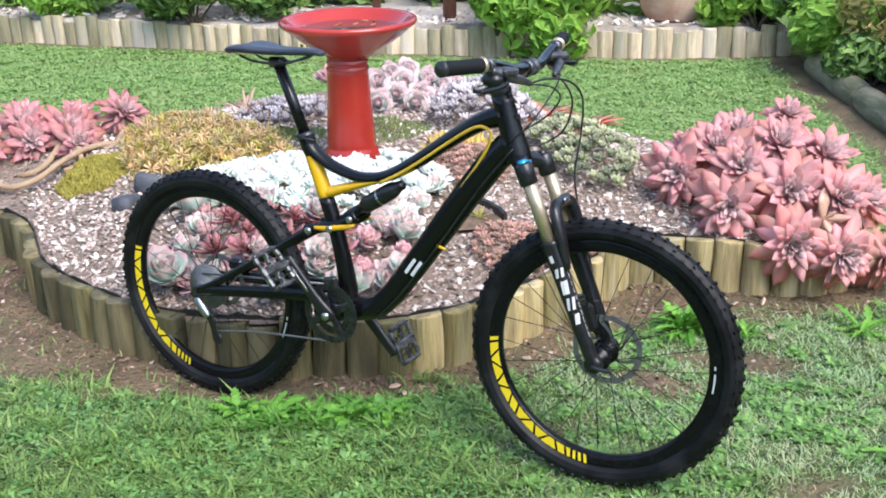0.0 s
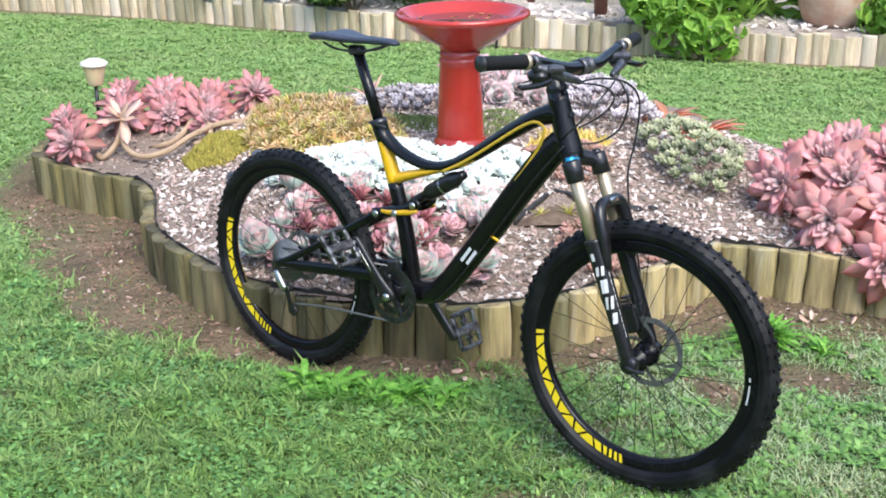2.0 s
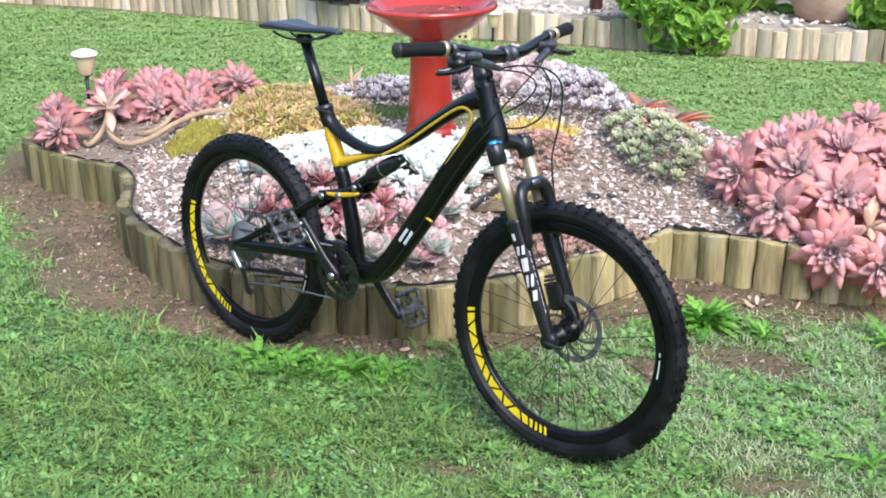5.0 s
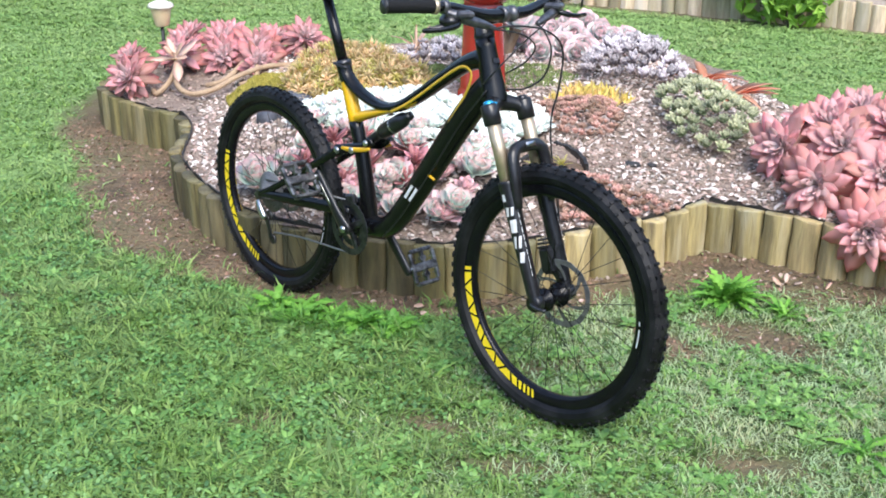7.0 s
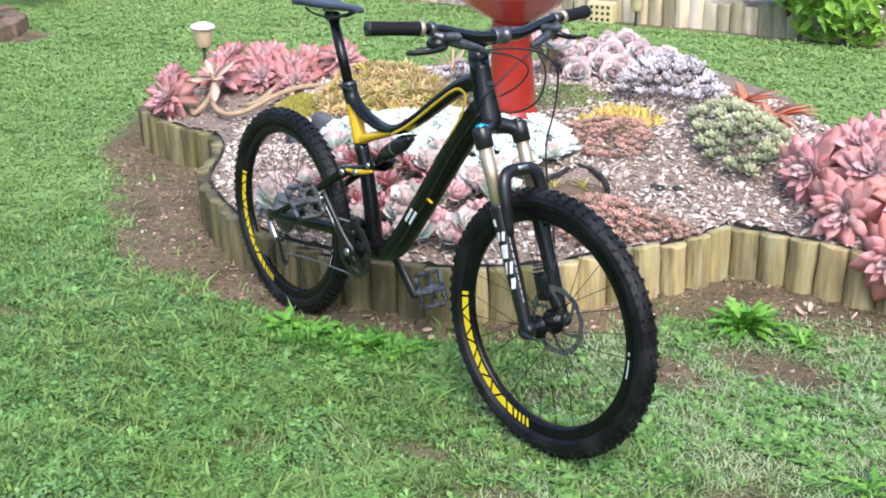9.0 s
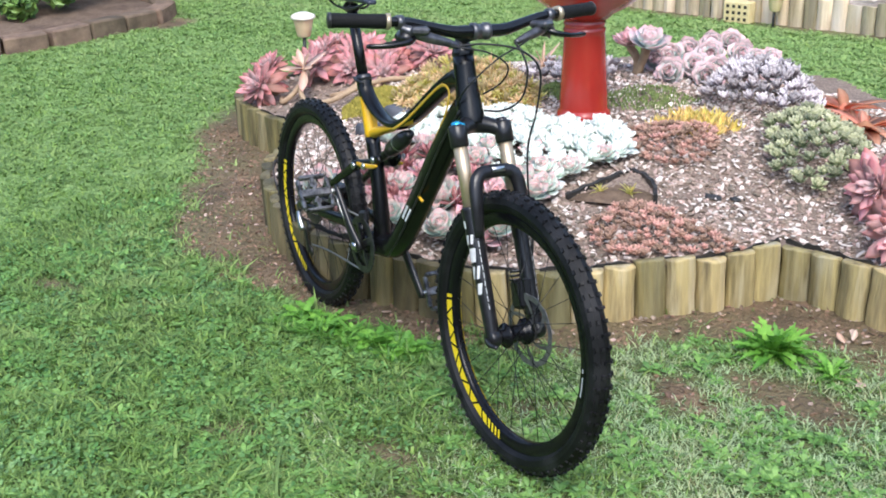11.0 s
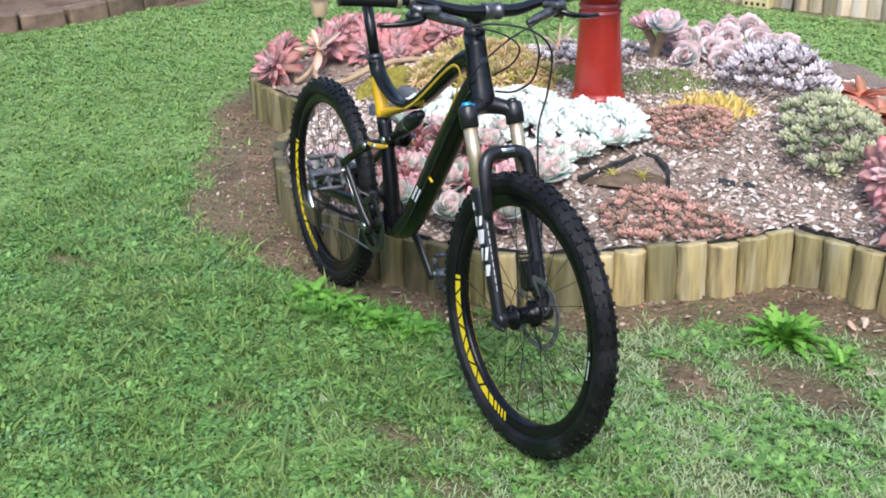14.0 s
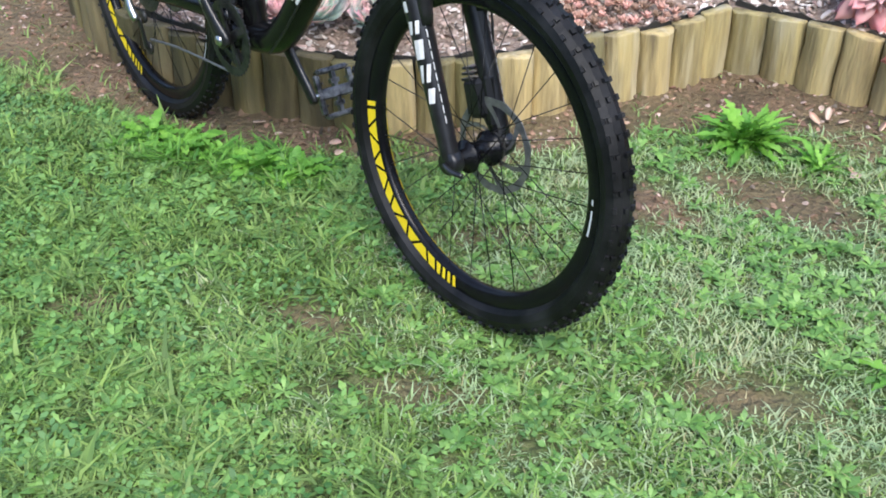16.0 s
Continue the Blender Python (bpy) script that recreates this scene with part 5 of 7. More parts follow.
pot = thing("plant_pot", pose(1.62, 7.9, 0.21), "large pale terracotta pot with a rounded belly on the far border", "plant pot")
part("pot_body", lathe([(0, 0), (0.17, 0), (0.2, 0.03), (0.235, 0.12), (0.25, 0.24), (0.235, 0.37), (0.2, 0.46), (0.19, 0.49), (0.205, 0.5), (0.215, 0.52), (0.21, 0.54), (0.18, 0.54), (0.17, 0.5)], 40), M["pot"], pot)
part("pot_soil", lathe([(0.172, 0.505), (0, 0.52)], 24), M["soil"], pot)
tagged(part("border_post", sweep([(0, 0, -0.3, 0.05), (0, 0, 1.4, 0.045)], sides=8, n=1), M["post"], at=pose(0.02, 8.05, 0.22)), "dark reddish-brown wooden post in the far border", "post")
tagged(part("border_post", sweep([(0, 0, -0.3, 0.035), (0, 0, 1.4, 0.035)], sides=8, n=1), M["post"], at=pose(-0.55, 8.6, 0.22)), "thin reddish-brown wooden post in the far border", "post")

brick = thing("vent_brick", pose(-0.99, 7.93, 0.075, 0, 0, -8), "yellow clay vent brick lying by the far log wall", "brick")
part("brick_body", box(0.2, 0.09, 0.15, c=0.006), M["brick"], brick, smooth=False)
# thin dark plates on the solid face, coloured like the shade inside vent holes
for i in range(4):
    for j in range(3):
        part("brick_hole", box(0.022, 0.004, 0.022, Matrix.Translation((-0.066 + i * 0.044, -0.0465, -0.044 + j * 0.044)), 0.002), M["hole_shade"], brick, smooth=False)


# ---- succulents ----
def leaf_geo(length, width, thick, curl, pointed=1.0, st=6, cup=0.25):
    """A fleshy leaf along +x, its base at the origin; curl lifts (+) or drops (-) the tip."""
    g = Geo()
    v, f, a = [], [], []
    for i in range(st):
        t = i / (st - 1)
        w = width * (0.42 + 0.58 * math.sin(math.pi * min(t / 0.62, 1) / 2)) if t < 0.62 else width * max((1 - ((t - 0.62) / 0.38) ** (1.5 + (1 - pointed))) ** (0.5 + 0.5 * pointed), 0)
        w = max(w, width * 0.03) / 2
        th = thick * (1 - 0.75 * t)
        x, z = length * t, curl * length * t * t
        v += [(x, w, z + cup * w), (x, 0, z), (x, -w, z + cup * w), (x, 0, z - th)]
        a += [t] * 4
        if i:
            o = 4 * (i - 1)
            for k in range(4):
                f.append((o + k, o + (k + 1) % 4, o + 4 + (k + 1) % 4, o + 4 + k))
    f.append((4 * st - 4, 4 * st - 3, 4 * st - 2, 4 * st - 1))
    return g.add(v, [q[::-1] for q in f], a)


def rosette_geo(radius, leaves, seed, width=0.36, thick=0.07, open_=78, closed=12, pointed=0.6, curl=0.15, st=5):
    """A whole rosette as one mesh: outer leaves flat, inner ones upright."""
    rnd = random.Random(seed)
    g = Geo()
    for i in range(leaves):
        t = i / max(leaves - 1, 1)
        ln = radius * (1.0 - 0.62 * t ** 1.2) * rnd.uniform(0.92, 1.06)
        lg = leaf_geo(ln, radius * width * (1 - 0.4 * t), radius * thick, curl, pointed, st)
        pitch = open_ + (closed - open_) * t + rnd.uniform(-5, 5)
        m = Matrix.Translation((0, 0, radius * 0.16 * t)) @ pose(0, 0, 0, 0, 0, 137.5 * i + rnd.uniform(-6, 6)) @ Matrix.Rotation(radians(-(90 - pitch)), 4, "Y") @ pose(radius * 0.04, 0, 0)
        if not g.v:
            g.add([(0, 0, 0)], [])
        o = len(g.v)
        g.join(lg, m)
        g.f += [(0, o + 1, o), (0, o + 2, o + 1), (0, o + 3, o + 2), (0, o, o + 3)]
    return g


def big_rosette(clump, p, direction, radius, seed, leaf_meshes, leaves=26):
    """A pink rosette whose leaves are pieces of their own."""
    rnd = random.Random(seed)
    core = part("rosette", lathe([(0, -radius * 0.3), (radius * 0.1, -radius * 0.25), (radius * 0.11, 0), (0, radius * 0.16)], 8), leaf_meshes[0].materials[0], clump, at=turn_to(p, direction, rnd.uniform(0, 360)))
    for i in range(leaves):
        t = i / (leaves - 1)
        pitch = 84 - 62 * t ** 1.3 + rnd.uniform(-6, 6)
        if t < 0.25:
            pitch += rnd.uniform(5, 38)
        m = Matrix.Translation((0, 0, radius * 0.14 * t)) @ pose(0, 0, 0, 0, 0, 137.5 * i + rnd.uniform(-14, 14)) @ Matrix.Rotation(radians(-(90 - pitch)), 4, "Y") @ pose(radius * 0.06, 0, 0, rnd.uniform(-14, 14), 0, 0)
        s = radius / 0.15 * (1.02 - 0.7 * t ** 0.9) * rnd.uniform(0.82, 1.1)
        if len(leaf_meshes) > 6:
            me = leaf_meshes[rnd.randrange(3) + (3 if t < 0.22 + rnd.uniform(-0.1, 0.1) else 6 if t > 0.68 else 0)]
        else:
            me = rnd.choice(leaf_meshes)
        ob = part("leaf", me, None, core, at=m)
        ob.scale = (s, s * rnd.uniform(0.95, 1.2), s)
    return core


def build_pink_clumps():
    lm = [make_mesh("leaf", leaf_geo(0.15, 0.053, 0.012, c, 0.85, 6, 0.4), M["pink_leaf"]) for c in (0.05, 0.16, -0.05)]
    lm += [make_mesh("leaf", leaf_geo(0.15, 0.055, 0.012, c, 0.85, 6, 0.4), M["coral_leaf"]) for c in (0.05, -0.1, -0.22)]
    lm += [make_mesh("leaf", leaf_geo(0.15, 0.054, 0.014, c, 0.85, 6, 0.4), M["grey_leaf"]) for c in (0.05, 0.16, 0.0)]
    dm = [make_mesh("leaf", leaf_geo(0.15, 0.047, 0.012, c, 0.85, 6, 0.4), M[k]) for k, cs in (("dusty_leaf", (0.05, 0.16, -0.05)), ("rust_leaf", (0.05, -0.1, -0.22)), ("grey_leaf", (0.05, 0.16, 0.0))) for c in cs]
    pm = [make_mesh("leaf", leaf_geo(0.15, 0.052, 0.012, c, 1.0, 6, 0.3), M["peach_leaf"]) for c in (0.1, -0.05)]
    left = thing("pink_succulent", pose(-1.95, 4.55, bz(-1.95, 4.55)), "sprawling pink-grey succulent rosettes on bare tan stems", "succulent", "pink succulents")
    o = Vector((-1.95, 4.55, bz(-1.95, 4.55)))
    spots = [((-2.14, 4.24, 0.260), (-0.25, -0.75, 0.75), 0.16), ((-2.03, 4.52, 0.310), (-0.3, -0.4, 0.9), 0.15), ((-2.12, 4.72, 0.325), (-0.3, -0.2, 1), 0.15), ((-1.9, 4.72, 0.335), (0, -0.4, 1), 0.16), ((-1.82, 4.58, 0.305), (0.1, -0.7, 0.8), 0.16), ((-1.68, 4.66, 0.335), (0.2, -0.6, 0.9), 0.16),
             ((-1.62, 4.56, 0.295), (0.2, -0.7, 0.8), 0.15), ((-2.3, 4.5, 0.280), (-0.5, -0.3, 0.9), 0.13), ((-1.98, 4.92, 0.325), (0, 0.1, 1), 0.15), ((-1.72, 4.9, 0.325), (0.1, 0, 1), 0.14), ((-1.47, 4.78, 0.375), (0.25, -0.35, 1), 0.15), ((-2.22, 4.95, 0.310), (-0.4, 0.2, 1), 0.14)]
    for i, (p, d, r) in enumerate(spots):
        big_rosette(left, Vector(p) - o, Vector(d) + Vector((0.4, -0.4, 0.0)), r * 0.95, i, dm, 56)
    big_rosette(left, Vector((-1.95, 4.36, 0.34)) - o, (0.0, -0.6, 0.9), 0.15, 77, pm, 9)
    for pts in ([(-1.95, 4.36, 0.32), (-1.9, 4.26, 0.25), (-1.8, 4.21, 0.222), (-1.7, 4.25, 0.24), (-1.62, 4.36, 0.285), (-1.55, 4.5, 0.3), (-1.47, 4.6, 0.29)],
                [(-2.06, 4.3, 0.2), (-2.0, 4.24, 0.2), (-1.96, 4.3, 0.25), (-1.95, 4.36, 0.32)], [(-1.6, 4.4, 0.24), (-1.5, 4.5, 0.27), (-1.46, 4.66, 0.3), (-1.47, 4.78, 0.39)],
                [(-2.2, 4.5, 0.18), (-2.16, 4.36, 0.2), (-2.14, 4.28, 0.25)], [(-1.62, 4.36, 0.24), (-1.56, 4.4, 0.26), (-1.6, 4.5, 0.3)], [(-1.85, 4.45, 0.2), (-1.8, 4.38, 0.22), (-1.72, 4.42, 0.25), (-1.68, 4.6, 0.33)], [(-2.0, 4.75, 0.2), (-1.9, 4.72, 0.33)]):
        part("stem", sweep([tuple(Vector(p) - o) for p in pts], 0.013, 8, 5, (0, 0, 1)), M["stem"], left, "bare tan stem")

    o = Vector((1.1, 3.8, bz(1.1, 3.8)))
    right = thing("pink_succulent", Matrix.Translation(o), "large pink and coral succulent rosettes spilling over the log edging", "succulent", "pink succulents")
    spots = [((0.86, 3.90, 0.31), (-0.45, -0.6, 0.75), 0.165), ((1.02, 3.98, 0.38), (-0.1, -0.3, 1), 0.165), ((1.06, 3.78, 0.37), (0, -0.6, 0.9), 0.165), ((0.99, 3.66, 0.27), (-0.25, -0.9, 0.5), 0.16), ((1.2, 3.66, 0.32), (0.1, -0.8, 0.7), 0.165),
             ((1.16, 3.46, 0.2), (0.0, -0.95, 0.45), 0.155), ((1.32, 3.42, 0.17), (0.2, -0.95, 0.5), 0.14), ((1.36, 3.62, 0.3), (0.3, -0.7, 0.8), 0.16), ((1.22, 3.88, 0.42), (0.1, -0.3, 1), 0.16), ((1.38, 3.86, 0.38), (0.3, -0.3, 1), 0.155),
             ((1.12, 4.08, 0.41), (0, 0, 1), 0.15), ((1.34, 4.2, 0.45), (0.1, -0.2, 1), 0.11), ((1.48, 3.72, 0.26), (0.6, -0.4, 0.8), 0.15), ((1.5, 3.5, 0.12), (0.6, -0.8, 0.4), 0.13), ((0.94, 4.1, 0.34), (-0.3, 0, 1), 0.14), ((1.3, 4.04, 0.38), (0.2, 0.1, 1), 0.14)]
    for i, (p, d, r) in enumerate(spots):
        big_rosette(right, Vector(p) - o, Vector(d) + Vector((-0.05, -0.5, -0.1)), r, i + 40, lm, 58 if i < 12 else 44)
    big_rosette(right, Vector((1.27, 3.5, 0.27)) - o, (0.1, -0.8, 0.5), 0.13, 78, pm, 8)
    for pts in ([(1.2, 4.1, 0.25), (1.27, 4.16, 0.35), (1.34, 4.2, 0.43)], [(1.05, 3.75, 0.2), (1.08, 3.6, 0.24), (1.14, 3.5, 0.21)], [(1.1, 3.8, 0.2), (1.06, 3.78, 0.33)], [(1.2, 3.7, 0.2), (1.3, 3.55, 0.22), (1.32, 3.46, 0.18)], [(1.15, 3.85, 0.22), (1.22, 3.88, 0.38)]):
        part("stem", sweep([tuple(Vector(p) - o) for p in pts], 0.013, 8, 5, (0, 0, 1)), M["stem"], right, "bare tan stem")


build_pink_clumps()


def scatter(poly, gap, seed, tries=4000, limit=400):
    """Points inside a polygon no nearer to one another than gap."""
    rnd = random.Random(seed)
    xs, ys = [p[0] for p in poly], [p[1] for p in poly]
    got = []
    for _ in range(tries):
        x, y = rnd.uniform(min(xs), max(xs)), rnd.uniform(min(ys), max(ys))
        if not inside(poly, [x], [y])[0] or any((x - a) ** 2 + (y - b) ** 2 < gap * gap for a, b in got):
            continue
        got.append((x, y))
        if len(got) >= limit:
            break
    return got


def leafy_rosette(parent, m, radius, leaf_meshes, leaves, seed, mat, name="rosette", open_=68):
    """A rosette whose leaves are pieces of their own, round a small core."""
    rnd = random.Random(seed)
    core = part(name, CORE[mat], None, parent, at=m)
    core.scale = (radius, radius, radius)
    for i in range(leaves):
        t = i / (leaves - 1)
        pitch = open_ - (open_ - 10) * t + rnd.uniform(-5, 5)
        k = (1.0 - 0.6 * t ** 1.2) * rnd.uniform(0.93, 1.06)
        ob = part("leaf", rnd.choice(leaf_meshes), None, core, at=Matrix.Translation((0, 0, 0.16 * t)) @ pose(0, 0, 0, 0, 0, 137.5 * i + rnd.uniform(-6, 6)) @ Matrix.Rotation(radians(-(90 - pitch)), 4, "Y") @ pose(0.04, 0, 0))
        ob.scale = (k, k * (1.1 - 0.2 * t), k)
    return core


CORE = {}
GOLD = [(-1.36, 4.3), (-1.42, 4.6), (-1.25, 4.84), (-0.98, 4.76), (-0.72, 4.5), (-0.62, 4.26), (-0.76, 4.1), (-1.02, 4.0), (-1.22, 4.08)]


def rosette_mat(name, label, poly, gap, radii, meshes, seed, lift=0.02, face=0.35, group="", dome=0.0, leafy=None):
    """A mat of rosettes: one thing, each rosette a piece of it."""
    rnd = random.Random(seed)
    cx, cy = sum(p[0] for p in poly) / len(poly), sum(p[1] for p in poly) / len(poly)
    root = thing(name, pose(cx, cy, bz(cx, cy)), label, "succulent", group)
    o = Vector((cx, cy, bz(cx, cy)))
    for x, y in scatter(poly, gap, seed):
        r = rnd.uniform(*radii)
        edge = float(distance(poly, [x], [y])[0])
        z = bz(x, y) + lift + dome * min(edge / 0.12, 1) + rnd.uniform(-0.006, 0.01)
        away = Vector((x - cx, y - cy, 0)) * (face * 2.5)
        d = Vector((away.x + rnd.uniform(-0.25, 0.25), away.y - face * 0.5 + rnd.uniform(-0.25, 0.25), 1))
        m = turn_to(Vector((x, y, z)) - o, d, rnd.uniform(0, 360))
        if leafy:
            leafy_rosette(root, m, r, meshes, leafy[1], rnd.random(), leafy[0], open_=leafy[2])
        else:
            ob = part("rosette", rnd.choice(meshes), None, root, at=m)
            ob.scale = (r, r, r)
    return root


def build_rosettes():
    unit = lambda n, s, mat, **k: make_mesh("rosette", rosette_geo(1.0, n, s, **k), M[mat])
    white = [unit(24, i, "white_leaf", width=0.74, thick=0.14, pointed=0.0, curl=0.28, open_=86) for i in range(4)]
    for key in ("blush_leaf", "lilac_leaf", "wine_leaf", "rose_leaf", "milky_leaf"):
        CORE[key] = make_mesh("rosette", lathe([(0, -0.25), (0.12, -0.2), (0.13, 0), (0, 0.2)], 8), M[key])
    leafs = lambda mat, w, th, pt, c: [make_mesh("leaf", leaf_geo(1.0, w, th, k, pt, 5), M[mat]) for k in (c, c + 0.12, c - 0.1)]
    blush, lilac = leafs("blush_leaf", 0.8, 0.1, 0.05, 0.36), leafs("lilac_leaf", 0.86, 0.09, 0.0, 0.42)
    rose, milky = leafs("rose_leaf", 0.66, 0.1, 0.15, 0.3), leafs("milky_leaf", 0.72, 0.1, 0.1, 0.3)
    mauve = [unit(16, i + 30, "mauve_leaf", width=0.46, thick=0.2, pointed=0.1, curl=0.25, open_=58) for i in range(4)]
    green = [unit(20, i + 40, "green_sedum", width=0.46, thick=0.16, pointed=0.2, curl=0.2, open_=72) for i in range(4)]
    wine = leafs("wine_leaf", 0.4, 0.1, 0.6, 0.1)
    WHITE = [(-1.1, 3.8), (-1.0, 3.97), (-0.8, 4.09), (-0.62, 4.18), (-0.5, 4.1), (-0.4, 4.06), (-0.3, 4.09), (-0.2, 4.15), (-0.09, 4.04), (-0.03, 3.84), (-0.08, 3.68), (-0.14, 3.46), (-0.22, 3.48), (-0.36, 3.5), (-0.56, 3.6), (-0.75, 3.68)]
    rosette_mat("white_succulent_mat", "dense mat of chalky white-green rosettes round the bird bath foot", WHITE, 0.05, (0.042, 0.062), white, 1, 0.026, 0.25, dome=0.03)
    PINK = [(-0.98, 3.4), (-0.92, 3.66), (-0.74, 3.66), (-0.56, 3.57), (-0.36, 3.48), (-0.16, 3.44), (-0.12, 3.2), (-0.22, 3.06), (-0.45, 3.08), (-0.62, 3.12), (-0.8, 3.12), (-0.92, 3.24)]
    rosette_mat("blush_echeveria", "patch of blue-green rosettes edged with pink among bark chips", PINK, 0.19, (0.065, 0.095), blush, 2, 0.045, 0.3, leafy=("blush_leaf", 28, 82))
    rosette_mat("rose_echeveria", "rose-pink rosettes growing among blue-green ones", PINK, 0.14, (0.05, 0.075), rose, 21, 0.035, 0.3, leafy=("rose_leaf", 24, 78))
    rosette_mat("milky_echeveria", "milky pink rosettes growing among the bark chips", PINK, 0.2, (0.045, 0.065), milky, 22, 0.03, 0.3, leafy=("milky_leaf", 24, 80))
    rosette_mat("wine_echeveria", "dark wine-red rosettes growing between paler ones", [(-0.8, 3.3), (-0.75, 3.6), (-0.5, 3.52), (-0.3, 3.4), (-0.35, 3.2), (-0.6, 3.2)], 0.1, (0.06, 0.095), wine, 3, 0.055, 0.3, leafy=("wine_leaf", 16, 86))
    heads = [(-0.48, 5.24, 0.320, 0.079), (-0.42, 5.27, 0.335, 0.088), (-0.36, 5.35, 0.355, 0.081), (-0.23, 5.27, 0.365, 0.088), (-0.15, 5.13, 0.335, 0.092), (-0.34, 5.07, 0.315, 0.086), (-0.17, 5.06, 0.315, 0.086), (-0.3, 5.47, 0.375, 0.068), (-0.22, 5.52, 0.375, 0.074),
             (-0.12, 5.37, 0.355, 0.081), (-0.04, 5.33, 0.350, 0.066), (-0.08, 5.22, 0.315, 0.050), (-0.02, 5.2, 0.325, 0.064), (0.05, 5.26, 0.325, 0.077), (-0.12, 5.12, 0.285, 0.050), (-0.26, 5.16, 0.340, 0.077), (0.0, 5.42, 0.340, 0.066), (-0.4, 5.18, 0.320, 0.066)]
    o = Vector((-0.2, 5.25, bz(-0.2, 5.25)))
    clump = thing("lilac_echeveria", Matrix.Translation(o), "clump of large pale blue-green rosettes with lilac-pink edges", "succulent")
    for i, (x, y, z, r) in enumerate(heads):
        m = turn_to(Vector((x, y, z)) - o, (0.35 + (x + 0.2) * 1.2, -0.85 + (y - 5.25) * 0.8, 0.6), i * 57)
        leafy_rosette(clump, m, r, lilac, 34, i + 100, "lilac_leaf", open_=80)
        part("stalk", sweep([(x - o.x, y - o.y, z - o.z), (x - o.x, y - o.y + 0.02, (z - o.z) * 0.5), (x - o.x - 0.01, y - o.y + 0.03, -0.03)], 0.013, 8, 3, (1, 0, 0)), M["stem"], clump)
    LAV = [(-0.04, 4.66), (-0.08, 4.9), (0.02, 5.04), (0.22, 5.08), (0.36, 4.96), (0.42, 4.78), (0.36, 4.62), (0.18, 4.58)]
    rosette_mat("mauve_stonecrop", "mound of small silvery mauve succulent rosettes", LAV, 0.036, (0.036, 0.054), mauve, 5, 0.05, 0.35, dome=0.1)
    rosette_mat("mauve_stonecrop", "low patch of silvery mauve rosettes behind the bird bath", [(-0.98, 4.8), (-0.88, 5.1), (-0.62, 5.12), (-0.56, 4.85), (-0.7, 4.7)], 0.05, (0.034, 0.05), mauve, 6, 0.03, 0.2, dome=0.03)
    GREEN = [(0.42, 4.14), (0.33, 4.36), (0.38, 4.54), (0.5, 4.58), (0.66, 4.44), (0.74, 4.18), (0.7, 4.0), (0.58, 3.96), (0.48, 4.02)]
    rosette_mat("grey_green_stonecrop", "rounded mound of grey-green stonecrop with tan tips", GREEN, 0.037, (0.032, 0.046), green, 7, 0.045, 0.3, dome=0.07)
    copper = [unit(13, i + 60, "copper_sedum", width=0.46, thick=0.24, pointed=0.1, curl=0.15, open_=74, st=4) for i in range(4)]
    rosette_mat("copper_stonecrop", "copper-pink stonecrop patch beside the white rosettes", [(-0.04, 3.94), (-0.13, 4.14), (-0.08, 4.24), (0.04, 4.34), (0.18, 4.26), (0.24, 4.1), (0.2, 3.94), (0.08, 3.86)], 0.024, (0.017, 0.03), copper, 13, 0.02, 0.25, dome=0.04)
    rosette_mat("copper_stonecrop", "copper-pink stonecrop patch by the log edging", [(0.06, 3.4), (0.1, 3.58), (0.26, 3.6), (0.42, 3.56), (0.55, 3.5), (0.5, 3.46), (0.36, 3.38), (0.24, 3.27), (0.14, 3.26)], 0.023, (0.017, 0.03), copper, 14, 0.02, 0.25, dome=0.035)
    for key, mt, seed, gap in (("golden_stonecrop_sprigs", "gold_sprig", 70, 0.046), ("lime_stonecrop_sprigs", "lime_sprig", 75, 0.075)):
        sprig = [unit(13, i + seed, mt, width=0.17, thick=0.1, pointed=0.7, curl=c, open_=82, closed=5, st=5) for i, c in enumerate((0.3, -0.3, 0.6, -0.5))]
        rosette_mat(key, "twiggy golden-tan stonecrop sprigs over a mossy mound" if mt == "gold_sprig" else "lime-yellow stonecrop sprigs over a mossy mound", GOLD, gap, (0.03, 0.055), sprig, seed, 0.02, 0.5, dome=0.075)
    for x, y, r in ((-0.15, 3.47, 0.06), (-0.12, 3.61, 0.055), (-0.22, 3.43, 0.055), (-0.06, 3.76, 0.05), (-0.2, 3.56, 0.06), (-0.45, 3.62, 0.06), (-0.3, 3.66, 0.055), (-0.7, 3.85, 0.06), (-0.55, 3.95, 0.055), (-0.9, 3.85, 0.06)):
        one = leafy_rosette(None, turn_to((x, y, bz(x, y) + 0.045), (0.1, -0.3, 1)), r, blush, 26, x * 3, "blush_leaf", "mint_echeveria", 82)
        tagged(one, "mint green rosette with faint pink rims among white ones", "succulent", "mint rosettes")
    # tall rosette on a stalk beside the lilac clump, and pale single ones
    z = bz(-0.5, 4.9)
    tall = thing("stalked_echeveria", pose(-0.53, 5.09, z), "lilac rosettes on thick bare stalks beside the lilac clump", "succulent")
    for k, (p, r) in enumerate((((0.08, -0.05, 0.15), 0.1), ((-0.03, -0.01, 0.145), 0.09), ((0.02, 0.07, 0.14), 0.08))):
        part("stalk", sweep([(0, 0, -0.02), (p[0] * 0.3 + 0.02, p[1] * 0.4, p[2] * 0.5), p], 0.02, 8, 4, (1, 0, 0)), M["stem"], tall)
        leafy_rosette(tall, turn_to(p, (p[0] * 3, -0.25, 1)), r, rose if k == 1 else lilac, 28, k, "lilac_leaf", open_=88)
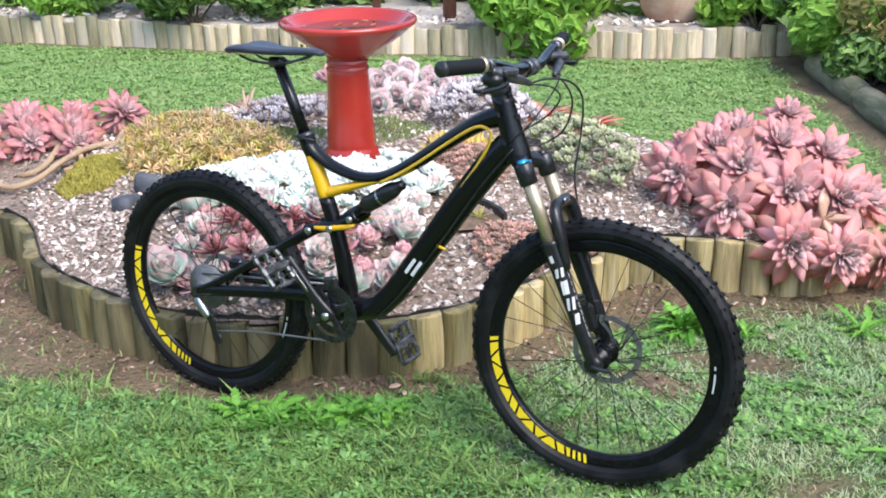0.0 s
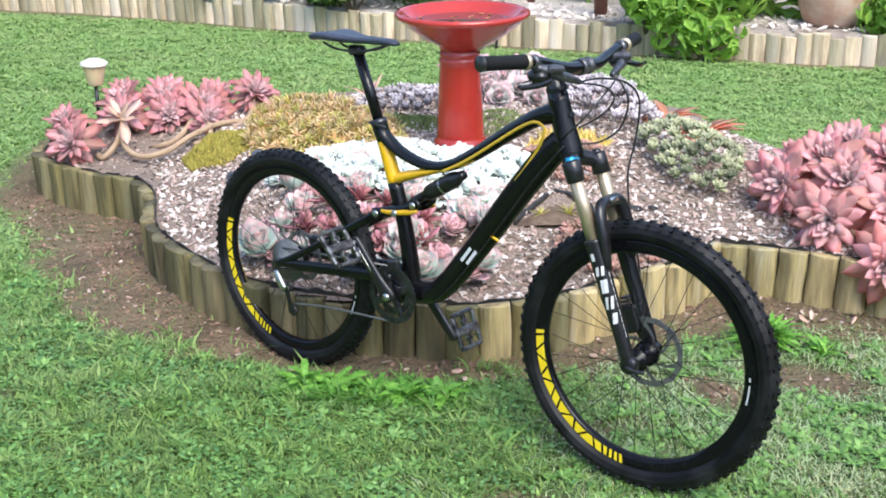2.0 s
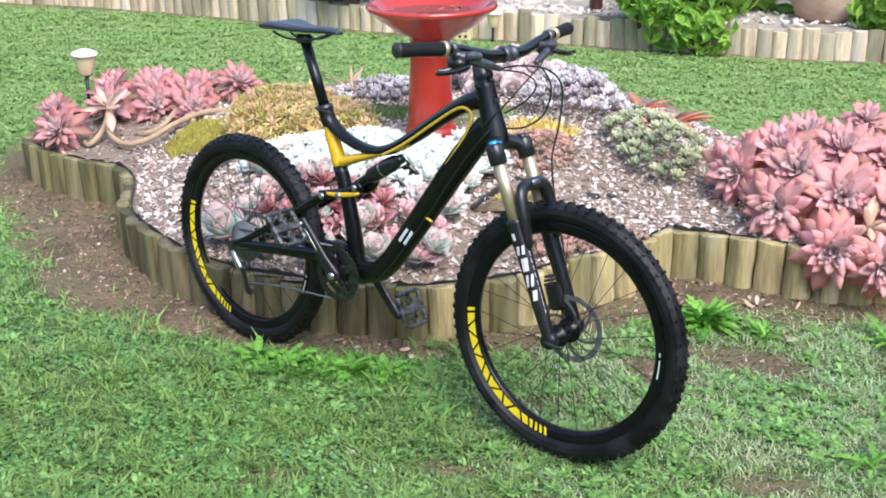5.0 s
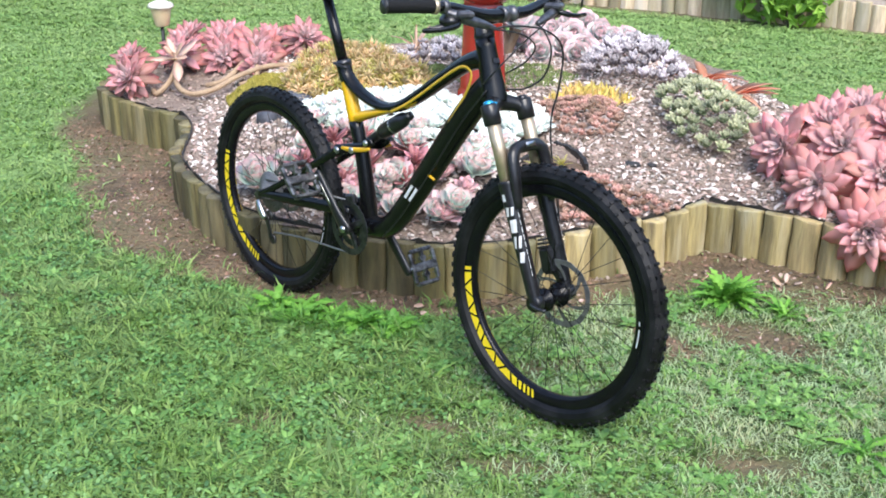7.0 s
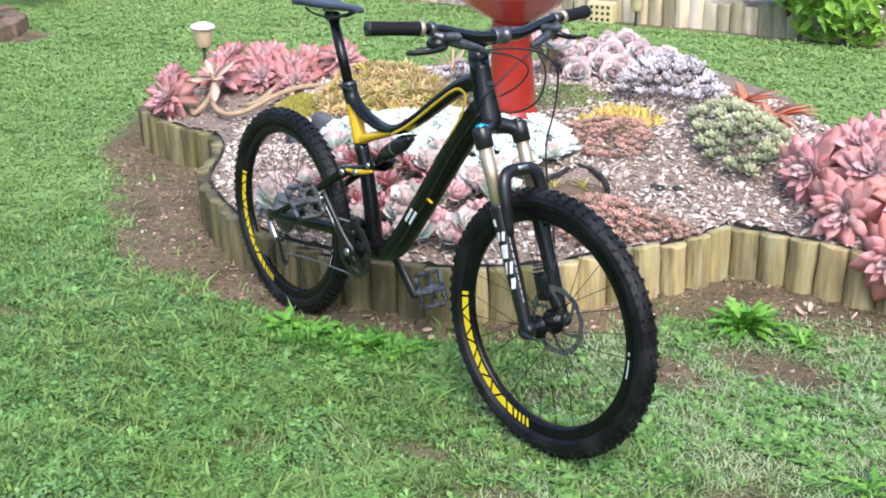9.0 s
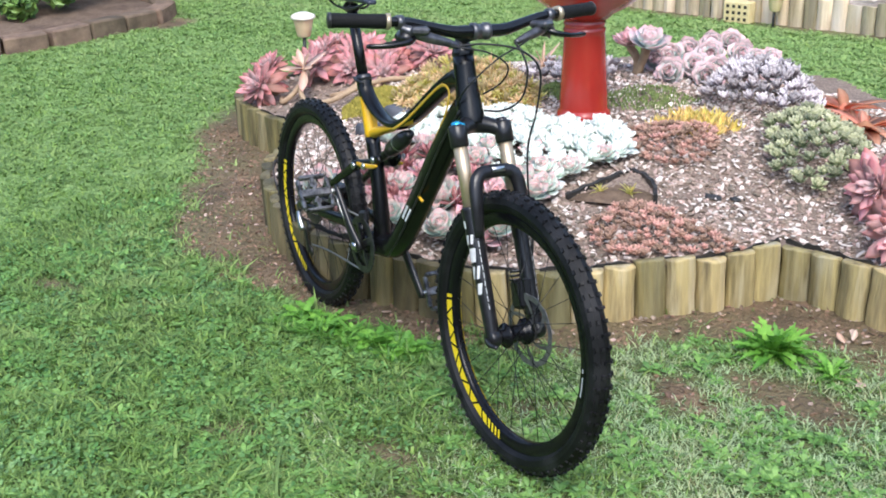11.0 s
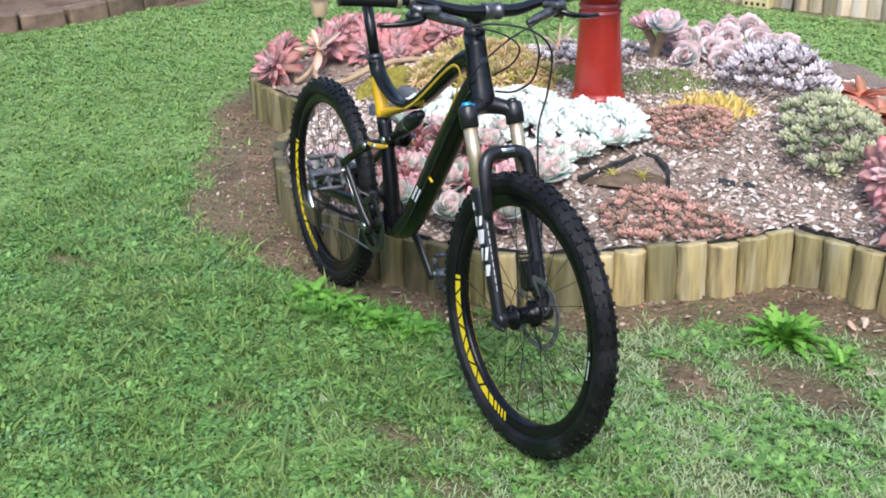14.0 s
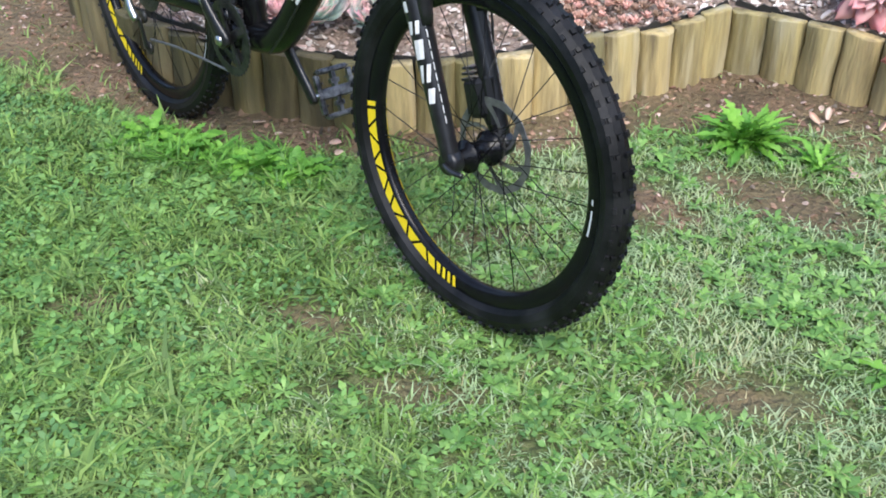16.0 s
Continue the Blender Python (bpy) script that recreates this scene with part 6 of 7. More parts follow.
    for x, y, r in ((-0.25, 3.46, 0.08), (-0.33, 3.1, 0.085), (-0.2, 3.12, 0.07), (-0.42, 3.2, 0.075), (-0.92, 3.22, 0.11), (-0.86, 3.5, 0.075)):
        one = leafy_rosette(None, turn_to((x, y, bz(x, y) + 0.035), (0.1, -0.35, 1)), r, blush, 28, x, "blush_leaf", "pale_echeveria", 82)
        tagged(one, "single pale blue-green rosette with pink leaf edges", "succulent", "pale rosettes")


build_rosettes()


def tuft_geo(poly, count, seed, height, leaf, spread=0.5, dome=0.0, base=None):
    """Many thin upright leaflets filling a polygon: a mossy cushion."""
    rs = np.random.RandomState(seed)
    p = np.array(poly)
    lo, hi = p.min(0), p.max(0)
    pts = lo + rs.rand(count * 3, 2) * (hi - lo)
    pts = pts[inside(poly, pts[:, 0], pts[:, 1])][:count]
    edge = np.clip(distance(poly, pts[:, 0], pts[:, 1]) / 0.14, 0, 1)
    z = bed_height(pts[:, 0], pts[:, 1]) + dome * np.sqrt(edge) * (0.8 + 0.3 * wobble(pts[:, 0], pts[:, 1], 14, seed))
    n = len(pts)
    a = rs.rand(n) * 2 * np.pi
    dirv = np.stack([np.cos(a) * spread * rs.rand(n), np.sin(a) * spread * rs.rand(n), np.ones(n)], -1)
    dirv /= np.linalg.norm(dirv, axis=1)[:, None]
    side = np.stack([-np.sin(a), np.cos(a), np.zeros(n)], -1)
    h = height * (0.6 + 0.7 * rs.rand(n))[:, None]
    w = leaf * (0.7 + 0.6 * rs.rand(n))[:, None]
    c = np.stack([pts[:, 0], pts[:, 1], z], -1)
    out = np.cross(side, dirv)
    v = np.stack([c - dirv * h * 0.3, c + side * w + dirv * h * 0.45, c - side * w + dirv * h * 0.45, c + out * w * 0.9 + dirv * h * 0.4, c + dirv * h], 1).reshape(-1, 3)
    i = np.arange(n)[:, None] * 5
    f = np.concatenate([i + np.array([[0, 1, 3]]), i + np.array([[0, 3, 2]]), i + np.array([[1, 4, 3]]), i + np.array([[3, 4, 2]])]).astype(int)
    g = Geo()
    g.v, g.f, g.a = v.tolist(), f.tolist(), [0.0] * len(v)
    return g


def build_cushions():
    def cushion(name, label, poly, count, seed, height, leaf, mat, spread=0.6, dome=0.05):
        tagged(part(name, tuft_geo(poly, count, seed, height, leaf, spread, dome), M[mat], smooth=False), label, "stonecrop", kind="stuff")
    cushion("golden_stonecrop", "golden-brown mossy stonecrop mound", GOLD, 5000, 11, 0.025, 0.006, "gold_moss", 2.4, 0.065)
    cushion("olive_moss", "olive green moss cushion beside the golden mound", [(-1.62, 4.22), (-1.58, 4.42), (-1.4, 4.45), (-1.3, 4.28), (-1.38, 4.12), (-1.52, 4.1)], 3500, 12, 0.018, 0.004, "olive_moss", 0.8, 0.07)
    cushion("yellow_stonecrop", "yellow-tipped stonecrop patch", [(-0.12, 4.28), (-0.08, 4.5), (0.08, 4.54), (0.22, 4.42), (0.16, 4.26), (0.02, 4.24)], 380, 15, 0.045, 0.007, "yellow_sedum", 1.5, 0.02)
    cushion("green_ground_cover", "low green ground cover behind the bird bath", [(-0.5, 4.55), (-0.45, 4.85), (-0.3, 4.92), (-0.06, 4.76), (-0.14, 4.54), (-0.3, 4.46)], 800, 16, 0.016, 0.004, "green_moss", 0.9, 0.02)
    cushion("green_ground_cover", "low green ground cover beside the bird bath", [(-0.85, 4.55), (-0.8, 4.78), (-0.55, 4.72), (-0.56, 4.5)], 700, 17, 0.016, 0.005, "green_moss", 0.9, 0.02)


build_cushions()


def strap_plant(name, x, y, z, count, length, width, mat, label, seed, low=20, high=70, spread=360):
    """A tuft of long arching leaves, each a piece."""
    rnd = random.Random(seed)
    root = thing(name, pose(x, y, z), label, "plant")
    meshes = []
    for c in (0.3, 0.5, 0.75):
        g = Geo()
        v, f, a = [], [], []
        for i in range(8):
            t = i / 7
            w = width * (0.5 + 0.5 * math.sin(math.pi * min(t * 1.6, 1) * 0.5)) * (1 - t ** 3) / 2 + 0.0005
            px, pz = length * (t - 0.15 * c * t * t), -c * length * t * t * 0.7
            v += [(px, w, pz + w * 0.35), (px, 0, pz), (px, -w, pz + w * 0.35), (px, 0, pz - 0.003)]
            a += [t] * 4
            if i:
                o = 4 * i - 4
                f += [(o + k, o + 4 + k, o + 4 + (k + 1) % 4, o + (k + 1) % 4) for k in range(4)]
        meshes.append(make_mesh("leaf", g.add(v, f, a), M[mat]))
    part("crown", lathe([(0, -0.01), (width * 0.8, -0.01), (width * 0.6, 0.03), (0, 0.05)], 8), M[mat], root)
    for i in range(count):
        ob = part("leaf", rnd.choice(meshes), None, root, at=pose(0, 0, 0.01, 0, 0, rnd.uniform(0, spread)) @ Matrix.Rotation(radians(-rnd.uniform(low, high)), 4, "Y"))
        s = rnd.uniform(0.65, 1.1)
        ob.scale = (s, s, s)
    return root


strap_plant("red_bromeliad", 0.46, 5.02, bz(0.46, 5.02) + 0.02, 26, 0.19, 0.05, "red_leaf", "red-orange strap-leaved plant at the back of the bed", 3, 4, 38)
strap_plant("red_bromeliad", 0.6, 4.78, bz(0.6, 4.78) + 0.02, 22, 0.21, 0.055, "red_leaf", "red-orange strap-leaved plant drooping over the back edging", 4, 2, 32)
strap_plant("cream_yucca", -0.95, 4.95, bz(-0.95, 4.95), 9, 0.16, 0.02, "peach_leaf", "small cream spiky plant behind the golden mound", 5, 45, 85)

M["tray_soil"] = material("moist_brown_soil", (0.13, 0.085, 0.055), (0.22, 0.15, 0.1), 40, 0.9, bump=1.0, bump_scale=60, c3=(0.1, 0.065, 0.04), big=8)
# sunken black plant tray: two rim walls meeting in a corner over bare soil, and dark scraps in the gravel
tray = thing("sunken_tray", pose(0.05, 3.66, bz(0.05, 3.66)), "half-buried black plastic tray of soil among the chips", "tray")
for wall in ([(-0.13, -0.15), (-0.1, -0.06), (-0.06, 0.04), (-0.02, 0.13)], [(-0.02, 0.13), (0.04, 0.11), (0.1, 0.05), (0.14, -0.03)]):
    line = smooth_line(wall, 5)
    v, f = [], []
    for i, (px, py) in enumerate(line):
        d = Vector(line[min(i + 1, len(line) - 1)]) - Vector(line[max(i - 1, 0)])
        d = Vector((-d.y, d.x)).normalized() * 0.003
        top = 0.038 - 0.02 * (abs(px + 0.02) + abs(py - 0.13)) / 0.3 + 0.003 * math.sin(i * 1.7)
        v += [(px - d.x, py - d.y, -0.03), (px - d.x, py - d.y, top), (px + d.x * 3, py + d.y * 3, top + 0.003), (px + d.x * 3, py + d.y * 3, -0.03)]
        if i:
            o = 4 * i - 4
            f += [(o + k, o + (k + 1) % 4, o + 4 + (k + 1) % 4, o + 4 + k) for k in range(4)]
    f += [(0, 1, 2, 3), tuple(len(v) - 4 + k for k in (3, 2, 1, 0))]
    part("tray_wall", Geo().add(v, f), M["liner"], tray, smooth=False)
ring = smooth_line([(-0.13, -0.15), (-0.07, 0.02), (-0.02, 0.125), (0.06, 0.09), (0.13, -0.02), (0.08, -0.09), (-0.02, -0.13)], 4, closed=True)
gs = Geo()
v = [(0, 0, 0.012)] + [(px * k, py * k, 0.01 - 0.014 * k * k + 0.004 * math.sin(9 * px * k + 40 * py + j)) for k in (0.5, 1.0) for j, (px, py) in enumerate(ring)]
n = len(ring)
gs.add(v, [(0, i + 1, (i + 1) % n + 1) for i in range(n)] + [(i + 1, i + 1 + n, (i + 1) % n + 1 + n, (i + 1) % n + 1) for i in range(n)])
part("tray_soil", gs, M["tray_soil"], tray, "brown soil in the tray")
strap_plant("dry_sprig", 0.1, 3.63, bz(0.1, 3.63), 12, 0.055, 0.005, "lime_sprig", "thin dry yellow-green sprig in the tray", 15, 45, 88)
strap_plant("dry_sprig", 0.0, 3.6, bz(0.0, 3.6), 9, 0.045, 0.005, "lime_sprig", "thin dry yellow-green sprig in the tray", 16, 40, 88)
for i, (x, y, sx, sy, r) in enumerate(((0.33, 3.81, 0.06, 0.035, 20), (-1.17, 4.07, 0.14, 0.1, 10), (0.4, 3.86, 0.05, 0.03, 60), (-1.24, 3.93, 0.11, 0.08, 70))):
    tagged(part("dark_stone", box(sx, sy, 0.025 + sx * 0.35 if sx > 0.08 else 0.009, c=0.012 if sx > 0.08 else 0.003), M["slate" if sx > 0.08 else "liner"], at=pose(x, y, bz(x, y) + (0.012 if sx > 0.08 else 0.005), random.Random(i).uniform(-12, 12), 8, r)), "dark flat stone among the bark chips", "stone", "dark stones")


# ---- planting beyond the lawn ----
def foliage_geo(cx, cy, z0, rx, ry, h, count, leaf, seed, lobes=7):
    """Leaves gathered in uneven clumps."""
    rs = np.random.RandomState(seed)
    cen = np.stack([cx + rx * (rs.rand(lobes) * 1.6 - 0.8), cy + ry * (rs.rand(lobes) * 1.6 - 0.8), z0 + h * (0.25 + 0.6 * rs.rand(lobes))], -1)
    size = 0.25 + 0.35 * rs.rand(lobes)
    which = rs.randint(0, lobes, count)
    d = rs.randn(count, 3)
    d /= np.linalg.norm(d, axis=1)[:, None]
    rad = (0.6 + 0.45 * rs.rand(count)) * size[which]
    c = cen[which] + d * rad[:, None] * np.array([rx, ry, h * 0.8])
    c[:, 2] = np.maximum(c[:, 2], z0 + 0.02)
    n = d + rs.randn(count, 3) * 0.5
    n /= np.linalg.norm(n, axis=1)[:, None]
    t = np.cross(n, rs.randn(count, 3))
    t /= np.linalg.norm(t, axis=1)[:, None]
    b = np.cross(n, t)
    s = (leaf * (0.6 + 0.8 * rs.rand(count)))[:, None]
    v = np.stack([c - t * s, c + b * s * 0.45 + n * s * 0.12, c + t * s - n * s * 0.2, c - b * s * 0.45 + n * s * 0.12], 1).reshape(-1, 3)
    i = np.arange(count)[:, None] * 4
    f = np.concatenate([i + np.array([[0, 1, 2]]), i + np.array([[0, 2, 3]])])
    g = Geo()
    g.v, g.f, g.a = v.tolist(), f.tolist(), [0.0] * len(v)
    return g, cen


def shrub(x, y, z, rx, ry, h, count, leaf, mat, label, seed, name="shrub"):
    root = thing(name, pose(x, y, z), label, "shrub", "border shrubs")
    g, cen = foliage_geo(0, 0, 0, rx, ry, h, count, leaf, seed)
    part("crown", g, M[mat], root, smooth=False)
    gs = Geo()
    for p in cen:
        sweep([(0, 0, -0.05, 0.012), (p[0] * 0.4, p[1] * 0.4, p[2] * 0.5, 0.008), (p[0], p[1], p[2], 0.004)], sides=6, n=3, side=(1, 0, 0), geo=gs)
    part("trunk", gs, M["bark"], root)


SHRUBS = [(0.62, 7.78, 0.5, 0.3, 0.5, 1500, 0.06, "shrub_light"), (0.95, 8.15, 0.5, 0.4, 0.8, 1500, 0.07, "shrub_light"), (-1.4, 8.5, 0.6, 0.4, 0.6, 1800, 0.05, "shrub"), (-2.2, 8.7, 0.5, 0.4, 0.6, 1800, 0.05, "shrub"), (-0.7, 8.9, 0.5, 0.4, 0.7, 1500, 0.05, "shrub"),
          (-3.2, 9.3, 0.7, 0.4, 0.7, 1800, 0.06, "shrub"), (-4.4, 9.6, 0.8, 0.4, 0.8, 1800, 0.06, "ochre_shrub"), (-5.8, 9.9, 0.9, 0.5, 0.9, 1800, 0.06, "shrub"), (2.1, 8.1, 0.4, 0.3, 0.5, 1400, 0.05, "ochre_shrub"), (2.5, 7.6, 0.35, 0.4, 0.5, 1500, 0.045, "shrub"), (0.3, 8.8, 0.6, 0.4, 0.8, 1400, 0.06, "shrub_dark"),
          (2.75, 6.7, 0.4, 0.5, 0.5, 1500, 0.04, "ochre_shrub"), (2.7, 5.8, 0.35, 0.5, 0.4, 1400, 0.035, "shrub"), (2.75, 4.9, 0.4, 0.5, 0.4, 1400, 0.04, "shrub"), (2.9, 3.9, 0.5, 0.5, 0.5, 1200, 0.045, "shrub"), (3.2, 7.6, 0.6, 0.6, 0.8, 1600, 0.06, "shrub"), (3.4, 6.0, 0.6, 0.8, 0.8, 1600, 0.06, "shrub"),
          (2.15, 7.55, 0.35, 0.25, 0.4, 1500, 0.045, "shrub_light"), (2.55, 7.05, 0.3, 0.35, 0.45, 1500, 0.05, "shrub_light"), (2.5, 6.3, 0.22, 0.4, 0.3, 1200, 0.04, "shrub"), (2.62, 5.4, 0.25, 0.4, 0.35, 1200, 0.045, "shrub_light"), (2.55, 4.5, 0.22, 0.35, 0.3, 1200, 0.04, "ochre_shrub"), (1.95, 7.75, 0.3, 0.2, 0.45, 1200, 0.05, "shrub"), (0.35, 7.72, 0.3, 0.2, 0.35, 1200, 0.05, "shrub_light"), (-1.9, 8.25, 0.4, 0.2, 0.3, 1200, 0.045, "shrub"), (-3.0, 8.75, 0.5, 0.25, 0.35, 1200, 0.05, "shrub_light"),
          (-6.15, 4.95, 0.35, 0.4, 0.4, 1200, 0.05, "shrub_light"), (-6.1, 5.8, 0.5, 0.5, 0.5, 1200, 0.05, "shrub"), (-6.2, 7.0, 0.5, 0.6, 0.6, 1200, 0.05, "shrub"), (-6.4, 8.2, 0.6, 0.6, 0.8, 1200, 0.06, "shrub")]
for i, (x, y, rx, ry, h, n, lf, mt) in enumerate(SHRUBS):
    what = {"shrub": "leafy mid-green shrub in the border", "shrub_light": "bright green broad-leaved shrub hanging over the border", "shrub_dark": "dark green leafy shrub behind the border", "ochre_shrub": "olive and ochre twiggy shrub in the border"}[mt]
    shrub(x, y, 0.2 if y > 7.4 else 0.08, rx, ry, h, n, lf, mt, what, i + 60)
shrub(0.76, 7.53, 0.03, 0.32, 0.1, 0.32, 230, 0.065, "shrub_light", "bright lobed vine leaves hanging over the far log wall", 91, "vine")
strap_plant("iris_clump", 1.05, 8.0, 0.22, 30, 0.55, 0.03, "shrub", "clump of long green strap leaves in the far border", 9, 40, 85)
strap_plant("iris_clump", 2.3, 7.75, 0.22, 30, 0.5, 0.03, "shrub", "clump of long green strap leaves beside the log wall", 10, 40, 85)
strap_plant("iris_clump", -0.1, 8.6, 0.22, 24, 0.5, 0.03, "shrub", "clump of long green strap leaves behind the posts", 12, 40, 85)


def build_hedge():
    rs = np.random.RandomState(2)
    g = Geo()
    sides = [((-9, 10.6), (6, 10.4)), ((5.2, 10.4), (5.4, -4)), ((-8.6, 10.6), (-8.8, -4)), ((-8.8, -4.5), (5.4, -4.5))]
    for (x0, y0), (x1, y1) in sides:
        n = int(900 * math.hypot(x1 - x0, y1 - y0) / 3)
        t = rs.rand(n)
        c = np.stack([x0 + (x1 - x0) * t + rs.randn(n) * 0.25, y0 + (y1 - y0) * t + rs.randn(n) * 0.25, 0.1 + 2.1 * rs.rand(n)], -1)
        d = rs.randn(n, 3) * 0.16
        e = rs.randn(n, 3) * 0.09
        v = np.stack([c - d, c + e, c + d, c - e], 1).reshape(-1, 3)
        i = np.arange(n)[:, None] * 4
        g.add(v.tolist(), np.concatenate([i + np.array([[0, 1, 2]]), i + np.array([[0, 2, 3]])]).tolist())
    tagged(part("hedge", g, M["shrub_dark"], smooth=False), "dense dark green hedge closing the garden", "hedge", kind="stuff")
    for k, ((x0, y0), (x1, y1)) in enumerate(sides):
        ln = math.hypot(x1 - x0, y1 - y0)
        fence = tagged(part("boundary_fence", box(ln, 0.05, 1.9), M["bark"], at=pose((x0 + x1) / 2, (y0 + y1) / 2, 0.95, 0, 0, math.degrees(math.atan2(y1 - y0, x1 - x0))), smooth=False), "dark boundary fence behind the hedge", "fence", kind="structure")


build_hedge()


# ---- weeds and litter ----
def weed_leaf(length, width, droop, lobe=0.45, seed=0):
    """A lobed, ruffled leaf along +x."""
    rnd = random.Random(seed)
    g = Geo()
    v, f = [], []
    for k in range(25):
        t = k / 24
        w = width * (0.22 + 0.78 * t ** 0.7) * (1 - t ** 5) * (1 - lobe * (0.0, 0.45, 1.0, 0.3)[k % 4]) / 2 + 0.0005
        x, z = length * t, -droop * length * t * t
        v += [(x + w * 0.25, w, z + w * rnd.uniform(-0.15, 0.6)), (x, 0, z), (x + w * 0.25, -w, z + w * rnd.uniform(-0.15, 0.6))]
        if k:
            o = 3 * k - 3
            f += [(o, o + 3, o + 4, o + 1), (o + 1, o + 4, o + 5, o + 2)]
    return make_mesh("leaf", g.add(v, f), M["weed"])


WEED_LEAVES = [weed_leaf(0.2, 0.072, d, j, i) for i, (d, j) in enumerate(((0.3, 0.5), (0.55, 0.62), (0.85, 0.5), (0.4, 0.6)))]
BROAD_LEAVES = [weed_leaf(0.2, 0.1, d, j, i + 9) for i, (d, j) in enumerate(((0.2, 0.2), (0.5, 0.35), (0.7, 0.15)))]


def build_weed(x, y, count, size, label, seed):
    rnd = random.Random(seed)
    root = part("weed", lathe([(0, -0.01), (0.012, -0.01), (0.008, 0.012), (0, 0.016)], 8), M["weed"], at=pose(x, y, gz(x, y)))
    tagged(root, label, "weed", "lawn weeds")
    for i in range(count):
        ob = part("leaf", rnd.choice(BROAD_LEAVES if "broad" in label else WEED_LEAVES), None, root, at=pose(rnd.uniform(-0.2, 0.2) * size, rnd.uniform(-0.2, 0.2) * size, 0.008, 0, 0, 137.5 * i + rnd.uniform(-12, 12)) @ Matrix.Rotation(radians(-(rnd.uniform(6, 58) if "broad" in label else rnd.uniform(4, 78))), 4, "Y"))
        s = size / 0.2 * rnd.uniform(0.55, 1.05)
        ob.scale = (s, s * rnd.uniform(0.8, 1.2), s)


for i, (x, y, n, ln, label) in enumerate((
        (0.755, 3.19, 140, 0.112, "bright green dandelion clump in the bare soil"), (0.93, 3.13, 26, 0.075, "small green dandelion beside the larger clump"),
        (-0.62, 2.73, 30, 0.075, "low broad-leaved weed at the lawn's edge"), (-0.52, 2.7, 34, 0.085, "low broad-leaved weed at the lawn's edge"), (-0.4, 2.69, 26, 0.07, "low broad-leaved weed at the lawn's edge"), (-0.3, 2.68, 36, 0.085, "low broad-leaved weed at the lawn's edge"), (-0.2, 2.7, 30, 0.075, "low broad-leaved weed at the lawn's edge"),
        (1.16, 2.42, 16, 0.1, "pale green flat weed in the lawn"), (1.28, 2.62, 14, 0.09, "pale green flat weed in the lawn"), (1.32, 3.15, 20, 0.11, "green weed by the succulent"), (1.5, 3.22, 20, 0.12, "green weed by the succulent"))):
    build_weed(x, y, n, ln, label, i)


def petal_geo(seed):
    rnd = random.Random(seed)
    g = Geo()
    for i in range(1):
        g.join(leaf_geo(0.036, 0.02, 0.004, rnd.uniform(-0.2, 0.5), 0.8, 5), pose(rnd.uniform(-0.02, 0.02), rnd.uniform(-0.02, 0.02), 0.006, rnd.uniform(-30, 30), rnd.uniform(-30, 10), rnd.uniform(0, 360)))
    return g


for i, (x, y) in enumerate(((0.9, 3.36), (1.03, 3.12), (0.66, 3.3), (0.98, 3.4), (1.06, 3.36), (0.2, 3.02), (0.05, 2.86), (-0.15, 2.84), (0.56, 3.36), (0.94, 3.38), (1.0, 3.16), (0.7, 3.33), (0.24, 3.04), (0.0, 2.88), (-0.2, 2.86), (1.1, 3.3), (0.46, 3.2), (-0.4, 2.87))):
    tagged(part("fallen_leaf", petal_geo(i), M["dry_leaf"] if i % 2 else M["peach_leaf"], at=pose(x, y, gz(x, y) + 0.004, 0, 0, i * 70)), "dry fallen succulent leaves on the soil", "fallen leaf", "fallen leaves")


# ---- bark and shell chips ----
ICO_V = [(0, 0, 1), (0.89, 0, 0.45), (0.28, 0.85, 0.45), (-0.72, 0.53, 0.45), (-0.72, -0.53, 0.45), (0.28, -0.85, 0.45), (0.72, 0.53, -0.45), (-0.28, 0.85, -0.45), (-0.89, 0, -0.45), (-0.28, -0.85, -0.45), (0.72, -0.53, -0.45), (0, 0, -1)]
ICO_F = [(0, 1, 2), (0, 2, 3), (0, 3, 4), (0, 4, 5), (0, 5, 1), (1, 6, 2), (2, 7, 3), (3, 8, 4), (4, 9, 5), (5, 10, 1), (2, 6, 7), (3, 7, 8), (4, 8, 9), (5, 9, 10), (1, 10, 6), (11, 7, 6), (11, 8, 7), (11, 9, 8), (11, 10, 9), (11, 6, 10)]


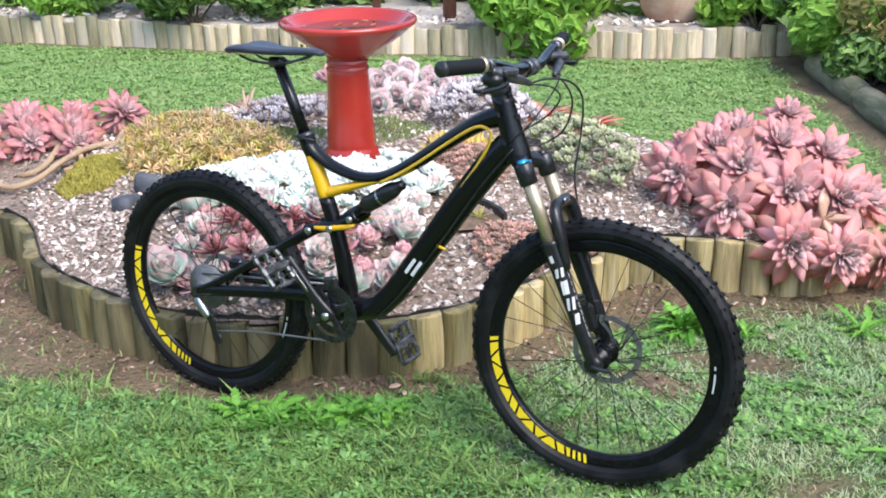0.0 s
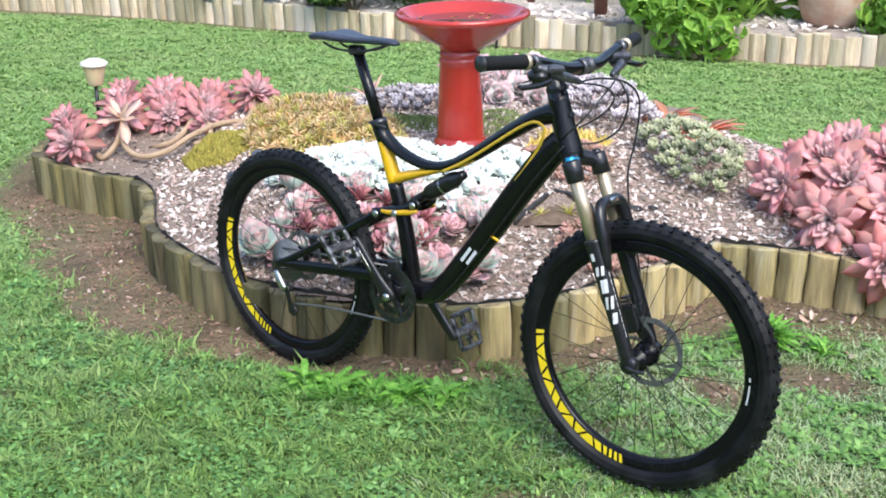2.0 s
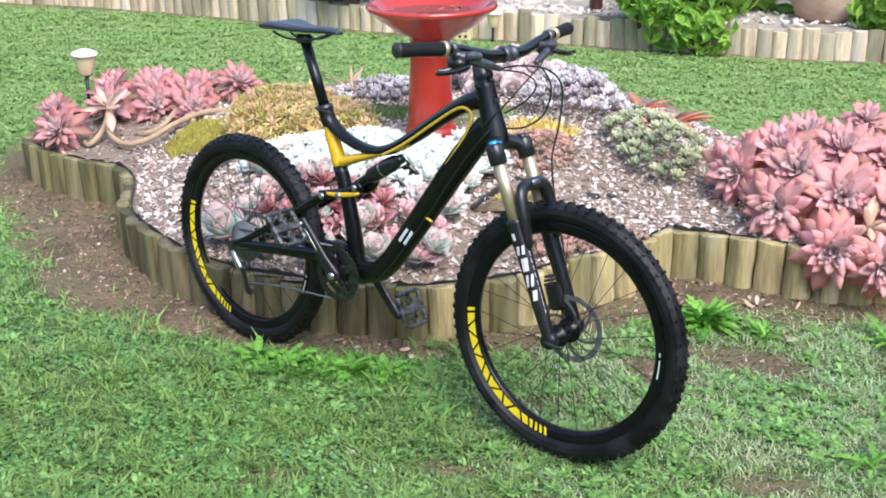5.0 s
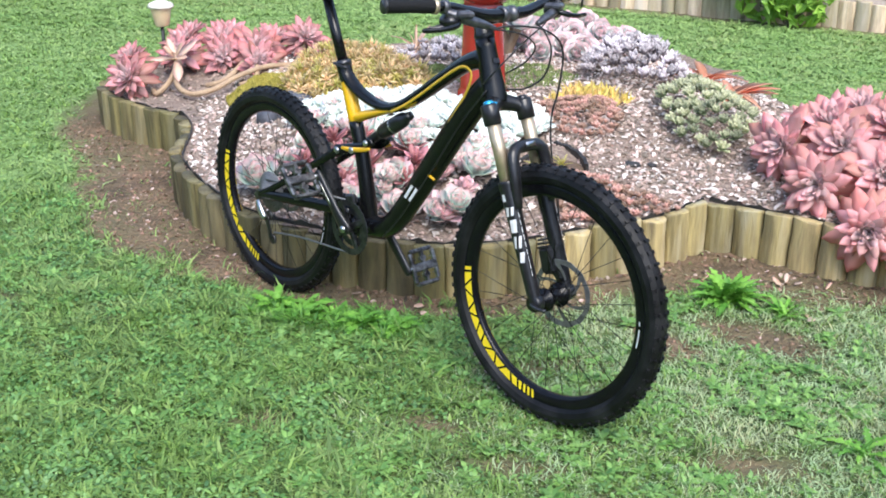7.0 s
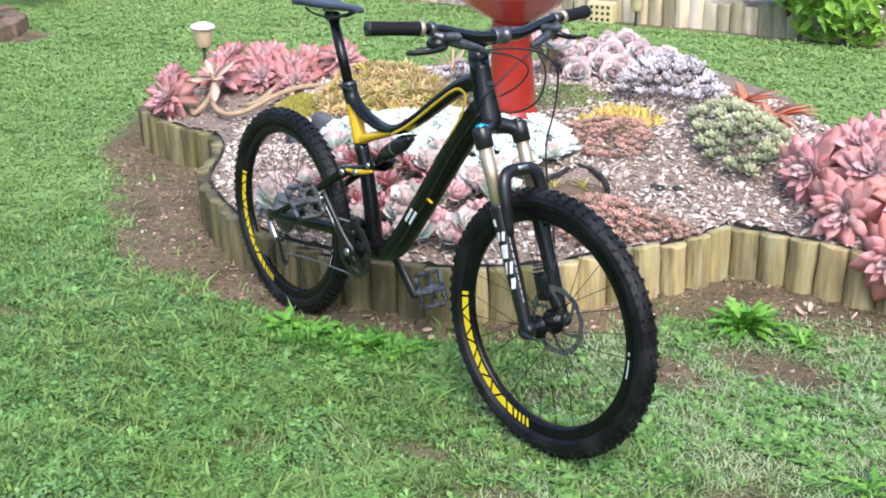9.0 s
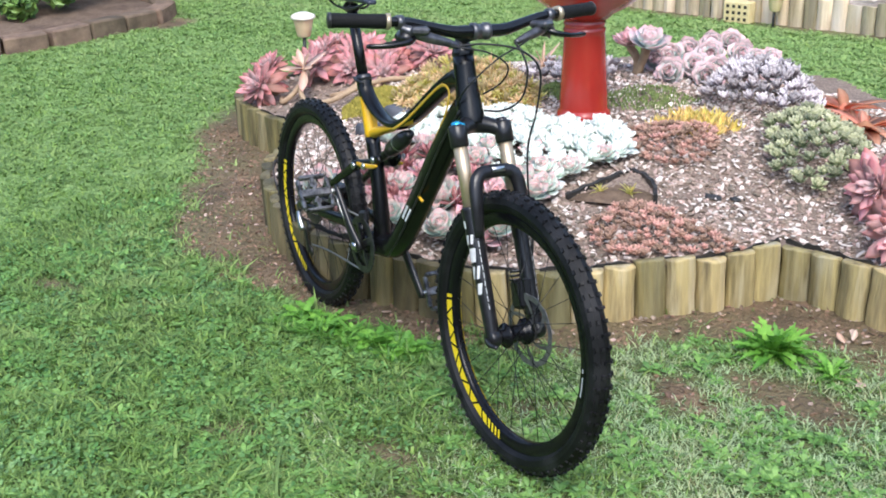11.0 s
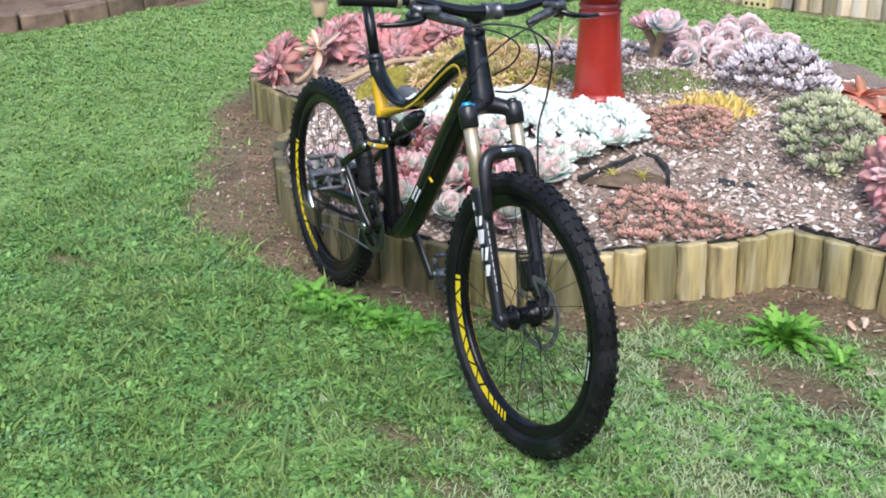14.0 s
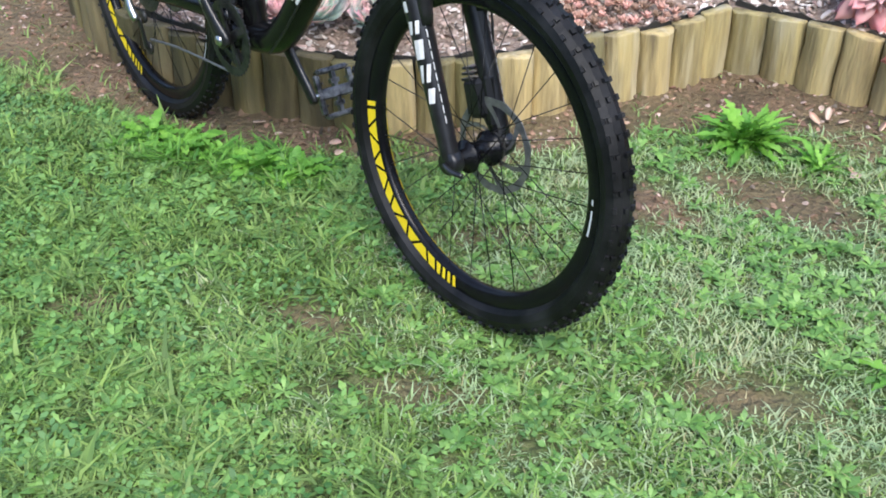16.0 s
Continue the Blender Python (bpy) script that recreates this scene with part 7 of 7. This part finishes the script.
def chips(name, label, count, seed, mat, smin, smax, where, height, sink=0.3, area=(-2.5, 1.6, 2.7, 5.9)):
    rs = np.random.RandomState(seed)
    pts = np.stack([rs.uniform(area[0], area[1], count * 3), rs.uniform(area[2], area[3], count * 3)], -1)
    pts = pts[where(pts[:, 0], pts[:, 1])][:count]
    n = len(pts)
    s = smin + (smax - smin) * rs.rand(n) ** 2
    sc = np.stack([s, s * (0.45 + 0.4 * rs.rand(n)), s * (0.2 + 0.3 * rs.rand(n))], -1)
    yaw, tx, ty = rs.rand(n) * 6.283, rs.randn(n) * 0.35, rs.randn(n) * 0.35
    base = np.array(ICO_V)[None] * (1 + 0.22 * rs.randn(n, 12, 1)) * sc[:, None, :]
    c, q = np.cos(yaw)[:, None], np.sin(yaw)[:, None]
    z = base[..., 2] + base[..., 0] * tx[:, None] + base[..., 1] * ty[:, None]
    x, y = base[..., 0] * c - base[..., 1] * q, base[..., 0] * q + base[..., 1] * c
    z0 = height(pts[:, 0], pts[:, 1]) + sc[:, 2] * (1 - sink)
    v = np.stack([x + pts[:, :1], y + pts[:, 1:2], z + z0[:, None]], -1).reshape(-1, 3)
    f = (np.arange(n)[:, None, None] * 12 + np.array(ICO_F)[None]).reshape(-1, 3)
    me = bpy.data.meshes.new(name)
    me.from_pydata(v.tolist(), [], f.tolist())
    me.materials.append(mat)
    tagged(new(name, me), label, "mulch", kind="stuff")


TRAY = [(-0.08, 3.51), (-0.02, 3.67), (0.03, 3.78), (0.11, 3.75), (0.18, 3.64), (0.13, 3.57), (0.03, 3.53)]
in_bed = lambda x, y: ~inside(TRAY, x, y) & inside(BED, x, y) & (distance(BED, x, y) > 0.03) & (y < 5.4)
chips("bark_chips", "brown and pinkish bark chips covering the bed", 24000, 1, M["chip"], 0.005, 0.016, lambda x, y: in_bed(x, y) & ((x > -1.75 + 0.2 * wobble(x, y, 6)) | (wobble(x, y, 40, 2) > 0.15)), bed_height)
chips("shell_chips", "pale shell and stone chips scattered over the bed", 8000, 2, M["chip_pale"], 0.005, 0.015, lambda x, y: in_bed(x, y) & (x > -1.75 + 0.2 * wobble(x, y, 6)), lambda x, y: bed_height(x, y) + 0.004)
on_soil = lambda x, y: (soil_amount(x, y) > 0.75) & ~inside(BED, x, y) & (y < 4.6)
chips("soil_crumbs", "small chips and crumbs lying on the bare soil", 1500, 3, M["chip"], 0.003, 0.011, on_soil, ground_height, 0.5)

any_soil = lambda x, y: (soil_amount(x, y) > 0.45) & ~inside(BED, x, y) & (y < 4.8)
chips("soil_clods", "crumbly clods on the bare brown soil", 9000, 4, M["clod"], 0.003, 0.012, any_soil, ground_height, 0.6)
chips("leaf_litter", "dark scraps of leaf and bark on the soil", 900, 5, M["litter"], 0.004, 0.014, any_soil, ground_height, 0.2)

on_bank = lambda x, y: (y > np.interp(x, [p[0] for p in BANK], [p[1] for p in BANK]) + 0.04) & (y < np.interp(x, [p[0] for p in BANK], [p[1] for p in BANK]) + 0.7)
chips("bank_pebbles", "pale pebbles and shells topping the far border", 1600, 6, M["chip_pale"], 0.012, 0.035, on_bank, lambda x, y: 0 * x + 0.215, 0.4, (-4.0, 2.3, 7.4, 9.6))


# ---- grass ----
def grass(name, label, count, seed, area, height, width, keep, lean=0.55, mat="grass"):
    rs = np.random.RandomState(seed)
    x0, x1, y0, y1 = area
    x, y = rs.uniform(x0, x1, count), rs.uniform(y0, y1, count)
    ok = keep(x, y) & (rs.rand(count) > soil_amount(x, y) * 0.985) & ~inside(BED, x, y)
    x, y = x[ok], y[ok]
    n = len(x)
    clump = 0.8 + 0.42 * wobble(x, y, 9, 5) + 0.42 * wobble(x, y, 27, 2)
    h = height * (0.5 + 0.8 * rs.rand(n)) * clump
    a = rs.rand(n) * 6.283
    d = np.stack([np.cos(a), np.sin(a), np.zeros(n)], -1)
    s = np.stack([-np.sin(a), np.cos(a), np.zeros(n)], -1)
    w = (width * (0.7 + 0.7 * rs.rand(n)))[:, None]
    bend = (lean * (0.3 + 1.2 * rs.rand(n)) * h)[:, None]
    c = np.stack([x, y, ground_height(x, y) - 0.004], -1)
    up = np.array([[0, 0, 1.0]])
    hh = h[:, None]
    v = np.stack([c - s * w, c + s * w, c + s * w * 0.8 + d * bend * 0.4 + up * hh * 0.65, c - s * w * 0.8 + d * bend * 0.4 + up * hh * 0.65, c + d * bend * 1.25 + up * hh], 1).reshape(-1, 3)
    i = np.arange(n)[:, None] * 5
    quads = np.concatenate([i, i + 1, i + 2, i + 3], 1)
    tris = np.concatenate([i + 3, i + 2, i + 4], 1)
    me = bpy.data.meshes.new(name)
    me.vertices.add(len(v))
    me.vertices.foreach_set("co", v.ravel())
    loops = np.concatenate([quads, tris], 1).ravel()
    me.loops.add(len(loops))
    me.loops.foreach_set("vertex_index", loops)
    starts = np.stack([np.arange(n) * 7, np.arange(n) * 7 + 4], 1).ravel()
    me.polygons.add(2 * n)
    me.polygons.foreach_set("loop_start", starts)
    me.update(calc_edges=True)
    me.attributes.new("tip", "FLOAT", "POINT").data.foreach_set("value", np.tile([0, 0, 0.6, 0.6, 1.0], n))
    me.materials.append(M[mat])
    tagged(new(name, me), label, "grass", kind="stuff")


def clover(name, label, count, seed, area, size, keep, height=0.024):
    """Small rounded leaflets lying over the turf in drifts."""
    rs = np.random.RandomState(seed)
    x0, x1, y0, y1 = area
    x, y = rs.uniform(x0, x1, count), rs.uniform(y0, y1, count)
    ok = keep(x, y) & (rs.rand(count) > soil_amount(x, y) * 1.3) & ~inside(BED, x, y) & (wobble(x, y, 4.5, seed) + 0.6 * wobble(x, y, 13, seed) + 0.5 * rs.randn(count) > 0.1)
    x, y = x[ok], y[ok]
    n = len(x)
    a = rs.rand(n) * 6.283
    tilt = rs.randn(n, 2) * 0.35
    s = (size * (0.5 + 0.8 * rs.rand(n)))[:, None]
    c = np.stack([x, y, ground_height(x, y) + height * (0.45 + 0.6 * rs.rand(n))], -1)
    d = np.stack([np.cos(a), np.sin(a), tilt[:, 0]], -1)
    e = np.stack([-np.sin(a), np.cos(a), tilt[:, 1]], -1)
    v = np.stack([c - d * s, c - d * s * 0.2 + e * s * 0.62, c + d * s * 0.75 + e * s * 0.35, c + d * s * 0.75 - e * s * 0.35, c - d * s * 0.2 - e * s * 0.62], 1).reshape(-1, 3)
    i = np.arange(n)[:, None] * 5
    me = bpy.data.meshes.new(name)
    me.from_pydata(v.tolist(), [], (i + np.arange(5)[None]).tolist())
    me.materials.append(M["clover"])
    tagged(new(name, me), label, "clover", kind="stuff")


def dryness(x, y):
    """Where the lawn is thin and pale: towards the dandelion, and in patches."""
    return np.clip(0.9 * np.exp(-((x - 0.95) ** 2 / 0.5 + (y - 2.75) ** 2 / 0.35)) + 0.65 * np.clip(x + 0.1, 0, 1) * np.clip((y - 1.3) / 1.2, 0, 1) - 0.45 * np.clip(0.2 - x, 0, 1) + 0.4 * wobble(x, y, 2.6, 4) + 0.3 * wobble(x, y, 8, 6), 0, 0.9)


edge_far = lambda x, y: (y < np.interp(x, [p[0] for p in BANK], [p[1] for p in BANK]) - 0.05) & (x < 2.2) & (x > np.interp(y, [p[1] for p in BLOCKS], [p[0] for p in BLOCKS]) + 0.08)


def pick(seed, weight):
    """Keeps points by chance, weight being their likelihood."""
    return lambda x, y: edge_far(x, y) & (np.random.RandomState(seed).rand(len(x)) < weight(x, y))


NEAR, ROUND = (-2.3, 2.3, 0.5, 3.9), (-5.4, 2.3, -0.5, 6.4)
# share of brightened blades, growing with distance to imitate sheen and haze
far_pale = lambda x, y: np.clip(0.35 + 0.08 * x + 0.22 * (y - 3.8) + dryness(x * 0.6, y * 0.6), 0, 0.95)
grass("lawn_grass", "short bright green lawn grass with wet blades", 410000, 1, NEAR, 0.026, 0.0023, pick(21, lambda x, y: near_lawn(x, y) * (1 - dryness(x, y))), 1.1)
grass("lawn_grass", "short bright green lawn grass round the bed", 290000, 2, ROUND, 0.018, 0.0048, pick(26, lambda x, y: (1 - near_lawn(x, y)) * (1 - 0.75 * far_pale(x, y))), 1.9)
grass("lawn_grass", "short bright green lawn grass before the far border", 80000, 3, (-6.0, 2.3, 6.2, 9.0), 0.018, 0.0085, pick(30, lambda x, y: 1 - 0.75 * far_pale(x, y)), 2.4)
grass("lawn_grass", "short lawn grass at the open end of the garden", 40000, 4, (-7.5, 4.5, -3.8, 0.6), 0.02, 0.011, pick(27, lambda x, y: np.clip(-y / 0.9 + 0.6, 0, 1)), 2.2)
dry = pick(28, lambda x, y: near_lawn(x, y) * (wobble(x, y, 2.2, 7) + 0.5 * wobble(x, y, 9, 1) + 0.5 * (x - 0.2) > 0.2))
grass("dry_grass", "dry straw-coloured blades among the lawn grass", 45000, 7, NEAR, 0.022, 0.001, dry, 1.3, "straw")
grass("pale_grass", "short pale grey-green grass in thin patches of the lawn", 300000, 11, NEAR, 0.02, 0.0019, pick(22, lambda x, y: near_lawn(x, y) * dryness(x, y)), 1.2, "pale_grass")
grass("pale_grass", "short grass of the farther lawn, coloured paler with distance", 330000, 12, (-5.6, 2.3, -0.5, 8.8), 0.018, 0.0058, pick(23, lambda x, y: (1 - near_lawn(x, y)) * far_pale(x, y)), 2.0, "far_bright_grass")
grass("broad_lawn_grass", "broad soft lawn blades in lush green patches", 36000, 13, NEAR, 0.034, 0.0045, pick(24, lambda x, y: near_lawn(x, y) * (1 - 1.6 * dryness(x, y)) * (wobble(x, y, 6, 9) + 0.5 * wobble(x, y, 17, 3) > -0.1)), 1.5)
clover("clover_patches", "small rounded clover leaves in drifts through the lawn", 150000, 1, NEAR, 0.0078, pick(25, lambda x, y: near_lawn(x, y) * (1 - 1.5 * dryness(x, y))), 0.02)
clover("clover_patches", "small rounded clover leaves in drifts round the bed", 16000, 2, ROUND, 0.009, pick(29, lambda x, y: 1 - near_lawn(x, y)), 0.02)


def flat_weeds(name, label, count, seed, area):
    """Little flat rosettes of pointed leaves pressed into the turf."""
    rs = np.random.RandomState(seed)
    x0, x1, y0, y1 = area
    x, y = rs.uniform(x0, x1, count), rs.uniform(y0, y1, count)
    ok = edge_far(x, y) & (soil_amount(x, y) < 0.4) & ~inside(BED, x, y) & (wobble(x, y, 3.1, 2) + 0.6 * wobble(x, y, 11, 5) > -0.25)
    x, y = x[ok], y[ok]
    v, f = [], []
    for cx, cy, cz in zip(x, y, ground_height(x, y)):
        size, a0 = rs.uniform(0.014, 0.034), rs.uniform(0, 6.28)
        k = rs.randint(5, 10)
        for i in range(k):
            a, ln = a0 + 6.283 * i / k + rs.uniform(-0.3, 0.3), size * rs.uniform(0.7, 1.2)
            d, s = np.array([math.cos(a), math.sin(a), rs.uniform(0.1, 0.8)]), np.array([-math.sin(a), math.cos(a), 0])
            c, w = np.array([cx, cy, cz + 0.008]), ln * rs.uniform(0.16, 0.26)
            o = len(v)
            v += [c, c + d * ln * 0.55 + s * w, c + d * ln * 0.55 - s * w, c + d * ln - np.array([0, 0, ln * 0.25])]
            f += [(o, o + 2, o + 1), (o + 1, o + 2, o + 3)]
    me = bpy.data.meshes.new(name)
    me.from_pydata([tuple(p) for p in v], [], f)
    me.materials.append(M["flat_weed"])
    tagged(new(name, me), label, "weeds", kind="stuff")


flat_weeds("flat_lawn_weeds", "small flat weed rosettes scattered through the lawn", 6500, 31, (-1.9, 1.9, 0.9, 3.4))
tufts = lambda x, y: (wobble(x, y, 26, 3) + 0.4 * wobble(x, y, 60, 1) > 0.05)
grass("edge_grass_tufts", "long bright grass tufts along the edge of the bare soil", 5200, 41, (-0.68, -0.12, 2.62, 2.76), 0.036, 0.0034, tufts, 1.3, "edge_grass")
